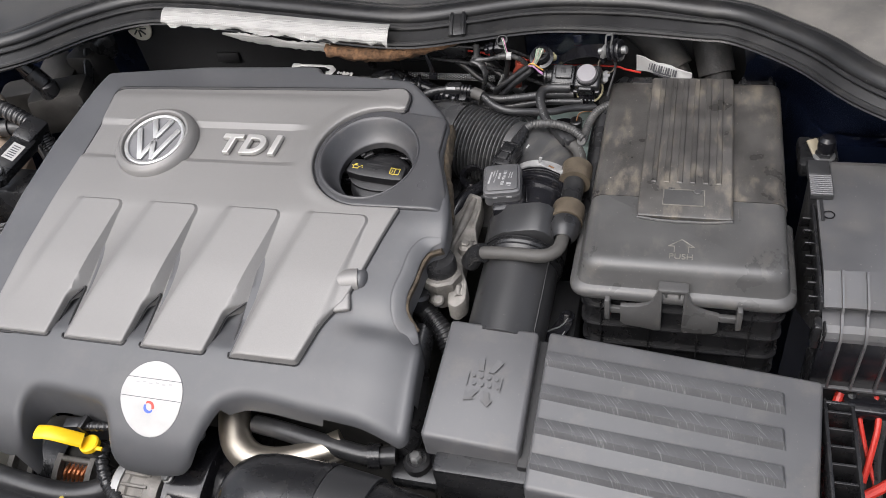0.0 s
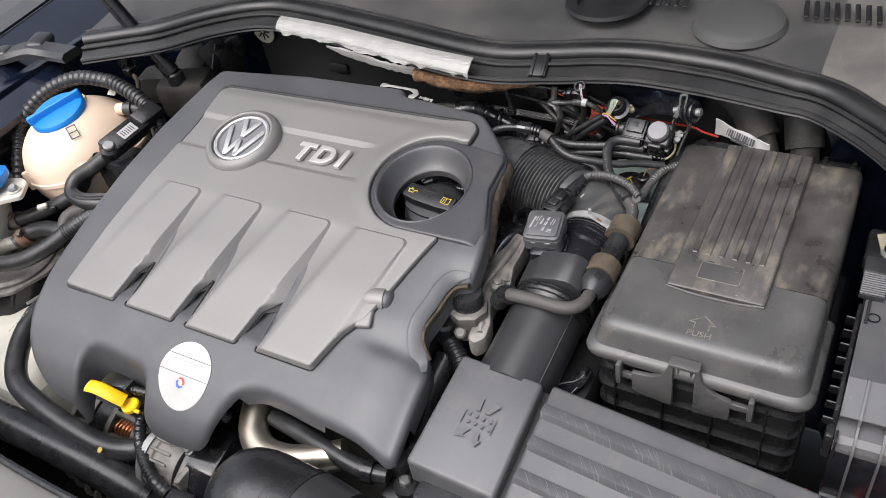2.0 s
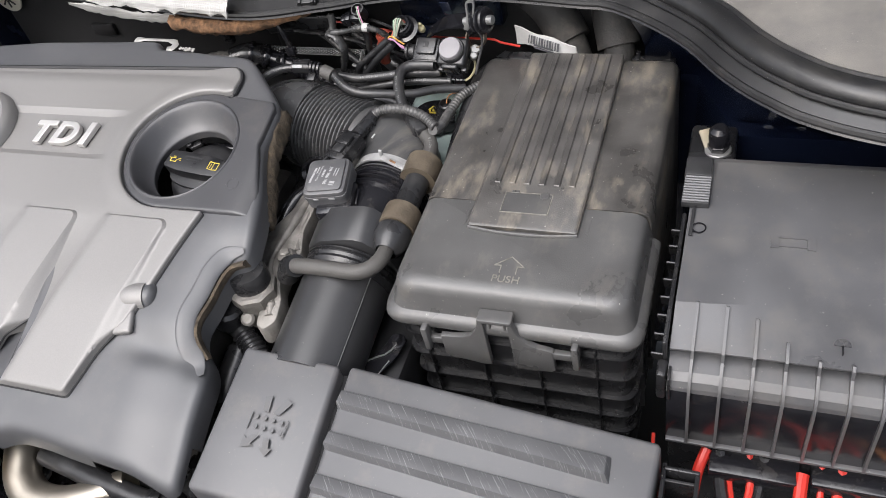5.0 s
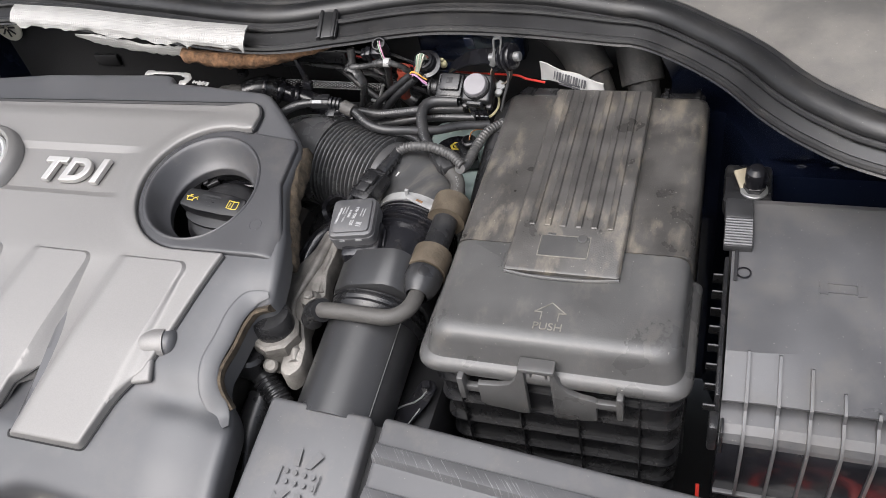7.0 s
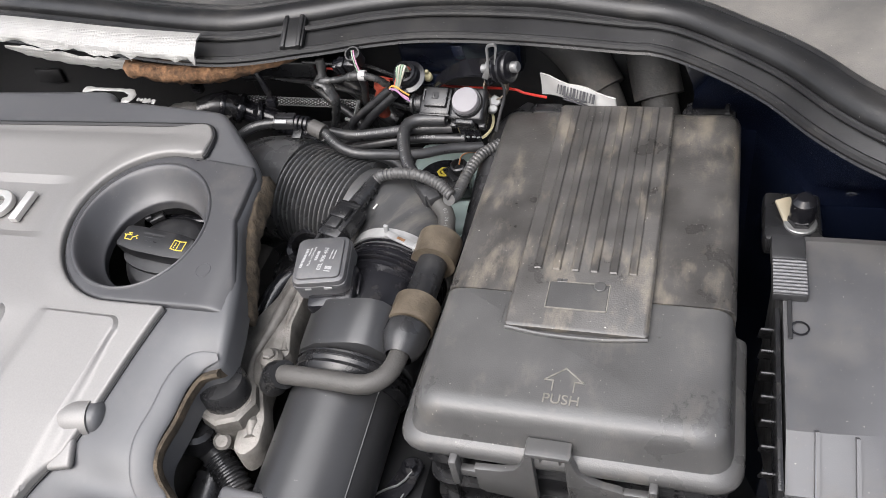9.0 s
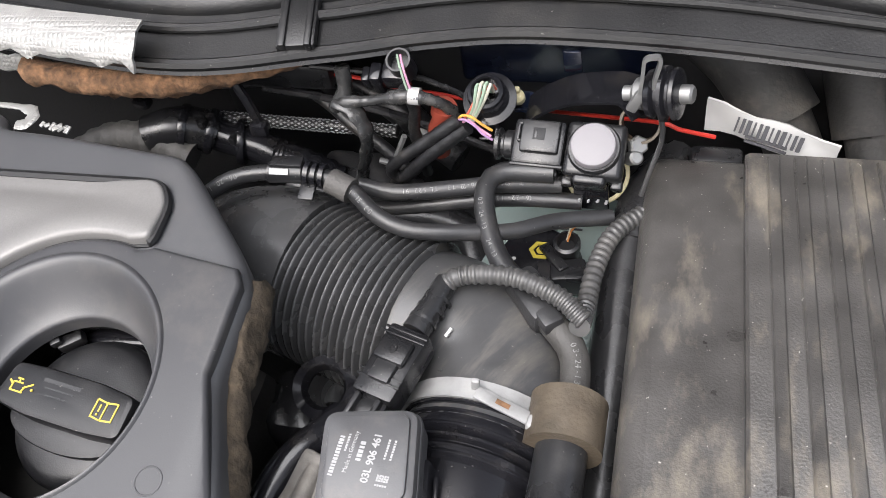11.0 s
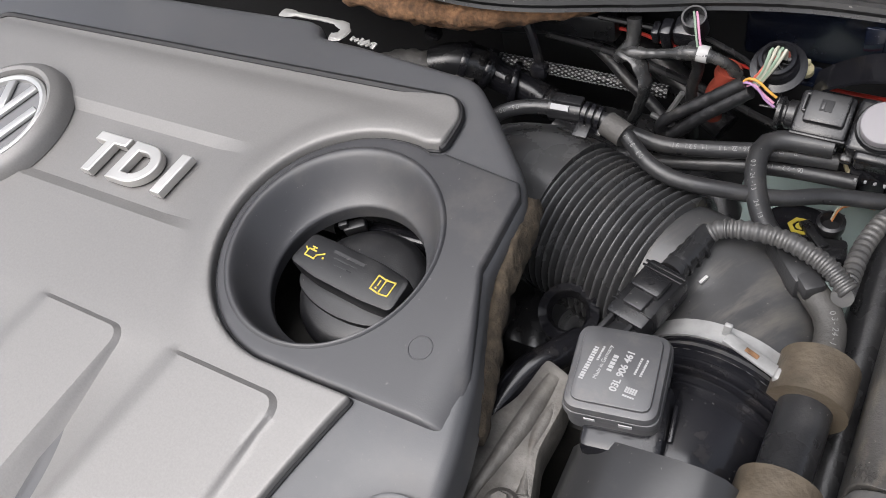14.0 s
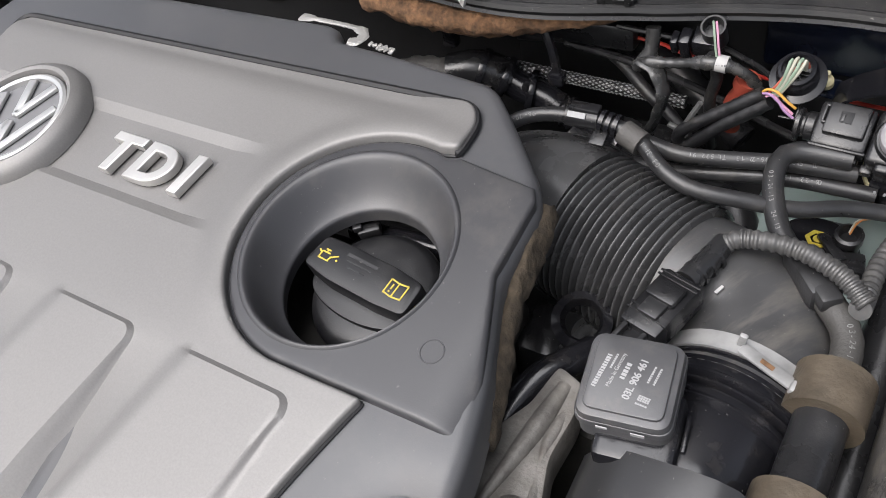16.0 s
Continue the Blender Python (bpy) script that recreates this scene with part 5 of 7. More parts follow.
    part("lock", join(cbox(.012, .010, .003, kk @ pose(0, -.006, .0095), .001), cbox(.003, .012, .006, kk @ pose(-.006, -.024, .006), .001), cbox(.003, .012, .006, kk @ pose(.006, -.024, .006), .001)), M_HOSE, k, "worn grey locking tab")
    for yy in (-.0105, -.0075, .0120, .0145):
        part("plug_ridge", cbox(.0245, .0012, .0008, kk @ pose(0, yy, .0088), .0003), M_BLACK, k)
    for xx in (-.0075, 0, .0075):
        part("plug_fin", cbox(.0016, .010, .0100, kk @ pose(xx, -.0265, -.001), .0004), M_HOSE, k, "grey locking fin")
    part("plug_dot", lathe([(.0014, 0), (.0016, .0004), (.0022, .0004), (.0024, 0)], kk @ pose(0, .004, .0126), 16), M_BLACK, k)
    part("boot", tube([(-.134, .655, .903), (-.129, .670, .905), (-.126, .682, .906)], lambda u: .0062 - .0012 * u, 14, .003), M_RUBBER, k, "ribbed rubber boot")
    for s0 in (.2, .5, .8):
        part("boot_ring", lathe([(.0050, -.0008), (.0066, -.0008), (.0066, .0008), (.0050, .0008)], pose(-.133 + .006 * s0, .657 + .02 * s0, .9035, -80, 0, -20), 16), M_RUBBER, k)
    solid("meter_cable", corrugated([(-.127, .679, .906), (-.118, .683, .910), (-.097, .684, .911), (-.077, .678, .909), (-.064, .670, .904)], .0046, .0021), M_CONDUIT, "ribbed grey cable conduit arched over the rubber elbow", "cable conduit")
    solid("sensor_cable", corrugated([(-.066, .668, .902), (-.0655, .685, .893), (-.064, .710, .891), (-.058, .730, .893), (-.046, .745, .893)], .0046, .0021), M_CONDUIT, "ribbed grey cable conduit beside the brake fluid tank", "cable conduit")
    # hose clamp
    h = thing("hose_clamp", (-.105, .635, .90), "bright zinc spring hose clamp", "hose clamp")
    e = m0 + d * .060
    zc = (e, d)
    rot = d.to_track_quat("Z", "Y").to_matrix().to_4x4()
    rot.translation = e
    part("band", lathe([(.0385, -.0045), (.0398, -.0045), (.0398, .0045), (.0385, .0045), (.0385, -.0045)], rot, 48), M_ZINC, h)
    part("tang", join(cbox(.028, .0060, .0016, pose(-.090, .6290, .8965, 0, 14, -14), .0006), cbox(.0034, .0024, .012, pose(-.1035, .6345, .9005, 10, 8), .0008), cbox(.010, .0060, .0040, pose(-.0765, .6240, .8945, 0, 16, -6), .0012)), M_ZINC, h, "rust-spotted clamp tang")
    part("rust_spot", cbox(.006, .0022, .0004, pose(-.0915, .6293, .8980, 0, 14, -14), .0001), M_FOAM, h, "rust-brown patch")
    # rubber elbow and bellows
    r = thing("intake_hose", (-.16, .69, .84), "black rubber intake hose with a pleated bellows", "intake hose")
    el = spline([tuple(m0 + d * .048), tuple(m0 + d * .062), (-.1020, .650, .859), (-.109, .669, .861), (-.126, .681, .863), (-.1470, .6862, .864)], .005)
    part("elbow", sweep(el, lambda i: circ(.0390 if i > 3 else .0375, 36)), M_ELBOW, r, "smooth dusty rubber elbow")
    e0, e1 = Vector((-.144, .6855, .864)), Vector((-.2085, .7065, .866))
    ln = (e1 - e0).length
    nn = 15
    prof, pos = [], []
    for i in range(nn):
        for u, rad in ((0, .0350), (.14, .0372), (.30, .0424), (.42, .0433), (.56, .0433), (.68, .0424), (.84, .0372)):
            pos.append(e0 + (e1 - e0) * ((i + u) / nn))
            prof.append(rad)
    part("bellows", sweep(pos, lambda i: circ(prof[i], 48)), M_PLEAT, r, "pleated rubber bellows", 60)
    part("rear_cuff", sweep(spline([(-.204, .7055, .866), (-.225, .711, .866), (-.25, .715, .858), (-.275, .712, .835)], .005), lambda i: circ(.0445 - .0002 * i, 36)), M_PLEAT, r, "plain rubber cuff")
    part("white_mark", cbox(.0014, .0045, .001, pose(-.121, .660, .8985, 20, 0, -30), 0), M_PAPER, r)


intake()


def hose_print(pts, r, start, length, body, parent, up=(0, -.6, .8), size=.0052):
    """Worn white letters along a hose, on the side that faces up."""
    path = spline(pts, .0004)
    run = [0.0]
    for a, b in zip(path, path[1:]):
        run.append(run[-1] + (b - a).length)
    out = []
    for k, ch in enumerate(reversed(body)):
        if ch == " ":
            continue
        n = min(len(path) - 2, max(1, int(np.searchsorted(run, start + length * k / (len(body) - 1)))))
        t = (path[n - 1] - path[n + 1]).normalized()
        nor = (Vector(up) - t * Vector(up).dot(t)).normalized()
        m = Matrix((t, nor.cross(t), nor)).transposed().to_4x4()
        m.translation = path[n] + nor * (r + .0001)
        out.append(text_mesh(ch, size, .00008, m))
    part("print", join(*out), M_FADED, parent, "worn white print")


def breather():
    h = thing("breather_hose", (-.07, .57, .86), "black breather hose with two tan foam sleeves", "hose")
    part("hose", tube([(-.150, .520, .876), (-.135, .516, .884), (-.105, .514, .887), (-.082, .514, .887), (-.070, .524, .887), (-.0675, .545, .886), (-.067, .58, .887), (-.0665, .628, .8885), (-.0655, .646, .889), (-.068, .662, .892), (-.080, .675, .896)],
                          .0064, 16), M_TAPEG, h)
    hose_print([(-.0665, .628, .8885), (-.0655, .646, .889), (-.068, .662, .892), (-.080, .675, .896)], .0064, .018, .017, "03-24-13", h, (.2, -.4, .9), .0036)
    part("pipe", tube([(-.0678, .545, .885), (-.0668, .635, .888)], .0105, 20), M_RUBBER, h, "thick black rubber section")
    part("sleeve", tube([(-.0675, .562, .8855), (-.0672, .582, .886)], .0158, 24), M_TANFOAM, h, "tan foam sleeve")
    part("sleeve", tube([(-.0668, .618, .8875), (-.0665, .640, .8885)], .0158, 24), M_TANFOAM, h, "tan foam sleeve")
    part("cone", lathe([(.0085, -.018), (.0125, -.012), (.0150, -.004), (.0150, .004), (.013, .006), (0, .006)], pose(-.0678, .556, .8855, -90), 24), M_RUBBER, h, "stepped rubber cone")
    part("end_boot", tube([(-.157, .522, .862), (-.149, .520, .876), (-.140, .517, .882)], .0095, 14, .004), M_RUBBER, h)
    part("tee", join(cbox(.016, .030, .014, pose(-.088, .684, .897, 0, 0, 38), .004), cbox(.010, .016, .008, pose(-.081, .674, .900, 0, 0, 38), .002)), M_HOSE, h, "grey plastic tee piece")
    vh = thing("vacuum_hose", (-.11, .72, .905), "black vacuum hose bent up to the solenoid valve", "hose")
    vp = [(-.094, .690, .897), (-.107, .703, .900), (-.1165, .722, .906), (-.119, .738, .911), (-.112, .7475, .912), (-.088, .7490, .912)]
    part("hose", tube(vp, .0050, 16), M_HOSE, vh)
    hose_print(vp, .0050, .018, .030, "03-24-13  24-13", vh, (-.2, -.5, .85), .0032)


breather()




# ---- rear right corner: brake fluid tank, solenoid, wiring ----
def brake_tank():
    b = thing("brake_fluid_tank", (-.085, .72, .78), "grey-green translucent brake fluid tank with black cap", "fluid tank")
    part("tank", join(rbox(-.136, -.050, .690, .802, .76, .8510, .012, 4), rbox(-.100, -.058, .664, .720, .76, .8440, .012, 4)), M_GREYTANK, b)
    m = pose(-.0955, .7360, .855)
    cap = part("cap", lathe([(.0225, 0), (.0225, .005), (.021, .007), (.0195, .0105), (.0175, .0115), (0, .0115)], m, 40), M_BLACK2, b, "round black cap")
    part("ring", lathe([(.0040, .0115), (.0040, .0121), (.0063, .0121), (.0063, .0115)], m @ pose(.001, .003, 0), 6), M_YPRINT, cap, "yellow warning ring")
    part("ring_core", disc_at(.0024, .0006, m @ pose(.001, .003, .0115), .0001, 16), M_YPRINT, cap)
    part("dot", disc_at(.0012, .0004, m @ pose(-.012, -.004, .0115), .0001, 10), M_PAPER, cap)
    plug = part("sensor_plug", join(lathe([(.0058, 0), (.0058, .006), (.0068, .0075), (.0068, .0120), (.0052, .0128), (.0046, .0110), (.0040, .0080), (0, .0080)], pose(-.0810, .7400, .8640, 10), 24), cbox(.018, .014, .014, pose(-.0790, .7270, .8620, 0, 0, 10), .002), cbox(.006, .020, .003, pose(-.0870, .7330, .8690, 0, 0, 40), .001)), M_BLACK, b, "black level sensor plug")
    part("wire", tube([(-.0810, .7400, .8740), (-.0785, .7430, .8810), (-.0720, .7440, .8840), (-.0640, .7420, .8860)], .0005, 6, .003), M_ORANGE, plug)
    part("wire", tube([(-.0815, .7410, .8740), (-.0795, .7445, .8800), (-.0730, .7460, .8830), (-.0640, .7440, .8855)], .0005, 6, .003), M_WIREW, plug)
    part("print", join(*[cbox(.022 - .004 * k, .0012, .0003, pose(-.088, .768 - .004 * k, .8532), 0) for k in range(2)]), M_PRINT, b)


brake_tank()


def solenoid():
    s = thing("solenoid_valve", (-.075, .75, .89), "black solenoid valve with grey round cap", "solenoid valve")
    m = pose(-.0695, .7570, .9190, 32, 0, -3) @ Matrix.Scale(.92, 4)
    part("body", join(cbox(.0300, .0290, .0130, m @ pose(0, 0, .0010), .0030, 3), cbox(.0270, .0260, .0100, m @ pose(.001, 0, -.0090), .003), cbox(.0170, .0060, .0160, m @ pose(-.001, -.0150, -.0020), .0020, 3),
                      cbox(.0060, .0050, .0060, m @ pose(-.0130, -.0150, -.0050), .0012), cbox(.0060, .0050, .0080, m @ pose(.0125, -.0150, -.0050), .0012)), M_BLACK, s)
    part("collar", lathe([(.0135, .0070), (.0135, .0095), (.0126, .0108), (.0110, .0108)], m, 40), M_BLACK, s, "moulded collar under the cap")
    part("cap", lathe([(.0114, .0085), (.0114, .0148), (.0108, .0158), (.0096, .0162), (0, .0164)], m, 48), M_GREYCAP, s, "round grey cap")
    part("code_plate", cbox(.0185, .0030, .0230, m @ pose(-.001, -.0180, -.0180, -22), .0010), M_BLACK2, s, "black plate with printed codes")
    rng = random.Random(3)
    part("code_print", join(*[cbox(.0011, .0004, .0016, m @ pose(-.0062 + .0046 * a + rng.uniform(-.0003, .0003), -.0232 + .00093 * b, -.0108 - .0023 * b, -22), 0) for a in range(4) for b in range(6) if rng.random() < .72]), M_GPRINT, s, "rows of pale printed codes")
    part("ring_strip", lathe([(.0150, -.0200), (.0166, -.0200), (.0172, -.0212), (.0166, -.0224), (.0150, -.0224), (.0150, -.0200)], m @ pose(0, -.0070, -.0010, 6), 36), M_CREAM, s, "pale yellow rubber ring")
    k = m @ pose(-.0290, .0015, -.0010)
    part("socket", join(cbox(.0270, .0240, .0150, k, .0022), cbox(.0200, .0170, .0050, k @ pose(.001, .002, .0090), .0012), cbox(.0280, .0020, .0030, k @ pose(0, -.0120, .0050), .0008), cbox(.0050, .0060, .0160, k @ pose(-.0085, -.0125, -.0080), .001), cbox(.0090, .0050, .0100, k @ pose(.0060, -.0125, -.0070), .001)), M_BLACK, s, "black plug socket")
    part("window", cbox(.0062, .0062, .0006, k @ pose(.0005, .003, .0115), .0002), M_DARK, s)
    part("window_latch", join(cbox(.0016, .0040, .0007, k @ pose(-.001, .0025, .0118), .0003), cbox(.0014, .0090, .0022, k @ pose(-.0105, .004, .0090), .0005), cbox(.0050, .0014, .0022, k @ pose(-.0085, .0085, .0090), .0005), cbox(.0050, .0014, .0022, k @ pose(-.0085, -.0005, .0090), .0005)), M_HOSE, s, "moulded latch")
    part("plug_end", lathe([(.0070, 0), (.0078, .0010), (.0078, .0048), (.0066, .0056), (.0066, .0068), (.0086, .0080), (.0086, .0100), (.0060, .0108), (0, .0108)], k @ pose(-.0130, -.001, .000, 0, -90), 24), M_BLACK, s, "round rubber plug end")
    # anti-vibration mount beside it
    a = thing("rubber_mount", (-.043, .765, .93), "ribbed rubber mount on a steel spring clip", "rubber mount")
    mm = pose(-.0400, .7640, .9500, 0, 78, -14)
    part("rubber", lathe([(0, -.0085), (.0070, -.0085), (.0105, -.0070), (.0112, -.0045), (.0090, -.0030), (.0090, -.0016), (.0124, -.0006), (.0124, .0012), (.0098, .0022), (.0098, .0034), (.0116, .0044), (.0112, .0060), (.0070, .0070), (0, .0070)], mm, 36), M_BLACK2, a)
    part("bush", join(disc_at(.0042, .0070, mm @ pose(0, 0, .0055), .001, 22), disc_at(.0036, .0060, mm @ pose(.0, 0, -.0190), .001, 18)), M_STEEL, a, "bright steel bush")
    part("collar", join(lathe([(.0040, -.0150), (.0070, -.0130), (.0075, -.0095), (.0040, -.0085)], mm, 20), cbox(.0050, .0030, .0110, pose(-.0525, .7600, .9480, 0, 25), .001)), M_STEEL, a, "dull bent steel collar")
    clip = spline([(-.0535, .7600, .9470), (-.0512, .7600, .9529), (-.0503, .7600, .9635), (-.0498, .7600, .9700), (-.0466, .7600, .9716), (-.0434, .7605, .9705), (-.0450, .7605, .9604), (-.0460, .7600, .9511)], .0015)
    part("clip", sweep(clip, lambda i: [(-.0014, -.0008), (.0014, -.0008), (.0014, .0008), (-.0014, .0008)]), M_STEEL, a, "bent steel strip clip")
    part("arm", sweep(spline([(-.1061, .7850, .9200), (-.0986, .7850, .9262), (-.0886, .7840, .9324), (-.0787, .7830, .9362), (-.0605, .7800, .9398), (-.0530, .7770, .9380), (-.0470, .7720, .9330)], .004), lambda i: [(-.011, -.0007), (.011, -.0007), (.011, .0007), (-.011, .0007)]), M_BLACK2, a, "black steel bracket arm")
    part("band", lathe([(.0085, -.0030), (.0098, -.0030), (.0098, .0030), (.0085, .0030), (.0085, -.0030)], pose(-.0500, .7690, .9290, 62, 0, -8), 28), M_TANFOAM, a, "dull brown bush ring")
    part("stud", join(disc_at(.0048, .0045, pose(-.0512, .7640, .9190, 40, 30), .001, 6), disc_at(.0034, .0100, pose(-.0540, .7625, .9120, 40, 30), .001, 14)), M_STEEL, a, "zinc stud and nut")
    solid("release_cable", tube([(-.0411, .7570, .9420), (-.0396, .7555, .9335), (-.0414, .7520, .9252), (-.0441, .7480, .9172), (-.0470, .7440, .9060)], .0012, 8), M_HOSE, "thin grey cable hanging from the mount", "cable")


solenoid()


def rear_hoses():
    fh = thing("fuel_hose", (-.18, .715, .91), "black fuel return hose with white print", "hose")
    pts = [(-.262, .700, .900), (-.255, .712, .916), (-.235, .722, .923), (-.200, .726, .922), (-.182, .722, .918), (-.166, .711, .913), (-.150, .7075, .909), (-.130, .711, .906), (-.105, .720, .900), (-.085, .733, .896), (-.060, .744, .890)]
    part("hose", tube(pts, .0040, 16), M_HOSE, fh)
    part("grip_sleeve", tube([(-.192, .7245, .9205), (-.181, .7210, .9178)], .0064, 18), M_TAPEG, fh, "dull grey sleeve")
    hose_print(pts, .0040, .100, .017, "03-31-13", fh, size=.0036)
    hose_print(pts, .0040, .024, .016, "06-20-13", fh, (0, -.75, .65), .0034)
    fh = thing("fuel_hose", (-.135, .745, .90), "black fuel hose with worn white print", "hose")
    pts = [(-.185, .738, .905), (-.165, .737, .903), (-.140, .742, .903), (-.115, .748, .903), (-.085, .752, .902)]
    part("hose", tube(pts, .0043, 16), M_HOSE, fh)
    hose_print(pts, .0041, .024, .058, "TL 522 91  06-22-13  TL 522 91", fh, size=.0034)
    fh = thing("fuel_hose", (-.12, .745, .893), "black fuel hose under the solenoid valve", "hose")
    pts = [(-.200, .742, .885), (-.175, .740, .888), (-.150, .741, .892), (-.130, .744, .894), (-.105, .748, .894), (-.075, .750, .893)]
    part("hose", tube(pts, .0040, 16), M_HOSE, fh)
    hose_print(pts, .0040, .085, .016, "06-22-13", fh, size=.0034)
    hj = thing("hose_joint", (-.21, .725, .92), "black quick coupling on the fuel hose", "hose coupling")
    part("socket", tube([(-.2230, .7243, .9236), (-.2060, .7260, .9230)], .0054, 18), M_BLACK, hj)
    part("ring", join(*[tube([(x, .7262 - (x + .205) * .02, .9228 - (x + .205) * .12), (x + .0022, .7262 - (x + .205) * .02, .9225 - (x + .205) * .12)], .0061, 20) for x in (-.2050, -.2012, -.1974)]), M_BLACK2, hj, "ribbed coupling ring")
    part("release_tab", join(cbox(.016, .0070, .0024, pose(-.2135, .7265, .9288, 0, 3, 5), .0008), cbox(.008, .010, .0020, pose(-.2030, .7190, .9180, 20), .0006)), M_BLACK, hj)
    solid("coupling_label", cbox(.0095, .0030, .0006, pose(-.2160, .7208, .9276, 38, 3, 5), 0), M_GPRINT, "small white label on the hose coupling", "label")
    ce = thing("coolant_elbow", (-.30, .785, .885), "black coolant hose elbow behind the engine cover", "hose")
    cp = [(-.3300, .7770, .8940), (-.3163, .7820, .8965), (-.3060, .7870, .8930), (-.2960, .7900, .8870)]
    part("hose", tube(cp, .0125, 22), M_BLACK, ce)
    part("spout", tube([(-.2990, .7895, .8890), (-.2870, .7900, .8835), (-.2740, .7900, .8800), (-.2600, .7890, .8740)], .0098, 20), M_BLACK2, ce)
    for q, tl in (((-.3110, .7845, .8952), 20), ((-.2985, .7893, .8888), 28), ((-.2800, .7900, .8818), 12)):
        part("spring_clip", lathe([(.0112, -.0022), (.0136, -.0022), (.0140, -.0010), (.0140, .0010), (.0136, .0022), (.0112, .0022)], pose(*q, 0, 90 + tl, 14), 26), M_BLACK2, ce, "black spring clip")
    part("clip_ear", join(cbox(.004, .006, .005, pose(-.2960, .7820, .9010), .001), cbox(.004, .005, .005, pose(-.2790, .7805, .8915), .001)), M_BLACK, ce)
    solid("coolant_tail", corrugated([(-.262, .789, .875), (-.246, .789, .868), (-.225, .79, .855)], .0105, .005, 16, .9), M_BLACK2, "ribbed black hose end", "hose")
    solid("grey_bellows", corrugated([(-.385, .765, .880), (-.355, .772, .893), (-.33, .775, .892), (-.305, .772, .882)], .0105, .006, 16, .92), M_TAPEG, "grey corrugated pipe behind the engine cover", "pipe")
    # braided line
    bl = thing("braided_line", (-.20, .803, .885), "braided grey steel hose across the bulkhead", "hose")
    bp = spline([(-.3000, .8000, .8915), (-.2652, .8000, .8902), (-.2374, .8000, .8894), (-.2139, .8000, .8888), (-.1850, .8000, .8880)], .0019)
    part("core", sweep(bp, lambda i: circ(.0034, 12)), M_TAPE, bl)
    bb = bmesh.new()
    for n in range(len(bp) - 1):
        t = (bp[n + 1] - bp[n]).normalized()
        for k in range(9):
            q = 2 * math.pi * (k + .5 * (n % 2)) / 9
            o = Vector((0, math.cos(q), math.sin(q)))
            w = t.cross(o)
            mid = bp[n] + o * .0037
            top = bb.verts.new(mid + o * .0004)
            ring = [bb.verts.new(mid + t * a + w * b - o * .0002) for a, b in ((-.0011, 0), (0, -.0007), (.0011, 0), (0, .0007))]
            for a, b in zip(ring, ring[1:] + ring[:1]):
                bb.faces.new((a, b, top))
    part("braid", bb, M_GPRINT, bl, "pale woven braid", 20)
    # taped looms
    solid("wiring_loom", tube([(-.30, .815, .905), (-.25, .81, .912), (-.225, .80, .908), (-.205, .79, .898), (-.188, .785, .888), (-.175, .78, .876)], .0036, 12), M_TAPE, "black taped wiring loom over the bulkhead", "wiring")
    lt = thing("wiring_loom", (-.17, .766, .93), "glossy black taped wiring loom with a printed sleeve", "wiring")
    tp = spline([(-.2030, .7680, .9293), (-.1973, .7670, .9333), (-.1793, .7660, .9370), (-.1620, .7650, .9412), (-.1513, .7650, .9402), (-.1440, .7680, .9346), (-.1419, .7720, .9270)], .0016)
    rw = random.Random(21)
    wr = [rw.uniform(-.00035, .00035) for _ in tp]
    part("tape", sweep(tp, lambda i: circ(.0033 + wr[i] + .0006 * math.sin(i * .35), 14)), M_WORNTAPE, lt, "wrinkled glossy tape")
    part("sleeve", tube([(-.1598, .7650, .9418), (-.1545, .7650, .9414)], .0043, 18), M_PAPER, lt, "white printed sleeve")
    part("sleeve_print", join(*[cbox(.0008, .0004, .0011, pose(-.1590 + .0014 * a, .7613, .9432 - .0018 * b, -35), 0) for a in range(4) for b in range(2)]), M_PRINT, lt)
    part("upper_end", tube([(-.1964, .7750, .9500), (-.1961, .7720, .9380), (-.2000, .7690, .9320)], .0040, 12), M_WORNTAPE, lt)
    sp = spline([(-.1999, .7680, .9345), (-.1905, .7640, .9317), (-.1869, .7620, .9264), (-.1851, .7610, .9194), (-.1885, .7610, .9053), (-.1940, .7620, .8892), (-.1960, .7640, .8780)], .002)
    solid("tape_strap", sweep(sp, lambda i: [(u * 1.35, v * .5) for u, v in circ(.0036 + .0004 * math.sin(i * 1.3), 12)]), M_WORNTAPE, "worn flat black tape strap hanging from the loom", "wiring")
    for pts, rad in (([(-.1354, .7640, .9296), (-.1461, .7630, .9216), (-.1573, .7620, .9129), (-.1691, .7610, .9040), (-.1757, .7610, .8968), (-.1751, .7620, .8903), (-.1696, .7630, .8870), (-.1640, .7660, .8800)], .0034),
                     ([(-.1319, .7630, .9257), (-.1432, .7620, .9164), (-.1545, .7610, .9068), (-.1622, .7610, .8984), (-.1691, .7620, .8909), (-.1745, .7640, .8870), (-.1780, .7680, .8790)], .0037),
                     ([(-.1637, .7700, .9430), (-.1612, .7720, .9285), (-.1642, .7740, .9138), (-.1640, .7750, .8995), (-.1620, .7760, .8800)], .0031)):
        qp = spline(pts, .0018)
        part_r = [rw.uniform(-.00022, .00022) for _ in qp]
        solid("wiring_loom", sweep(qp, lambda i: circ(rad + part_r[i], 12)), M_TAPE, "black cloth-taped cable bundle", "wiring")
    solid("steel_bracket", join(tube([(-.1655, .7620, .9183), (-.1700, .7618, .9090), (-.1742, .7620, .9000)], .0016, 6), cbox(.008, .003, .0022, pose(-.1785, .7620, .8995, 0, 20), .0006)), M_STEEL, "bent bright steel bracket among the wiring", "bracket")
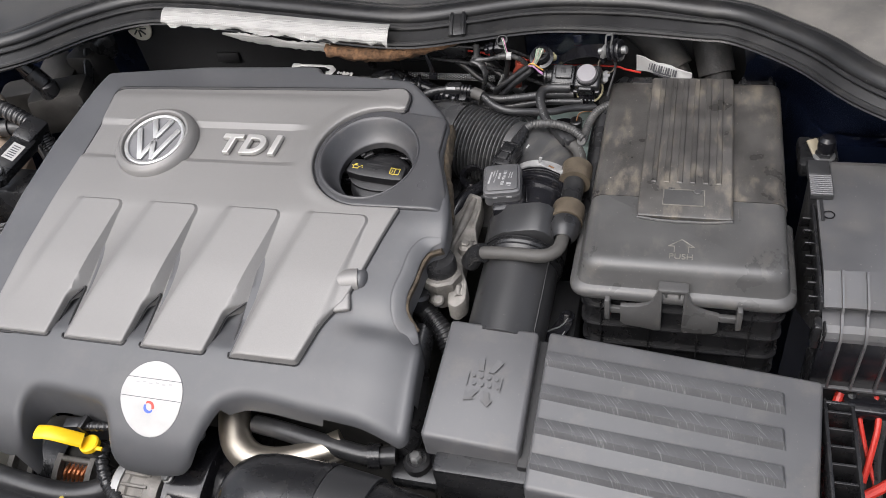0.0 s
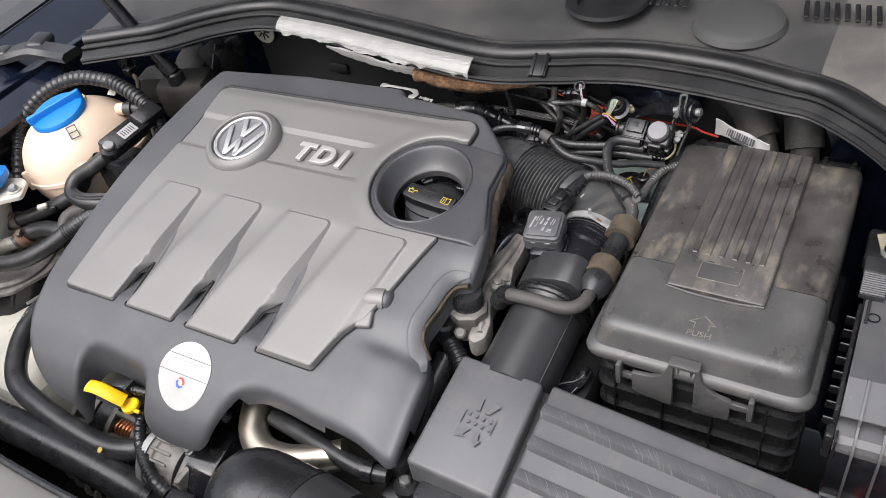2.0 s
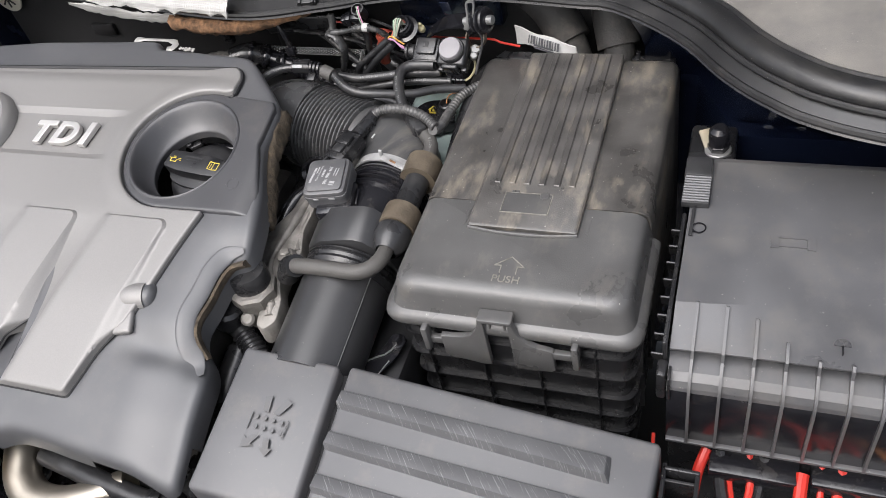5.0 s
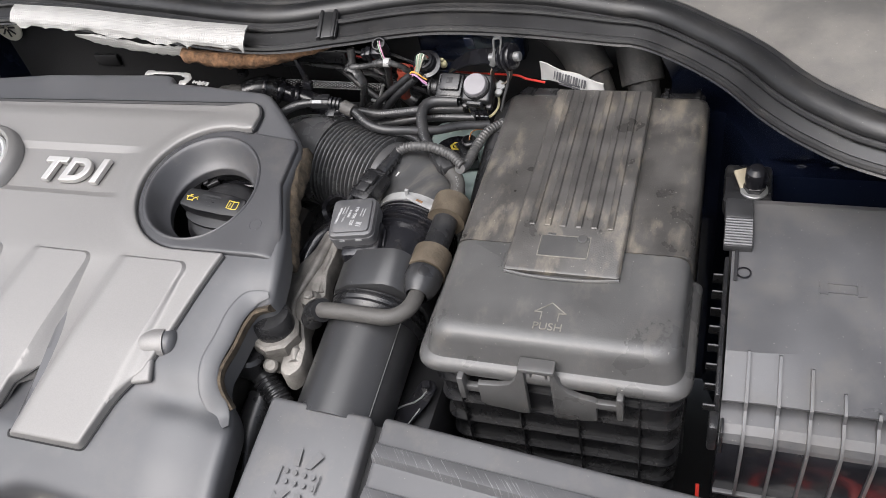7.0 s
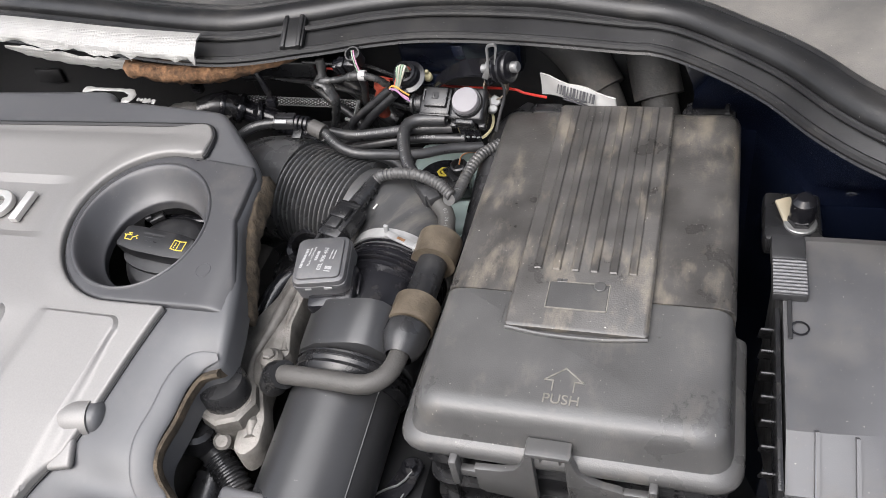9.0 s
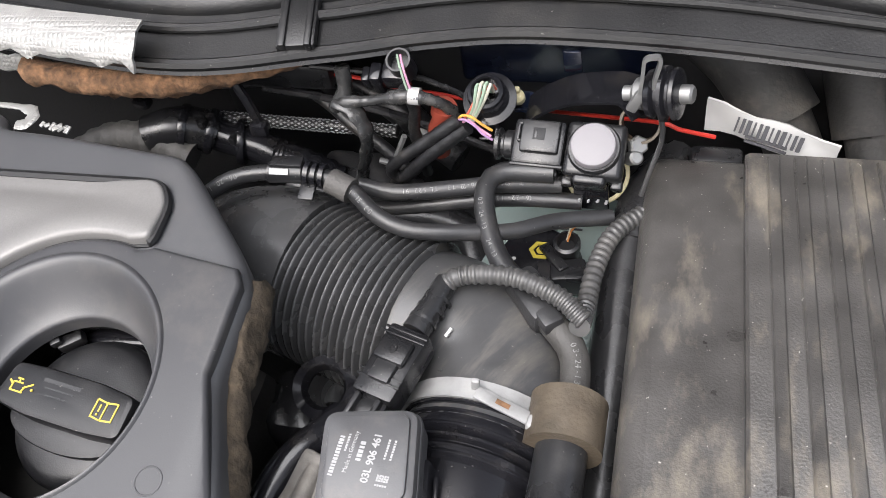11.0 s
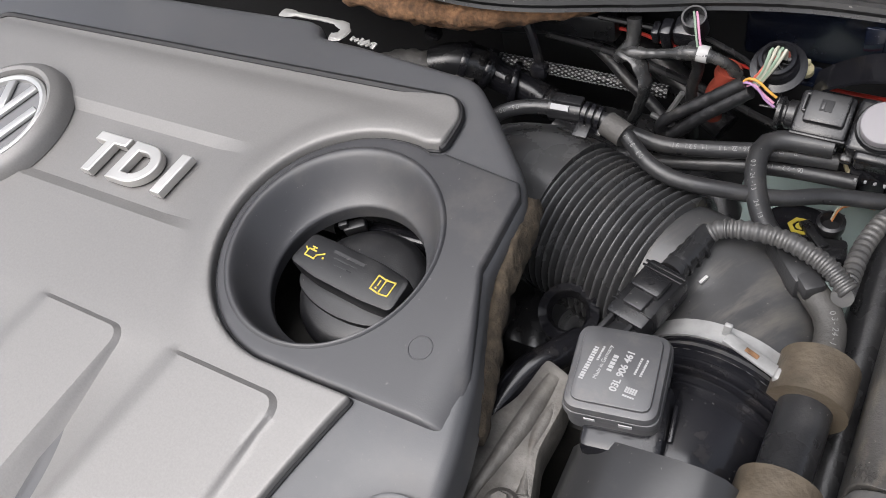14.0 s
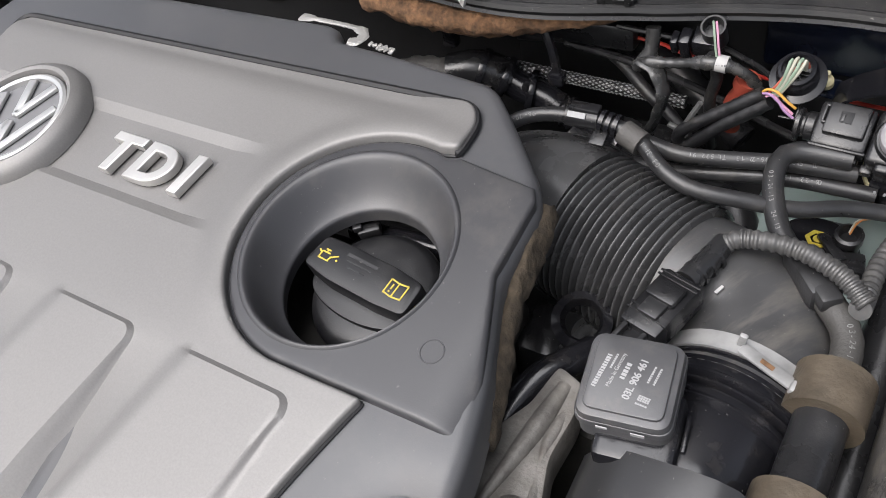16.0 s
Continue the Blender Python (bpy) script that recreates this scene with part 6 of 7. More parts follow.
    # round connector with open wires
    k = thing("round_connector", (-.123, .778, .93), "round black wiring connector with loose coloured wires", "wiring plug")
    km = pose(-.1232, .7745, .9360, 34, 0, 0)
    part("shell", lathe([(.0128, -.0070), (.0134, -.0055), (.0134, -.0040), (.0100, -.0030), (.0096, .0040), (.0086, .0052), (.0086, .0078), (.0070, .0086), (.0064, .0078), (.0062, .0010), (0, .0010)], km, 40), M_BLACK2, k)
    for q in range(6):
        part("cell_wall", cbox(.0052, .0008, .0040, km @ pose(0, 0, .004, 0, 0, 60 * q) @ pose(.0032, 0, 0), .0002), M_BLACK, k)
    part("tongue", join(cbox(.0012, .0100, .0012, km @ pose(.004, -.0130, -.010), .0003), cbox(.0090, .0012, .0012, km @ pose(0, -.0180, -.012), .0003)), M_BLACK, k)
    for n, (mt, pts) in enumerate(((M_WIREG, [(-.1240, .7690, .9420), (-.1252, .7650, .9500), (-.1259, .7620, .9467), (-.1274, .7620, .9392), (-.1314, .7630, .9300)]), (M_WIREW, [(-.1222, .7690, .9430), (-.1228, .7650, .9515), (-.1241, .7620, .9470), (-.1264, .7620, .9385), (-.1308, .7630, .9290)]),
                                   (M_WIREG, [(-.1200, .7690, .9430), (-.1208, .7650, .9512), (-.1221, .7618, .9467), (-.1253, .7618, .9381), (-.1303, .7630, .9285)]), (M_WIREW, [(-.1190, .7690, .9430), (-.1188, .7650, .9505), (-.1206, .7620, .9461), (-.1248, .7620, .9376), (-.1298, .7630, .9280)]),
                                   (M_WIRER, [(-.1178, .7700, .9440), (-.1190, .7660, .9490), (-.1259, .7632, .9432), (-.1298, .7630, .9361), (-.1340, .7640, .9290)]), (M_WIREY, [(-.1372, .7640, .9290), (-.1334, .7620, .9336), (-.1287, .7610, .9336), (-.1237, .7600, .9302), (-.1190, .7600, .9268)]),
                                   (M_WIREV, [(-.1394, .7640, .9280), (-.1334, .7620, .9312), (-.1279, .7610, .9287), (-.1242, .7600, .9246), (-.1195, .7600, .9210)]), (M_WIREP, [(-.1354, .7640, .9270), (-.1308, .7620, .9308), (-.1261, .7610, .9272), (-.1200, .7600, .9232)]))):
        part("wire", tube(pts, .00085 if n < 4 else .0007, 8, .002), mt, k)
    k2 = thing("small_connector", (-.168, .78, .94), "small black plug with two thin wires", "wiring plug")
    part("shell", join(cbox(.014, .012, .012, pose(-.1690, .7790, .9440, 25), .002), cbox(.006, .010, .016, pose(-.1800, .7800, .9400, 25), .0015), cbox(.004, .008, .010, pose(-.1860, .7800, .9400, 25), .001)), M_BLACK2, k2)
    part("collar", lathe([(.0062, -.010), (.0062, .004), (.0052, .004), (.0048, -.002), (0, -.002)], pose(-.1655, .7755, .9530, 30), 20), M_BLACK, k2, "round plug collar")
    for dx, mt in ((0, M_WIREG), (.0016, M_WIREP)):
        part("wire", tube([(-.166 + dx, .7750, .958), (-.1635 + dx, .7690, .957), (-.1615 + dx, .7660, .950), (-.1600 + dx, .7650, .944)], .0006, 6, .003), mt, k2)
    # red cables and the rusty red sleeve
    solid("red_cable", tube([(-.245, .806, .922), (-.2058, .8000, .9251), (-.1923, .8000, .9215), (-.1759, .8000, .9180), (-.1581, .8000, .9161), (-.1449, .8000, .9136), (-.10, .800, .908), (-.0438, .7850, .9165), (-.0336, .7830, .9145), (-.0150, .7860, .9080)], .0011, 8), M_RED, "red battery cable along the bulkhead", "cable")
    solid("black_cable", tube([(-.225, .796, .934), (-.1684, .7900, .9343), (-.1571, .7900, .9313), (-.1460, .7900, .9268), (-.1380, .7900, .9215)], .0016, 8), M_RUBBER, "thin black cable along the bulkhead", "cable")
    solid("black_cable", tube([(-.260, .80, .915), (-.22, .797, .912), (-.185, .795, .905), (-.15, .792, .895), (-.12, .785, .89)], .0024, 8), M_RUBBER, "black cable along the bulkhead", "cable")
    rs = thing("red_sleeve", (-.149, .775, .915), "dull red rubber sleeve among the wiring", "sleeve")
    part("sleeve", tube([(-.1458, .7725, .9290), (-.1495, .7755, .9173), (-.1525, .7785, .9050), (-.1540, .7800, .8930)], lambda u: .0056 - .0010 * math.sin(u * 9), 16, .002), M_DULLRED, rs)
    part("cuff", tube([(-.1452, .7722, .9305), (-.1470, .7732, .9255)], .0064, 18, .0015), M_DULLRED, rs, "thick red cuff")
    im = thing("bulkhead_bracket", (-.10, .81, .915), "dark blue steel bracket plate on the bulkhead", "bracket")
    part("plate", rbox(-.155, -.045, .838, .857, .895, .952, .004), M_BLUE, im)
    part("folded_edge", tube([(-.156, .837, .951), (-.10, .836, .9525), (-.044, .837, .951)], .0022, 8), M_BLUE, im)
    part("foot", prism(round_poly([(-.1240, .7880), (-.1020, .7860), (-.0990, .7920), (-.1060, .8020), (-.1240, .8020)], .003), .0020, pose(0, 0, .9170, 0, 0, 0), .0006), M_BLUE, im, "blue bracket foot")
    part("flap", cbox(.0090, .0016, .0180, pose(-.0850, .7960, .9420, 20), .0006), M_BLUE, im, "dark blue steel flap")
    solid("yellow_clip", join(disc_at(.0036, .0060, pose(-.1117, .7900, .9230, 34), .0016, 14), cbox(.0030, .0030, .0040, pose(-.1117, .7880, .9300, 34), .001)), M_CREAM, "small pale yellow clip", "clip")
    # dark clutter that fills the gap
    solid("coolant_pipe", tube([(-.25, .78, .86), (-.2, .77, .85), (-.14, .76, .85), (-.13, .70, .82)], .010, 12), M_RUBBER, "black coolant pipe behind the engine", "pipe")
    solid("coolant_pipe", tube([(-.29, .84, .90), (-.22, .83, .90), (-.15, .80, .87)], .009, 12), M_RUBBER, "black coolant pipe against the bulkhead", "pipe")
    solid("rear_bracket", join(cbox(.05, .03, .06, pose(-.215, .80, .83), .006), cbox(.04, .04, .05, pose(-.15, .78, .82), .006)), M_RUBBER, "black bracket behind the engine", "bracket")
    solid("cable_tie", join(tube([(-.268, .778, .965), (-.262, .774, .948), (-.255, .772, .930), (-.252, .772, .912)], .0028, 8), cbox(.010, .008, .008, pose(-.252, .771, .910), .002)), M_BLACK2, "black cable tie round the insulation", "cable tie")
    solid("cable_tie", join(tube([(-.345, .790, .950), (-.340, .787, .930), (-.334, .785, .915)], .0028, 8), cbox(.010, .008, .008, pose(-.332, .785, .913), .002)), M_BLACK2, "black cable tie round the insulation", "cable tie")
    solid("module_rail", join(rbox(-.335, -.215, .795, .815, .918, .934, .003), *[rbox(-.33 + .006 * i, -.327 + .006 * i, .792, .796, .920, .932, .0005, 1) for i in range(8)]), M_BLACK, "black ribbed cable rail under the seal", "cable rail")


rear_hoses()


def heat_shield():
    # silver woven foil folded over the seal
    f = thing("foil_strip", (-.45, .78, .97), "torn silver woven heat foil over the seal", "heat shield")
    rng = random.Random(2)
    line = spline([(-.606, .792, .9735), (-.52, .783, .9735), (-.45, .771, .9735), (-.37, .757, .9735), (-.290, .747, .9730)], .006)
    bm = bmesh.new()
    rows = []
    for i, q in enumerate(line):
        u = i / (len(line) - 1)
        w = .020 + .006 * math.sin(u * 3)
        j = rng.uniform(-.0012, .0012)
        r = [(0.016 + .002 * u, .008), (.010, .0068), (.004, .0030 + j), (-.001, -.001), (-.002, -.004 + j), (-.003 + j * 2, -.007 + j)]
        rows.append([bm.verts.new((q.x, q.y + a, q.z + b)) for a, b in r])
    for a, b in zip(rows, rows[1:]):
        for k in range(len(a) - 1):
            bm.faces.new((a[k], b[k], b[k + 1], a[k + 1]))
    bmesh.ops.recalc_face_normals(bm, faces=bm.faces)
    bmesh.ops.solidify(bm, geom=bm.faces[:], thickness=.0015)
    part("foil", bm, M_FOIL, f)
    p = spline([(-.52, .784, .958), (-.46, .775, .954), (-.42, .770, .951), (-.37, .766, .950)], .005)
    jj = [rng.uniform(.7, 1.2) for _ in p]
    part("frayed_foil", sweep(p, lambda i: [(a * .5, b * 1.2) for a, b in circ(.0048 * jj[i] * min(1, .25 + i / 8), 8)]), M_FOIL, f, "crumpled torn foil edge")
    p = spline([(-.375, .765, .948), (-.335, .763, .944), (-.29, .765, .944), (-.25, .770, .950), (-.205, .778, .958)], .005)
    jj = [rng.uniform(.8, 1.2) for _ in p]
    n = len(p)
    ins = thing("insulation", (-.29, .77, .945), "crumbling brown insulation under the foil", "insulation")
    for a0, a1, rad in ((0, n, .0082), (max(0, n // 8), n * 2 // 3, .0066)):
        q = [v + Vector((0, .004 * (rad < .007), -.006 * (rad < .007))) for v in p[a0:a1]]
        bm = sweep(q, lambda i: [(u * .9, v * .9) for u, v in circ(rad * (1 + .10 * math.sin(i * 1.9)) * min(1, .4 + (len(q) - i) / 12), 12)])
        for v in bm.verts:
            v.co += Vector((rng.uniform(-.0012, .0012), rng.uniform(-.0014, .0014), rng.uniform(-.0014, .0014)))
        part("fibre_wad", bm, M_FOAM, ins, "frayed brown fibre wad", 180)
    # bright bracket behind the cover
    fb = thing("foil_bracket", (-.37, .73, .935), "crumpled bright heat shield behind the engine cover", "heat shield")
    rg = random.Random(12)
    p = spline([(-.4146, .7450, .9390), (-.404, .7450, .9392), (-.390, .7452, .9388), (-.376, .7446, .9388), (-.3655, .7425, .9388), (-.3610, .7375, .9386), (-.3612, .7320, .9384), (-.3670, .7305, .9384)], .002)
    wd = [(.0042 if i < 5 else .0021 if i < 20 else .0036) * rg.uniform(.85, 1.15) for i in range(len(p))]
    part("foil_sheet", sweep(p, lambda i: [(a * wd[i], b * .0011) for a, b in circ(1, 10)]), M_FOIL, fb, "folded foil edge round a notch", 40)
    for k in range(6):
        part("foil_scrap", cbox(rg.uniform(.003, .006), rg.uniform(.002, .0035), .0012, pose(-.352 + .0034 * k, .7325 - .0006 * k, .9380, rg.uniform(-25, 25), rg.uniform(-25, 25), rg.uniform(0, 90)), .0004), M_FOIL, fb, "torn foil scrap")
    w = thing("washer", (-.705, .865, .919), "round bright lining washer on black felt", "washer")
    part("disc", lathe([(0, 0), (.0195, 0), (.0195, .002), (.017, .003), (.004, .002), (0, .002)], pose(-.705, .865, .919, 90), 32), M_WHITEP, w)
    for k in range(8):
        part("slot", cbox(.002, .010, .001, pose(-.705, .8615, .919, 90) @ pose(0, 0, 0, 0, 0, 45 * k) @ pose(0, .008, 0), 0), M_DARK, w)


heat_shield()


def right_rear():
    t = thing("paper_tag", (.01, .79, .90), "crumpled white paper tag with bar code behind the battery", "paper tag")
    rng = random.Random(5)
    bm = bmesh.new()
    cols = []
    for i in range(9):
        u = i / 8
        x, y = -.020 + .060 * u, .795 - .016 * u
        hgt = .020 - .009 * u + .0010 * math.sin(i * 1.7)
        cols.append([bm.verts.new((x, y + .002 * math.sin(i * .9 + k), .9055 - .004 * u + hgt * k / 3 + .0008 * math.sin(k * 2 + i))) for k in range(4)])
    for a, b in zip(cols, cols[1:]):
        for k in range(3):
            bm.faces.new((a[k], b[k], b[k + 1], a[k + 1]))
    bmesh.ops.recalc_face_normals(bm, faces=bm.faces)
    bmesh.ops.solidify(bm, geom=bm.faces[:], thickness=.0012)
    part("paper", bm, M_PAPER, t)
    for k in range(12):
        part("code_bar", cbox(.0008 + .0006 * (k % 3), .0006, .008, pose(-.006 + .0026 * k, .7875 - .0007 * k, .9155 - .0004 * k, -8, 10), 0), M_PRINT, t)
    part("print", join(*[cbox(.020, .0006, .0014, pose(.008, .7835, .9085 - .0028 * k, -8, 8, -14), 0) for k in range(2)]), M_PRINT, t)
    # two lagged refrigerant pipes
    for pts, lab in (([(-.03, .87, .925), (.0, .855, .905), (.022, .835, .880), (.035, .81, .86)], "grey lagged refrigerant pipe"), ([(.055, .875, .92), (.060, .855, .90), (.068, .835, .875), (.075, .81, .855)], "grey lagged refrigerant pipe with worn clamp")):
        a = thing("lagged_pipe", pts[0], lab, "pipe", "refrigerant pipes")
        part("lagging", tube(pts[:3], .0205, 22), M_LAG, a)
        part("pipe", tube(pts[1:], .0150, 18), M_LAG, a)
    # bolt with cap and yellow tab by the fuse box
    s = thing("earth_stud", (.169, .69, .88), "black cap nut with a pale yellow tab", "nut")
    part("nut", join(disc_at(.0085, .006, pose(.171, .688, .880), .001, 6), lathe([(.0078, .006), (.0078, .009), (.0082, .012), (.0078, .019), (.005, .0225), (0, .0235)], pose(.171, .688, .880), 24)), M_BLACK2, s)
    part("washer", disc_at(.0105, .002, pose(.171, .687, .879), .0006, 24), M_STEEL, s, "bright washer")
    part("tab", cbox(.011, .018, .003, pose(.1625, .696, .883, 25, 0, 25), .0014), M_BUFF, s, "pale yellow plastic tab")
    part("bracket", rbox(.148, .185, .672, .72, .862, .879, .004), M_BLACK, s)


right_rear()


def fuse_box():
    f = thing("fuse_box", (.3, .57, .70), "dusty black fuse box with ribbed front", "fuse box")
    # lid with a bevelled front facet, a step and a rounded shoulder
    xs = [.157, .180, .204, .240, .276, .340, .42]
    crease = [.5150, .5150, .5175, .5385, .560, .597, .644]
    prof = [(.4835, .8848), (.4838, .8828), (.4915, .8760), (.4830, .8750), (.4740, .8730), (.4690, .8690), (.4668, .8640), (.4662, .8600)]
    bm = bmesh.new()
    rings = []
    for x, yc in zip(xs, crease):
        dz = .0015 if x == xs[0] else 0
        rings.append([bm.verts.new((x, y, z - dz)) for y, z in [(.664, .70), (.664, .889), (.661, .8935), (.655, .8955), (yc, .8955)] + prof])
    for a, b in zip(rings, rings[1:]):
        for i in range(len(a) - 1):
            bm.faces.new((a[i], b[i], b[i + 1], a[i + 1]))
    bm.faces.new(rings[0])
    part("lid", bm, M_FUSE, f, "dusty black lid with a bevelled front", 15)
    for i in range(10):
        x = .1705 + i * .0190
        y0 = (.5165, .5155, .5100, .4975, .4885)[i] if i < 5 else .4885
        yc = float(np.interp(x, xs, crease))
        z0 = .8955 - .0107 * max(0, yc - y0) / (yc - .4835)
        pr = [(y0, z0 - .0005), (y0 - .003, z0 + .0022), (.4845, .8880), (.4815, .8860), (.4795, .8800), (.4735, .8762), (.4672, .8712), (.4635, .8650), (.4628, .8560), (.4632, .799)]
        bk = [(y + .004, z - .004) for y, z in pr]
        part("rib", prism(pr + bk[::-1], .0020, Matrix(((0, 0, 1, x), (1, 0, 0, 0), (0, 1, 0, 0), (0, 0, 0, 1)))), M_FUSE, f, "upright rib")
    # front wall takes a blacker plastic, its shade put into the colour
    part("front_wall", rbox(.157, .42, .4662, .472, .800, .8602, .0005), M_BLACK2, f, "glossy front wall coloured blacker for its shade")
    part("front", rbox(.158, .42, .470, .51, .70, .802, .004), M_BLACK, f, "black lower front")
    part("front_edge", rbox(.157, .42, .4630, .4700, .7975, .8005, .0008), M_FUSE, f)
    latch = part("latch", join(rbox(.1505, .1705, .604, .634, .894, .9000, .0012), rbox(.1500, .1700, .632, .653, .894, .9020, .0018)), M_HOSE, f, "grey-black ribbed slide latch")
    for i in range(11):
        part("grip", rbox(.1510, .1700, .6055 + i * .0028, .6068 + i * .0028, .8995, .9010, .0002, 1), M_GREYPL, latch)
    part("latch_groove", rbox(.1590, .1615, .575, .604, .8950, .8962, .0003, 1), M_DARK, f)
    part("lock_mark", lathe([(.0042, 0), (.0042, .0006), (.0052, .0006), (.0052, 0)], pose(.1655, .583, .8955), 20), M_BLACK2, f)
    sy = [rbox(.2165, .2405, .5715, .5725, .8955, .8966, 0), rbox(.2165, .2405, .5795, .5805, .8955, .8966, 0), rbox(.2140, .2195, .5700, .5820, .8955, .8964, 0), rbox(.2375, .2430, .5700, .5820, .8955, .8964, 0)]
    part("fuse_symbol", join(*sy), M_FUSE, f, "embossed fuse symbol")
    rail = part("side_rail", rbox(.1525, .1555, .480, .60, .868, .893, .001), M_BLACK, f, "latticed side rail")
    for i in range(8):
        part("strut", cbox(.008, .0018, .020, pose(.1495, .482 + i * .016, .875, 25), .0005, 1), M_BLACK, rail)
    part("hinge", join(rbox(.1500, .1565, .466, .480, .848, .876, .002), rbox(.1575, .1595, .4640, .476, .850, .875, .001)), M_BLACK, f)
    part("umbrella_mark", join(prism(arc(0, 0, .005, 0, 180, 10), .0005, pose(.260, .4985, .8882, 14)), rbox(.2596, .2604, .4925, .4985, .8860, .8890, 0)), M_BLACK2, f)


fuse_box()


def cables():
    solid("fuse_cable", tube([(.186, .470, .785), (.181, .455, .775), (.179, .435, .755), (.180, .41, .735), (.19, .385, .725)], .0040, 10), M_RED, "thick red cable from the fuse box", "cable", "fuse box cables")
    solid("fuse_cable", tube([(.178, .375, .748), (.20, .385, .755), (.225, .40, .765), (.245, .425, .775), (.250, .462, .785)], .0045, 10), M_RED, "thick red cable from the fuse box", "cable", "fuse box cables")
    solid("fuse_cable", tube([(.215, .470, .785), (.217, .45, .775), (.213, .43, .76), (.208, .41, .74)], .0028, 8), M_RED, "thin red cable from the fuse box", "cable", "fuse box cables")
    solid("fuse_cable", tube([(.275, .470, .785), (.272, .45, .770), (.262, .425, .755), (.25, .40, .73)], .0035, 8), M_RED, "red cable from the fuse box", "cable", "fuse box cables")
    solid("fuse_cable", tube([(.305, .475, .785), (.303, .45, .775), (.295, .42, .755), (.28, .39, .73)], .0022, 8), M_ORANGE, "orange cable from the fuse box", "cable", "fuse box cables")
    solid("fuse_cable", tube([(.195, .47, .785), (.197, .45, .77), (.205, .43, .75), (.21, .40, .72)], .0045, 8), M_RUBBER, "black cable from the fuse box", "cable", "fuse box cables")
    solid("fuse_cable", tube([(.288, .475, .785), (.286, .45, .772), (.278, .42, .75), (.27, .39, .73)], .0020, 8), M_RPRINT, "thin dark red cable from the fuse box", "cable", "fuse box cables")
    for pts, r, mt, lab in (([(.262, .470, .785), (.262, .45, .772), (.255, .425, .752), (.240, .40, .725)], .0024, M_RED, "thin red cable from the fuse box"), ([(.200, .472, .785), (.204, .45, .770), (.212, .43, .748), (.225, .405, .72)], .0020, M_RED, "thin red cable from the fuse box"),
                            ([(.225, .470, .785), (.222, .45, .768), (.220, .43, .746), (.224, .40, .715)], .0040, M_RUBBER, "black cable from the fuse box"), ([(.296, .472, .785), (.292, .45, .770), (.285, .43, .750), (.276, .40, .72)], .0022, M_GREYPL, "thin grey cable from the fuse box"),
                            ([(.316, .472, .785), (.314, .45, .770), (.306, .43, .750), (.300, .40, .72)], .0024, M_ORANGE, "orange cable from the fuse box")):
        solid("fuse_cable", tube(pts, r, 8), mt, lab, "cable", "fuse box cables")
    solid("fuse_socket", join(rbox(.188, .248, .452, .472, .774, .786, .002), rbox(.255, .32, .455, .475, .774, .786, .002)), M_BLACK2, "black cable sockets under the fuse box", "socket")
    solid("side_cable", tube([(.1475, .475, .785), (.148, .455, .765), (.146, .43, .74)], .0014, 8), M_RED, "thin red cable between battery and fuse box", "cable")
    bp = thing("bracket_plate", (-.075, .475, .815), "black worn steel bracket beside the battery tray", "bracket")
    part("plate", prism([(-.0904, .4645), (-.0671, .4600), (-.0560, .4850), (-.0530, .5030), (-.0650, .5050), (-.0755, .4791)], .0016, pose(0, 0, .8180)), M_BLACK2, bp)
    part("worn_edge", tube([(-.0904, .4645, .8200), (-.0755, .4791, .8205), (-.0646, .4860, .8205), (-.0590, .4960, .8210)], .0008, 6), M_STEEL, bp, "bright worn edge")
    part("worn_edge", tube([(-.0671, .4600, .8200), (-.0630, .4720, .8200), (-.0600, .4800, .8205)], .0006, 6), M_STEEL, bp, "bright worn edge")
    solid("bracket_bolt", join(disc_at(.0075, .0020, pose(-.0605, .4995, .8195), .0008, 24), disc_at(.0045, .0050, pose(-.0605, .4995, .8210), .001, 6)), M_BLACK2, "black bolt on the steel bracket", "bolt")
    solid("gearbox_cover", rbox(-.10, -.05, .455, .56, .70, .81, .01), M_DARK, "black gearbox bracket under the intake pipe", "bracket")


cables()


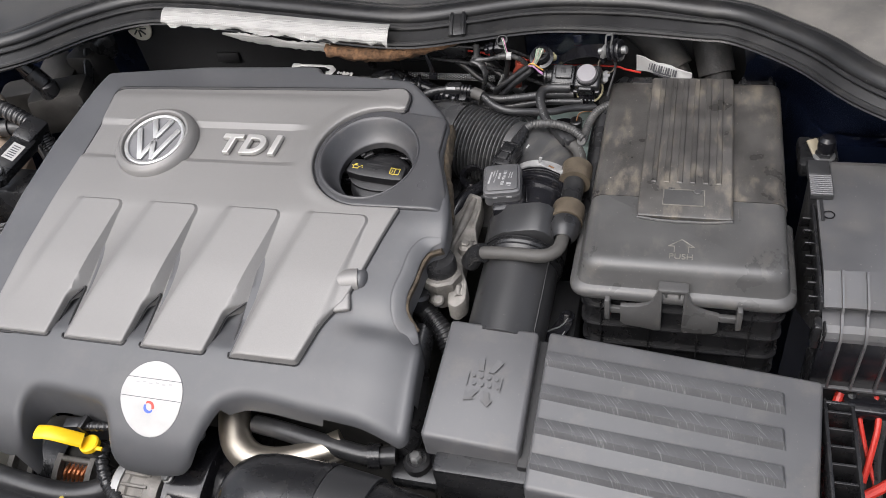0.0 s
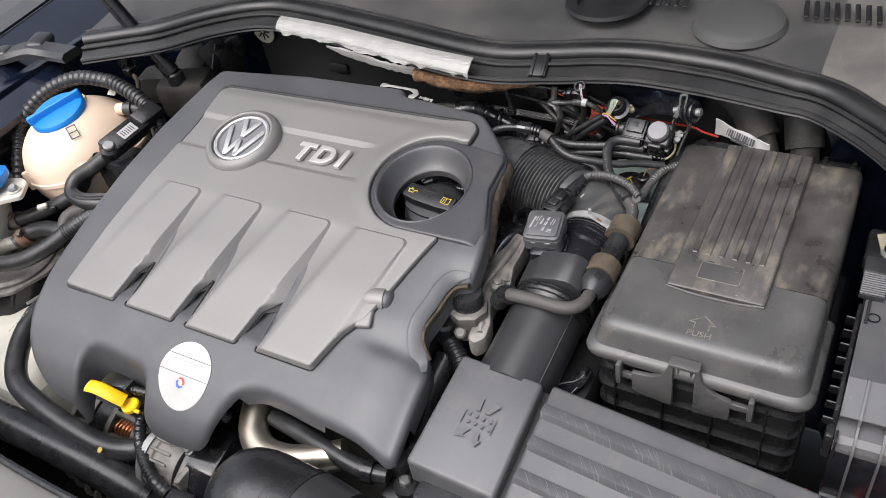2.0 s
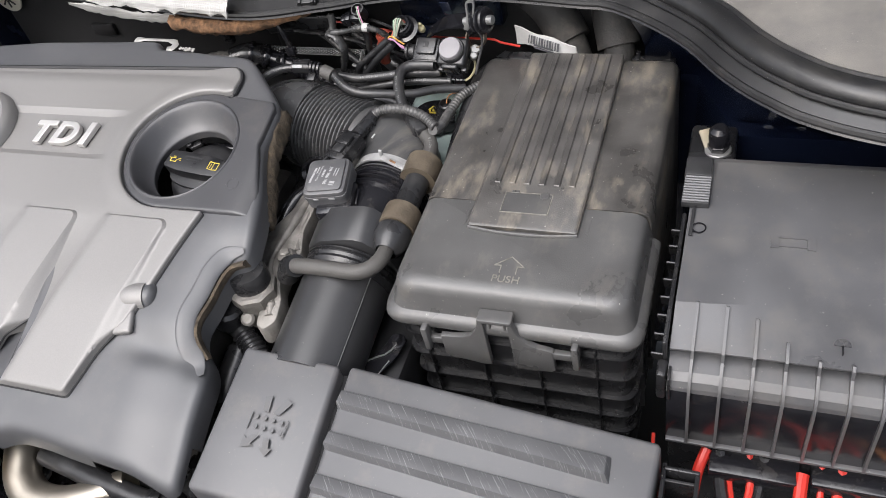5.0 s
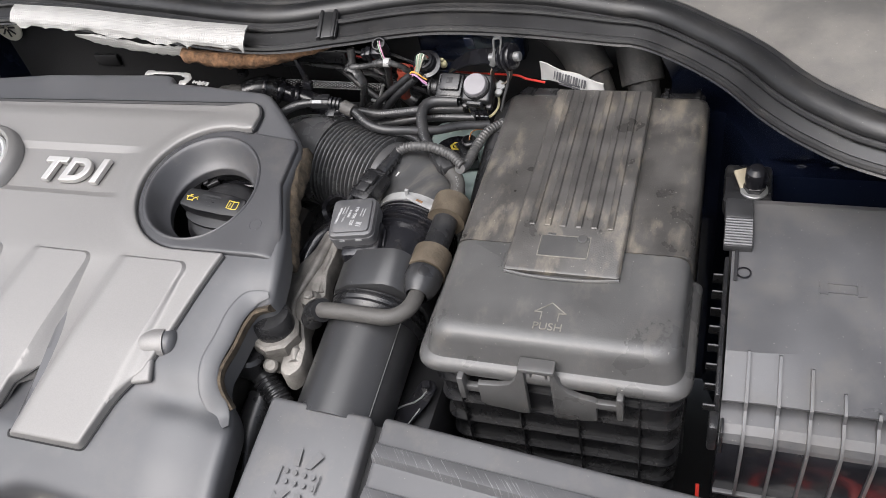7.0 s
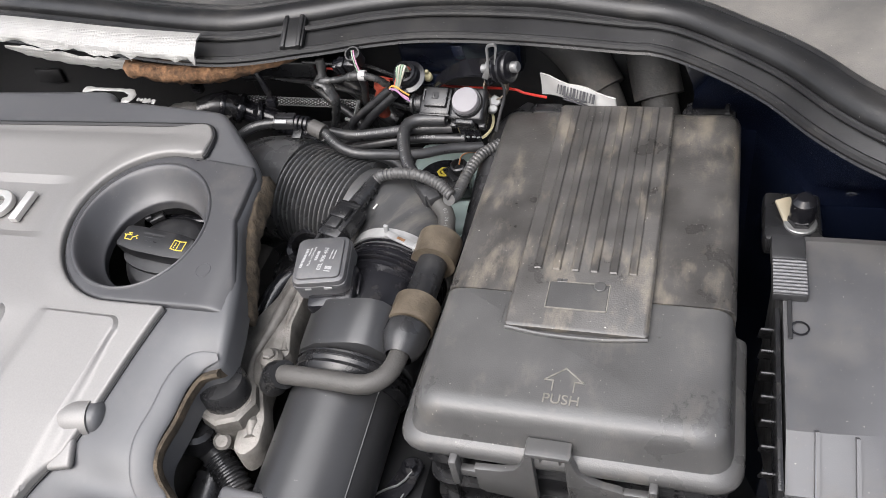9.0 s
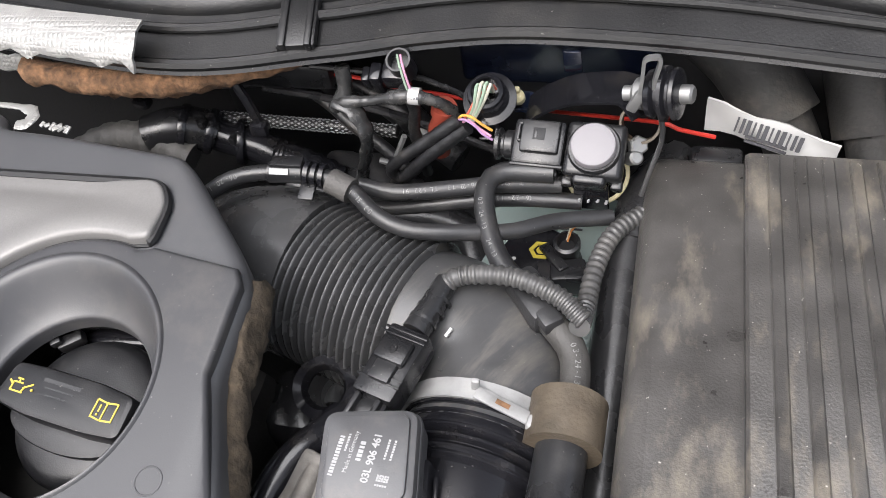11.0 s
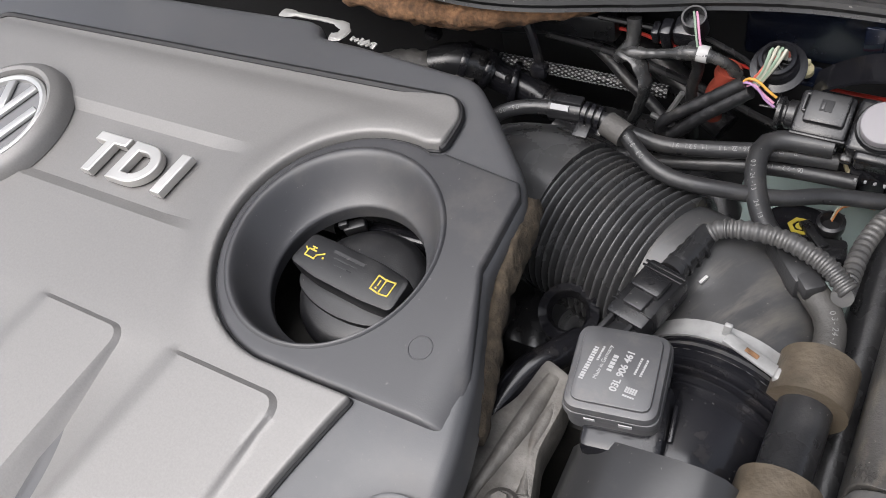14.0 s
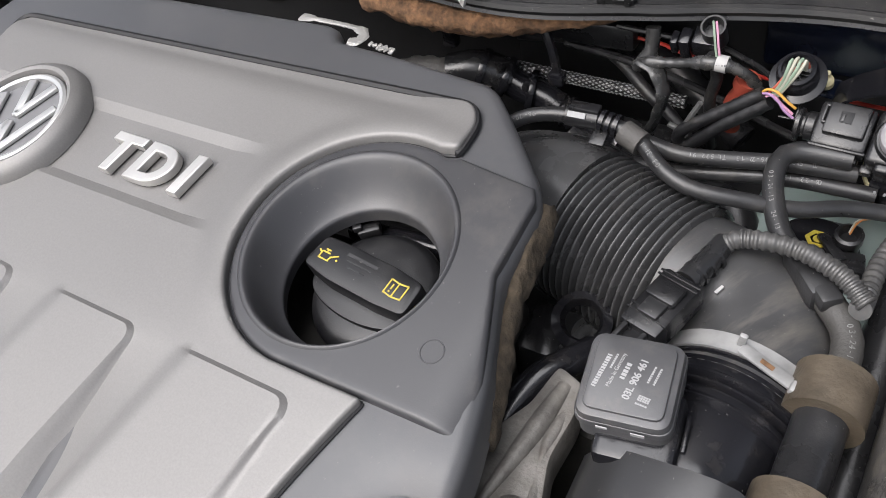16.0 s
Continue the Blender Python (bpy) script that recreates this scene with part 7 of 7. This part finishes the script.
def engine_side():
    solid("breather_pipe", tube([(-.170, .632, .862), (-.174, .618, .868), (-.183, .604, .868), (-.190, .585, .862), (-.192, .562, .850)], .0075, 16), M_BLACK2, "glossy black bent pipe beside the cover", "pipe")
    solid("ring_hose", lathe([(.0105, -.006), (.0150, -.004), (.0150, .004), (.0105, .006), (.0085, 0), (.0105, -.006)], pose(-.180, .6430, .866, 25, 10, 0), 24), M_BLACK2, "black rubber ring beside the bellows", "hose end")
    solid("charge_hose", join(tube([(-.215, .49, .83), (-.195, .482, .825), (-.178, .468, .815), (-.165, .452, .80)], .009, 14), corrugated([(-.195, .482, .825), (-.178, .468, .815), (-.165, .452, .80)], .0108, .004, 14, .9)), M_RUBBER, "ribbed black cable hose by the end casting", "hose")
    solid("drain_hose", tube([(-.200, .475, .81), (-.200, .44, .80), (-.192, .40, .79), (-.188, .365, .79), (-.192, .348, .79)], .0125, 16), M_RUBBER, "black rubber hose down the engine side", "hose")
    solid("hose_band", join(tube([(-.2195, .3370, .7910), (-.2085, .3390, .7908)], .0118, 18), tube([(-.191, .366, .791), (-.189, .376, .791)], .0145, 18)), M_BLACK, "grey spring bands on the hose tee", "hose clamp")
    solid("bypass_hose", tube([(-.345, .356, .786), (-.31, .350, .790), (-.265, .342, .792), (-.222, .337, .791), (-.195, .342, .790)], .0090, 16), M_HOSE, "black hose along the front of the cover", "hose")
    solid("cooler_pipe", tube([(-.372, .385, .80), (-.368, .358, .79), (-.357, .335, .782), (-.335, .322, .779), (-.305, .322, .780), (-.275, .333, .783), (-.25, .348, .785)], .0155, 22), M_EXH, "shiny bent stainless steel pipe", "pipe")
    solid("dirt_plug", disc_at(.013, .02, pose(-.208, .487, .835, 0, 15), .003, 20), M_RUBBER, "black plug below the arch", "plug")


engine_side()


def front_left():
    # dipstick
    d = thing("dipstick", (-.52, .305, .79), "yellow plastic oil dipstick handle", "dipstick")
    part("handle", sweep(spline([(-.549, .2985, .812), (-.535, .300, .812), (-.520, .302, .805), (-.509, .305, .796)], .003), lambda i: [(a * 1.15, b * .50) for a, b in circ(.0068, 14)]), M_YELLOW, d)
    part("collar", join(disc_at(.0098, .006, pose(-.505, .306, .786), .0015, 24), cbox(.010, .004, .003, pose(-.494, .303, .788), .0008)), M_YELLOW, d)
    part("tube", tube([(-.505, .306, .785), (-.503, .315, .74), (-.50, .33, .68)], .006, 12), M_ENGINE, d)
    il = thing("injector_loom", (-.51, .318, .795), "black connector with ribbed cable in the recess", "wiring plug")
    part("cable", corrugated([(-.478, .330, .790), (-.495, .324, .794), (-.512, .320, .797)], .0052, .0035), M_BLACK, il, "ribbed cable")
    part("plug", cbox(.022, .013, .013, pose(-.524, .319, .798, 0, 0, 10), .003), M_BLACK, il)
    part("flange", cbox(.005, .015, .017, pose(-.513, .320, .798), .001), M_BLACK, il)
    solid("recess_wall", rbox(-.575, -.47, .352, .36, .70, .85, .004), M_DARK, "black inner wall behind the dipstick", "panel")
    # alternator
    a = thing("alternator", (-.58, .30, .62), "alternator with copper windings behind cast slots", "alternator")
    arc3 = [Vector((-.617, .345 - .060 * math.sin(radians(q)), .640 + .060 * math.cos(radians(q)))) for q in range(-10, 85, 6)]
    part("case", lathe([(.052, -.06), (.058, -.05), (.058, .05), (.05, .06), (0, .06)], pose(-.610, .345, .640, 0, 90), 36), M_ENGINE, a, "dark alternator body")
    part("clamp_band", sweep(arc3, lambda i: [(-.016, -.001), (.016, -.001), (.016, .003), (-.016, .003)]), M_BLACK, a, "black plastic band")
    for x, w in ((-.650, .034), (-.582, .048)):
        for q in (-24, 2, 28):
            m = pose(x, .345, .640, 40 + q) @ pose(0, 0, .0610)
            part("frame_bar", cbox(w, .0065, .0100, m, .0022, 3), M_ALU, a, "cast slot bar")
        for sx in (-1, 1):
            bar = [Vector((x + sx * (w / 2 - .003), .345 - .061 * math.sin(radians(40 + q)), .640 + .061 * math.cos(radians(40 + q)))) for q in range(-28, 33, 6)]
            part("frame_bar", sweep(bar, lambda i: [(-.0035, -.005), (.0035, -.005), (.0035, .005), (-.0035, .005)]), M_ALU, a, "cast slot bar")
        if w > .04:
            for q in (-11, 15):
                m = pose(x, .345, .640, 40 + q) @ pose(0, 0, .0560)
                part("winding", join(*[tube([tuple(m @ Vector((-.014 + .0055 * k, -.009, -.001))), tuple(m @ Vector((-.0125 + .0055 * k, 0, .0035))), tuple(m @ Vector((-.011 + .0055 * k, .009, -.001)))], .0024, 8, .002) for k in range(6)]), M_COPPER, a, "copper winding")
    part("pulley", lathe([(.03, -.012), (.032, -.012), (.032, .012), (.03, .012), (.02, 0), (0, 0)], pose(-.69, .345, .635, 0, 90), 24), M_ENGINE, a)
    # throttle body with black actuator
    t = thing("throttle_unit", (-.43, .30, .73), "cast throttle body with glossy black actuator", "throttle")
    part("body", join(lathe([(.0300, -.034), (.0360, -.030), (.0360, -.012), (.0340, -.010), (.0340, .006), (.0365, .008), (.0365, .024), (0, .024)], pose(-.455, .296, .722, 0, 90), 36), cbox(.010, .066, .066, pose(-.4180, .296, .722), .012)), M_ALU, t, "cast aluminium body")
    for q in range(5):
        part("fin", cbox(.030, .0030, .0060, pose(-.458, .296, .722, 18 * q - 20) @ pose(0, 0, .0355), .0010), M_ALU, t)
    part("band", lathe([(.0362, -.004), (.0385, -.004), (.0385, .004), (.0362, .004)], pose(-.478, .296, .722, 0, 90), 36), M_STEEL, t, "bright clamp band")
    yz = [(.272, .690), (.266, .708), (.266, .734), (.284, .757), (.318, .765), (.362, .762), (.362, .690)]
    part("actuator", join(prism(round_poly([(-(z - .728), y) for y, z in yz], .008, 4), .036, pose(-.420, 0, .728, 0, 90), .004),
                          prism(round_poly([(-(z - .728), y) for y, z in [(.292, .690), (.292, .734), (.315, .748), (.368, .748), (.368, .690)]], .006, 4), .040, pose(-.386, 0, .728, 0, 90), .004)), M_BLACK2, t, "glossy black actuator housing")
    part("flange", prism(round_poly([(-(z - .728), y) for y, z in [(.262, .690), (.258, .742), (.290, .757), (.340, .772), (.362, .770), (.362, .690)]], .007, 4), .0065, pose(-.427, 0, .728, 0, 90), .0015), M_BLACK2, t, "black flange")
    for x, y, z in ((-.4235, .2985, .7600), (-.4100, .3460, .7640), (-.366, .352, .750), (-.4235, .2620, .7300)):
        part("screw", join(disc_at(.0062, .003, pose(x, y, z, 15, -15), .001, 16), disc_at(.0046, .0075, pose(x, y, z, 15, -15), .0012, 6)), M_STEEL, t, "steel screw")
    solid("throttle_cable", corrugated([(-.500, .318, .775), (-.502, .303, .762), (-.492, .287, .752), (-.468, .270, .750), (-.440, .257, .748), (-.420, .253, .746)], .0072, .0045), M_RUBBER, "ribbed black cable conduit down to the throttle plug", "cable conduit")
    solid("throttle_plug", join(cbox(.030, .018, .016, pose(-.402, .252, .746, 0, 4, 8), .003), cbox(.016, .013, .010, pose(-.382, .254, .745, 0, 4, 8), .002), cbox(.018, .004, .006, pose(-.402, .242, .741), .001)), M_BLACK, "black throttle wiring plug", "wiring plug")
    # big hoses at the front
    r = thing("radiator_hose", (-.66, .25, .73), "thick black radiator hose with a spring clip", "hose")
    part("hose", tube([(-.86, .266, .748), (-.78, .256, .747), (-.709, .250, .744), (-.626, .2495, .738), (-.545, .251, .728), (-.48, .252, .711), (-.44, .258, .666)], .0195, 24), M_RUBBER, r)
    part("clip", tube([(-.478, .2522, .7105), (-.470, .2528, .7060)], .0212, 24), M_BLACK, r, "steel spring clip")
    ch = thing("coolant_hose", (-.65, .28, .75), "black coolant hose curving round the cover", "hose")
    part("hose", tube([(-.775, .42, .76), (-.765, .375, .765), (-.745, .33, .760), (-.705, .292, .756), (-.65, .278, .752), (-.59, .272, .744), (-.54, .272, .738), (-.505, .282, .738), (-.49, .30, .735)], .0130, 18), M_HOSE, ch)
    part("print", join(*[cbox(.0035, .0016, .0004, pose(-.762 + .0010 * k, .368 - .0062 * k, .7795, 0, 0, -75), 0) for k in range(6)]), M_GPRINT, ch, "worn white print")
    solid("hose_dot", disc_at(.0032, .001, pose(-.530, .262, .7515, 30), .0002, 14), M_YPRINT, "small yellow paint dot on the hose", "paint dot")
    solid("chain_bracket", join(*[lathe([(.006, -.004), (.011, -.004), (.011, .004), (.006, .004), (.006, -.004)], pose(-.648 + .018 * k, .262 - .003 * k, .66 - .003 * k, 20 * (k % 2), 60, 20), 16) for k in range(6)]), M_ALU, "grey looped bracket below the hoses", "bracket")
    solid("washer_tank", loft([(.55, -.93, -.70, .28, .42, .03, .03), (.70, -.93, -.70, .28, .42, .03, .03), (.715, -.92, -.71, .29, .41, .03, .03)]), M_WHITEP, "milky plastic tank beside the engine", "tank")


front_left()


# ---- left side: coolant tank, washer filler, hoses ----
def coolant_tank():
    c = thing("coolant_tank", (-.86, .60, .78), "milky round coolant tank with blue cap", "coolant tank")
    m = pose(-.856, .604, .852, -2, -9, 0) @ Matrix.Diagonal((.96, .96, .96, 1))
    body = [(.0920 * math.cos(radians(q)), .0860 * math.sin(radians(q)) - .004) for q in range(-80, -6, 4)] + [(.0925, -.0095), (.0948, -.0085), (.0948, -.0035), (.0925, -.0025)] + [(.0920 * math.cos(radians(q)), .0780 * math.sin(radians(q)) - .002) for q in range(3, 66, 4)] + [(.0360, .0690), (.035, .074), (0, .074)]
    part("tank", lathe(body, m, 72), M_TANK, c, "milky plastic globe with a seam")
    part("lower", lathe([(.0925 * math.cos(radians(q)), .0866 * math.sin(radians(q)) - .004) for q in range(-80, -27, 4)], m, 64), M_PINK, c, "pink coolant showing through the lower half")
    cap = part("cap", lathe([(.030, .064), (.0430, .0650), (.0450, .0680), (.0448, .0730), (.0425, .0765), (.034, .0785), (0, .0795)], m @ pose(0, 0, .002, 12, 8) @ Matrix.Diagonal((.9, .9, 1, 1)), 44), M_BLUECAP, c, "blue screw cap")
    part("grip", prism(round_poly([(-.046, -.0045), (.046, -.0045), (.046, .0045), (-.046, .0045)], .004, 4), .0120, m @ pose(0, 0, .002, 12, 8) @ Matrix.Diagonal((.9, .9, 1, 1)) @ pose(0, 0, .0765, 0, 0, 62), .0025), M_BLUECAP, cap, "raised blue grip bar")
    part("clip_tab", cbox(.012, .022, .0016, m @ pose(.046, .060, .068, 30, 20, 20), .0006), M_WHITEP, c, "cream moulded tab")
    part("clip_tab", cbox(.018, .010, .0100, m @ pose(-.052, .040, .062, 0, -30, 30), .003), M_WHITEP, c, "cream moulded tab")
    part("neck", tube([(-.800, .642, .905), (-.778, .650, .905)], .009, 14), M_TANK, c)
    s = m @ pose(.058, -.037, .0535, 0, 45, -30)
    part("book_symbol", join(*[cbox(.020, .0014, .001, s @ pose(0, y, 0), 0) for y in (-.006, .006)], *[cbox(.0014, .012, .001, s @ pose(x, 0, 0), 0) for x in (-.0095, 0, .0095)]), M_PRINT, c, "dark moulded handbook symbol")
    for a in (160, 250, 320):
        part("lug", cbox(.012, .010, .03, m @ pose(.092 * math.cos(radians(a)), .092 * math.sin(radians(a)), 0, 0, 0, a), .003), M_TANK, c)
    solid("tank_hose", join(tube([(-.790, .646, .905), (-.770, .652, .904), (-.745, .648, .899), (-.725, .635, .888), (-.715, .625, .87)], .0095, 14), tube([(-.785, .6475, .905), (-.777, .650, .905)], .0112, 14)), M_HOSE, "black hose clipped to the coolant tank", "hose")
    # washer filler beside it
    w = thing("washer_filler", (-.90, .46, .80), "white washer bottle neck with blue cap", "washer bottle")
    part("neck", tube([(-.960, .450, .70), (-.932, .456, .80), (-.908, .464, .862)], .032, 24), M_WHITEP, w, "cream plastic neck")
    part("cap", lathe([(.034, 0), (.040, .004), (.042, .012), (.036, .018), (0, .020)], pose(-.905, .470, .862, 8, -20), 32), M_BLUECAP, w, "blue hinged cap")
    part("strap", join(prism(round_poly([(-.905, .455), (-.868, .452), (-.838, .476), (-.858, .503), (-.875, .508), (-.905, .495)], .006, 4), .006, pose(0, 0, .862), .002), disc_at(.009, .002, pose(-.8575, .4815, .8685), .0006, 20)), M_WHITEP, w, "cream mounting strap")
    part("bolt", disc_at(.0065, .007, pose(-.8575, .4815, .870, 8, 8), .002, 6), M_STEEL, w, "steel bolt")
    # conduit round the tank
    solid("tank_conduit", corrugated([(-.945, .530, .820), (-.957, .564, .860), (-.962, .590, .885), (-.929, .622, .920), (-.880, .650, .938), (-.816, .656, .940), (-.773, .653, .930), (-.735, .646, .912), (-.715, .635, .885)], .0105, .0050, 16), M_RUBBER, "ribbed black cable conduit round the coolant tank", "cable conduit")
    solid("tank_plug", join(cbox(.040, .018, .022, pose(-.925, .500, .858, 0, 0, 18), .004), cbox(.016, .014, .014, pose(-.950, .492, .858, 0, 0, 18), .003)), M_BLACK, "black level sensor plug on the coolant tank", "wiring plug")
    solid("plug_wire", tube([(-.955, .490, .858), (-.975, .487, .862), (-.985, .50, .85)], .0022, 8), M_WIREP, "thin pink wire pair at the plug", "wire")
    # pressure sensor on its bracket
    s = thing("pressure_sensor", (-.735, .58, .88), "black pressure sensor with a paper label", "sensor")
    sm = pose(-.730, .588, .908, 26, -4, 84) @ Matrix.Scale(1.12, 4)
    part("body", join(cbox(.060, .026, .018, sm, .004), cbox(.034, .022, .020, sm @ pose(.038, .002, .001), .003), disc_at(.011, .014, sm @ pose(-.026, -.003, -.005), .003, 20)), M_BLACK, s)
    part("label", cbox(.022, .013, .0006, sm @ pose(.004, -.002, .0092), 0), M_PAPER, s, "white code label")
    part("print", join(*[cbox(.0012, .008, .0003, sm @ pose(-.004 + .003 * k, -.002, .0097), 0) for k in range(6)]), M_PRINT, s)
    part("screw", disc_at(.0065, .004, sm @ pose(-.026, -.003, .0095), .0012, 16), M_STEEL, s, "bright screw")
    part("bracket", join(rbox(-.775, -.70, .555, .60, .80, .885, .006), cbox(.02, .02, .02, pose(-.722, .572, .872), .004)), M_BLACK, s, "black bracket")
    # heater hoses
    hh = thing("heater_hose", (-.84, .50, .82), "grey-black rubber heater hose beside the coolant tank", "hose", "heater hoses")
    part("hose", tube([(-.909, .466, .805), (-.889, .476, .812), (-.844, .498, .825), (-.799, .527, .845), (-.788, .550, .865), (-.765, .561, .885)], .0095, 18), M_HOSE, hh)
    part("spring_clip", tube([(-.893, .474, .8105), (-.884, .4785, .8135)], .0118, 20), M_TANFOAM, hh, "corroded brown spring clip")
    part("clip_ear", cbox(.006, .010, .007, pose(-.889, .472, .824, 20, 0, 30), .0015), M_TANFOAM, hh)
    hh = thing("heater_hose", (-.77, .53, .86), "grey-black heater hose bent back on itself", "hose", "heater hoses")
    hp = [(-.747, .566, .892), (-.766, .548, .880), (-.789, .532, .868), (-.785, .514, .858), (-.754, .507, .855), (-.705, .522, .850), (-.66, .54, .83)]
    part("hose", tube(hp, .0100, 18), M_HOSE, hh)
    part("rib", join(*[tube([(x, y - .0045 + .0045 * k, .8655 - .0015 * abs(k - 1)) for x, y in ((-.784, .513), (-.754, .507), (-.715, .519))], .0018, 8) for k in range(3)]), M_HOSE, hh, "moulded ribs along the bend")
    hh = thing("heater_hose", (-.83, .475, .80), "grey-black heater hose with rusty clamp", "hose", "heater hoses")
    part("hose", tube([(-.872, .452, .795), (-.856, .470, .805), (-.828, .480, .810), (-.800, .480, .810), (-.784, .475, .800), (-.775, .468, .775)], .0112, 18), M_HOSE, hh)
    part("spring_clip", tube([(-.868, .4570, .7975), (-.860, .4660, .8025)], .0132, 20), mat("rusty_clip", (0.17, 0.095, 0.062), 0.6, 0.3, 0.35, 90), hh, "rust-brown spring clip")
    part("clip_ear", cbox(.007, .010, .008, pose(-.858, .455, .814, 20, 0, 30), .0015), M_TANFOAM, hh)
    hh = thing("heater_hose", (-.80, .45, .81), "grey-black heater hose with a braided end along the cover", "hose", "heater hoses")
    part("hose", tube([(-.98, .372, .775), (-.927, .390, .785), (-.881, .406, .790), (-.825, .426, .800), (-.788, .453, .815), (-.762, .479, .830), (-.735, .509, .840), (-.69, .54, .835)], .0112, 18), M_HOSE, hh)
    part("sleeve", corrugated([(-.771, .470, .8255), (-.755, .487, .833), (-.735, .509, .840), (-.710, .527, .838)], .0122, .0034, 18, .94), M_TAPE, hh, "braided black sleeve")
    hh = thing("heater_hose", (-.79, .50, .82), "short grey-brown hose stub behind the heater hoses", "hose", "heater hoses")
    part("hose", tube([(-.786, .478, .805), (-.800, .489, .818), (-.795, .506, .826), (-.761, .522, .833), (-.73, .535, .82)], .0095, 16), M_TAPEG, hh)
    sg = thing("pipe_spigot", (-.93, .45, .78), "bright bent metal spigots of the fuel filter", "pipe")
    part("spigot", tube([(-.905, .468, .806), (-.932, .458, .800), (-.951, .451, .785), (-.965, .443, .740)], .0088, 16), M_ALU, sg)
    part("spigot", tube([(-.868, .455, .797), (-.897, .443, .790), (-.921, .438, .775), (-.939, .431, .735)], .0098, 16), M_ALU, sg)
    cl = thing("cable_clip", (-.80, .49, .84), "small cream cable clip between the hoses", "clip")
    part("clip", cbox(.014, .008, .006, pose(-.835, .492, .838, 10, 0, 40), .002), M_WHITEP, cl)
    part("stem", cbox(.008, .005, .010, pose(-.822, .498, .832, 10, 0, 40), .0015), M_BLACK, cl)
    f = thing("fuel_filter", (-.82, .38, .66), "black fuel filter housing with flat metal top", "filter")
    part("housing", lathe([(.046, -.12), (.050, 0), (.050, .026), (0, .026)], pose(-.912, .446, .710), 36), M_BLACK2, f)
    part("plate", prism(round_poly([(-.836, .452), (-.8558, .4008), (-.8885, .3776), (-.99, .372), (-.99, .505), (-.852, .505)], .008, 4), .0050, pose(0, 0, .747), .0015), M_ALU, f, "dull metal top plate")
    part("lid", lathe([(.058, 0), (.058, .004), (.054, .008), (.030, .009), (.027, .012), (0, .0125)], pose(-.905, .449, .752), 44), M_ALU, f, "round dull metal lid")
    part("bolt", join(disc_at(.0068, .007, pose(-.8924, .3984, .754), .0015, 16), disc_at(.0034, .0082, pose(-.8924, .3984, .754), .0004, 6)), M_STEEL, f)
    part("bracket", tapered([(-.840, .450), (-.8595, .404), (-.889, .383), (-.985, .378), (-.985, .50), (-.856, .50)], .7465, [(-.852, .425), (-.878, .366), (-.905, .356), (-.985, .360), (-.985, .48), (-.868, .48)], .672), M_BLACK2, f, "black filter bracket")
    part("label", cbox(.026, .0012, .011, pose(-.8535, .4215, .7235, -14, 0, 66), .0004), M_PAPER, f, "worn grey code label")
    solid("hose_bracket", join(cbox(.03, .02, .03, pose(-.71, .43, .79), .004), cbox(.02, .02, .02, pose(-.70, .46, .805), .004)), M_BLACK, "black hose bracket beside the cover", "bracket")


coolant_tank()


def left_rear():
    g = thing("gas_strut", (-.79, .745, .885), "black gas strut holding the bonnet open", "gas strut")
    part("tube", tube([(-.800, .742, .925), (-.830, .738, .985), (-.875, .730, 1.075), (-.93, .72, 1.18)], .0105, 14), M_BLACK2, g)
    part("end", join(tube([(-.800, .742, .925), (-.790, .744, .906)], .0125, 14), disc_at(.013, .02, pose(-.788, .745, .888), .003, 16)), M_RUBBER, g, "ball socket end")
    solid("wing_bracket", join(cbox(.08, .06, .06, pose(-.79, .760, .862, 0, 0, 20), .012), cbox(.08, .05, .05, pose(-.885, .80, .84, 0, 0, 20), .01), cbox(.05, .05, .07, pose(-.80, .85, .86), .012), lathe([(.02, 0), (.03, .01), (.03, .03), (.02, .035), (0, .035)], pose(-.84, .84, .85, 30), 20)), M_ENGINE, "greasy bracket and seam at the strut foot", "bracket")
    solid("grommet", join(lathe([(.034, 0), (.032, .006), (.022, .012), (.016, .022), (.010, .024), (0, .024)], pose(-.79, .868, .895, 90), 28)), M_RUBBER, "black rubber cable grommet in the bulkhead", "grommet")
    solid("grommet_cable", tube([(-.79, .845, .895), (-.785, .825, .88), (-.775, .80, .865), (-.745, .74, .868), (-.725, .70, .870), (-.718, .66, .86), (-.73, .64, .86)], .0065, 12), M_RUBBER, "black cable from the grommet to the sensor", "cable")
    solid("strut_plug", join(cbox(.022, .018, .03, pose(-.905, .76, .905, 0, 20), .003), cbox(.016, .02, .012, pose(-.895, .752, .89), .003), cbox(.01, .01, .02, pose(-.915, .752, .918), .002)), M_BLACK, "black plug beside the gas strut", "wiring plug")
    solid("brown_wire", tube([(-.89, .75, .885), (-.865, .735, .885), (-.84, .71, .88), (-.82, .69, .87)], .0035, 8), M_TANFOAM, "brown wire beside the coolant tank", "wire")
    w = thing("wing_trim", (-.97, .66, .94), "grey plastic scuttle corner trim", "trim")
    tp = sweep(spline([(-1.055, .662, .945), (-1.03, .668, .950), (-1.00, .682, .954), (-.965, .690, .950), (-.92, .690, .950)], .006), lambda i: [(-.016, -.006), (.016, -.008), (.019, .0), (.012, .006), (-.012, .007), (-.018, .001)])
    part("strip", tp, M_HOSE, w)
    part("ear", join(cbox(.030, .044, .018, pose(-1.000, .700, .954, 0, 10, 25), .007, 3), cbox(.026, .030, .016, pose(-1.045, .665, .950, 0, 0, 20), .006, 3)), M_HOSE, w, "rounded moulded ear")


left_rear()
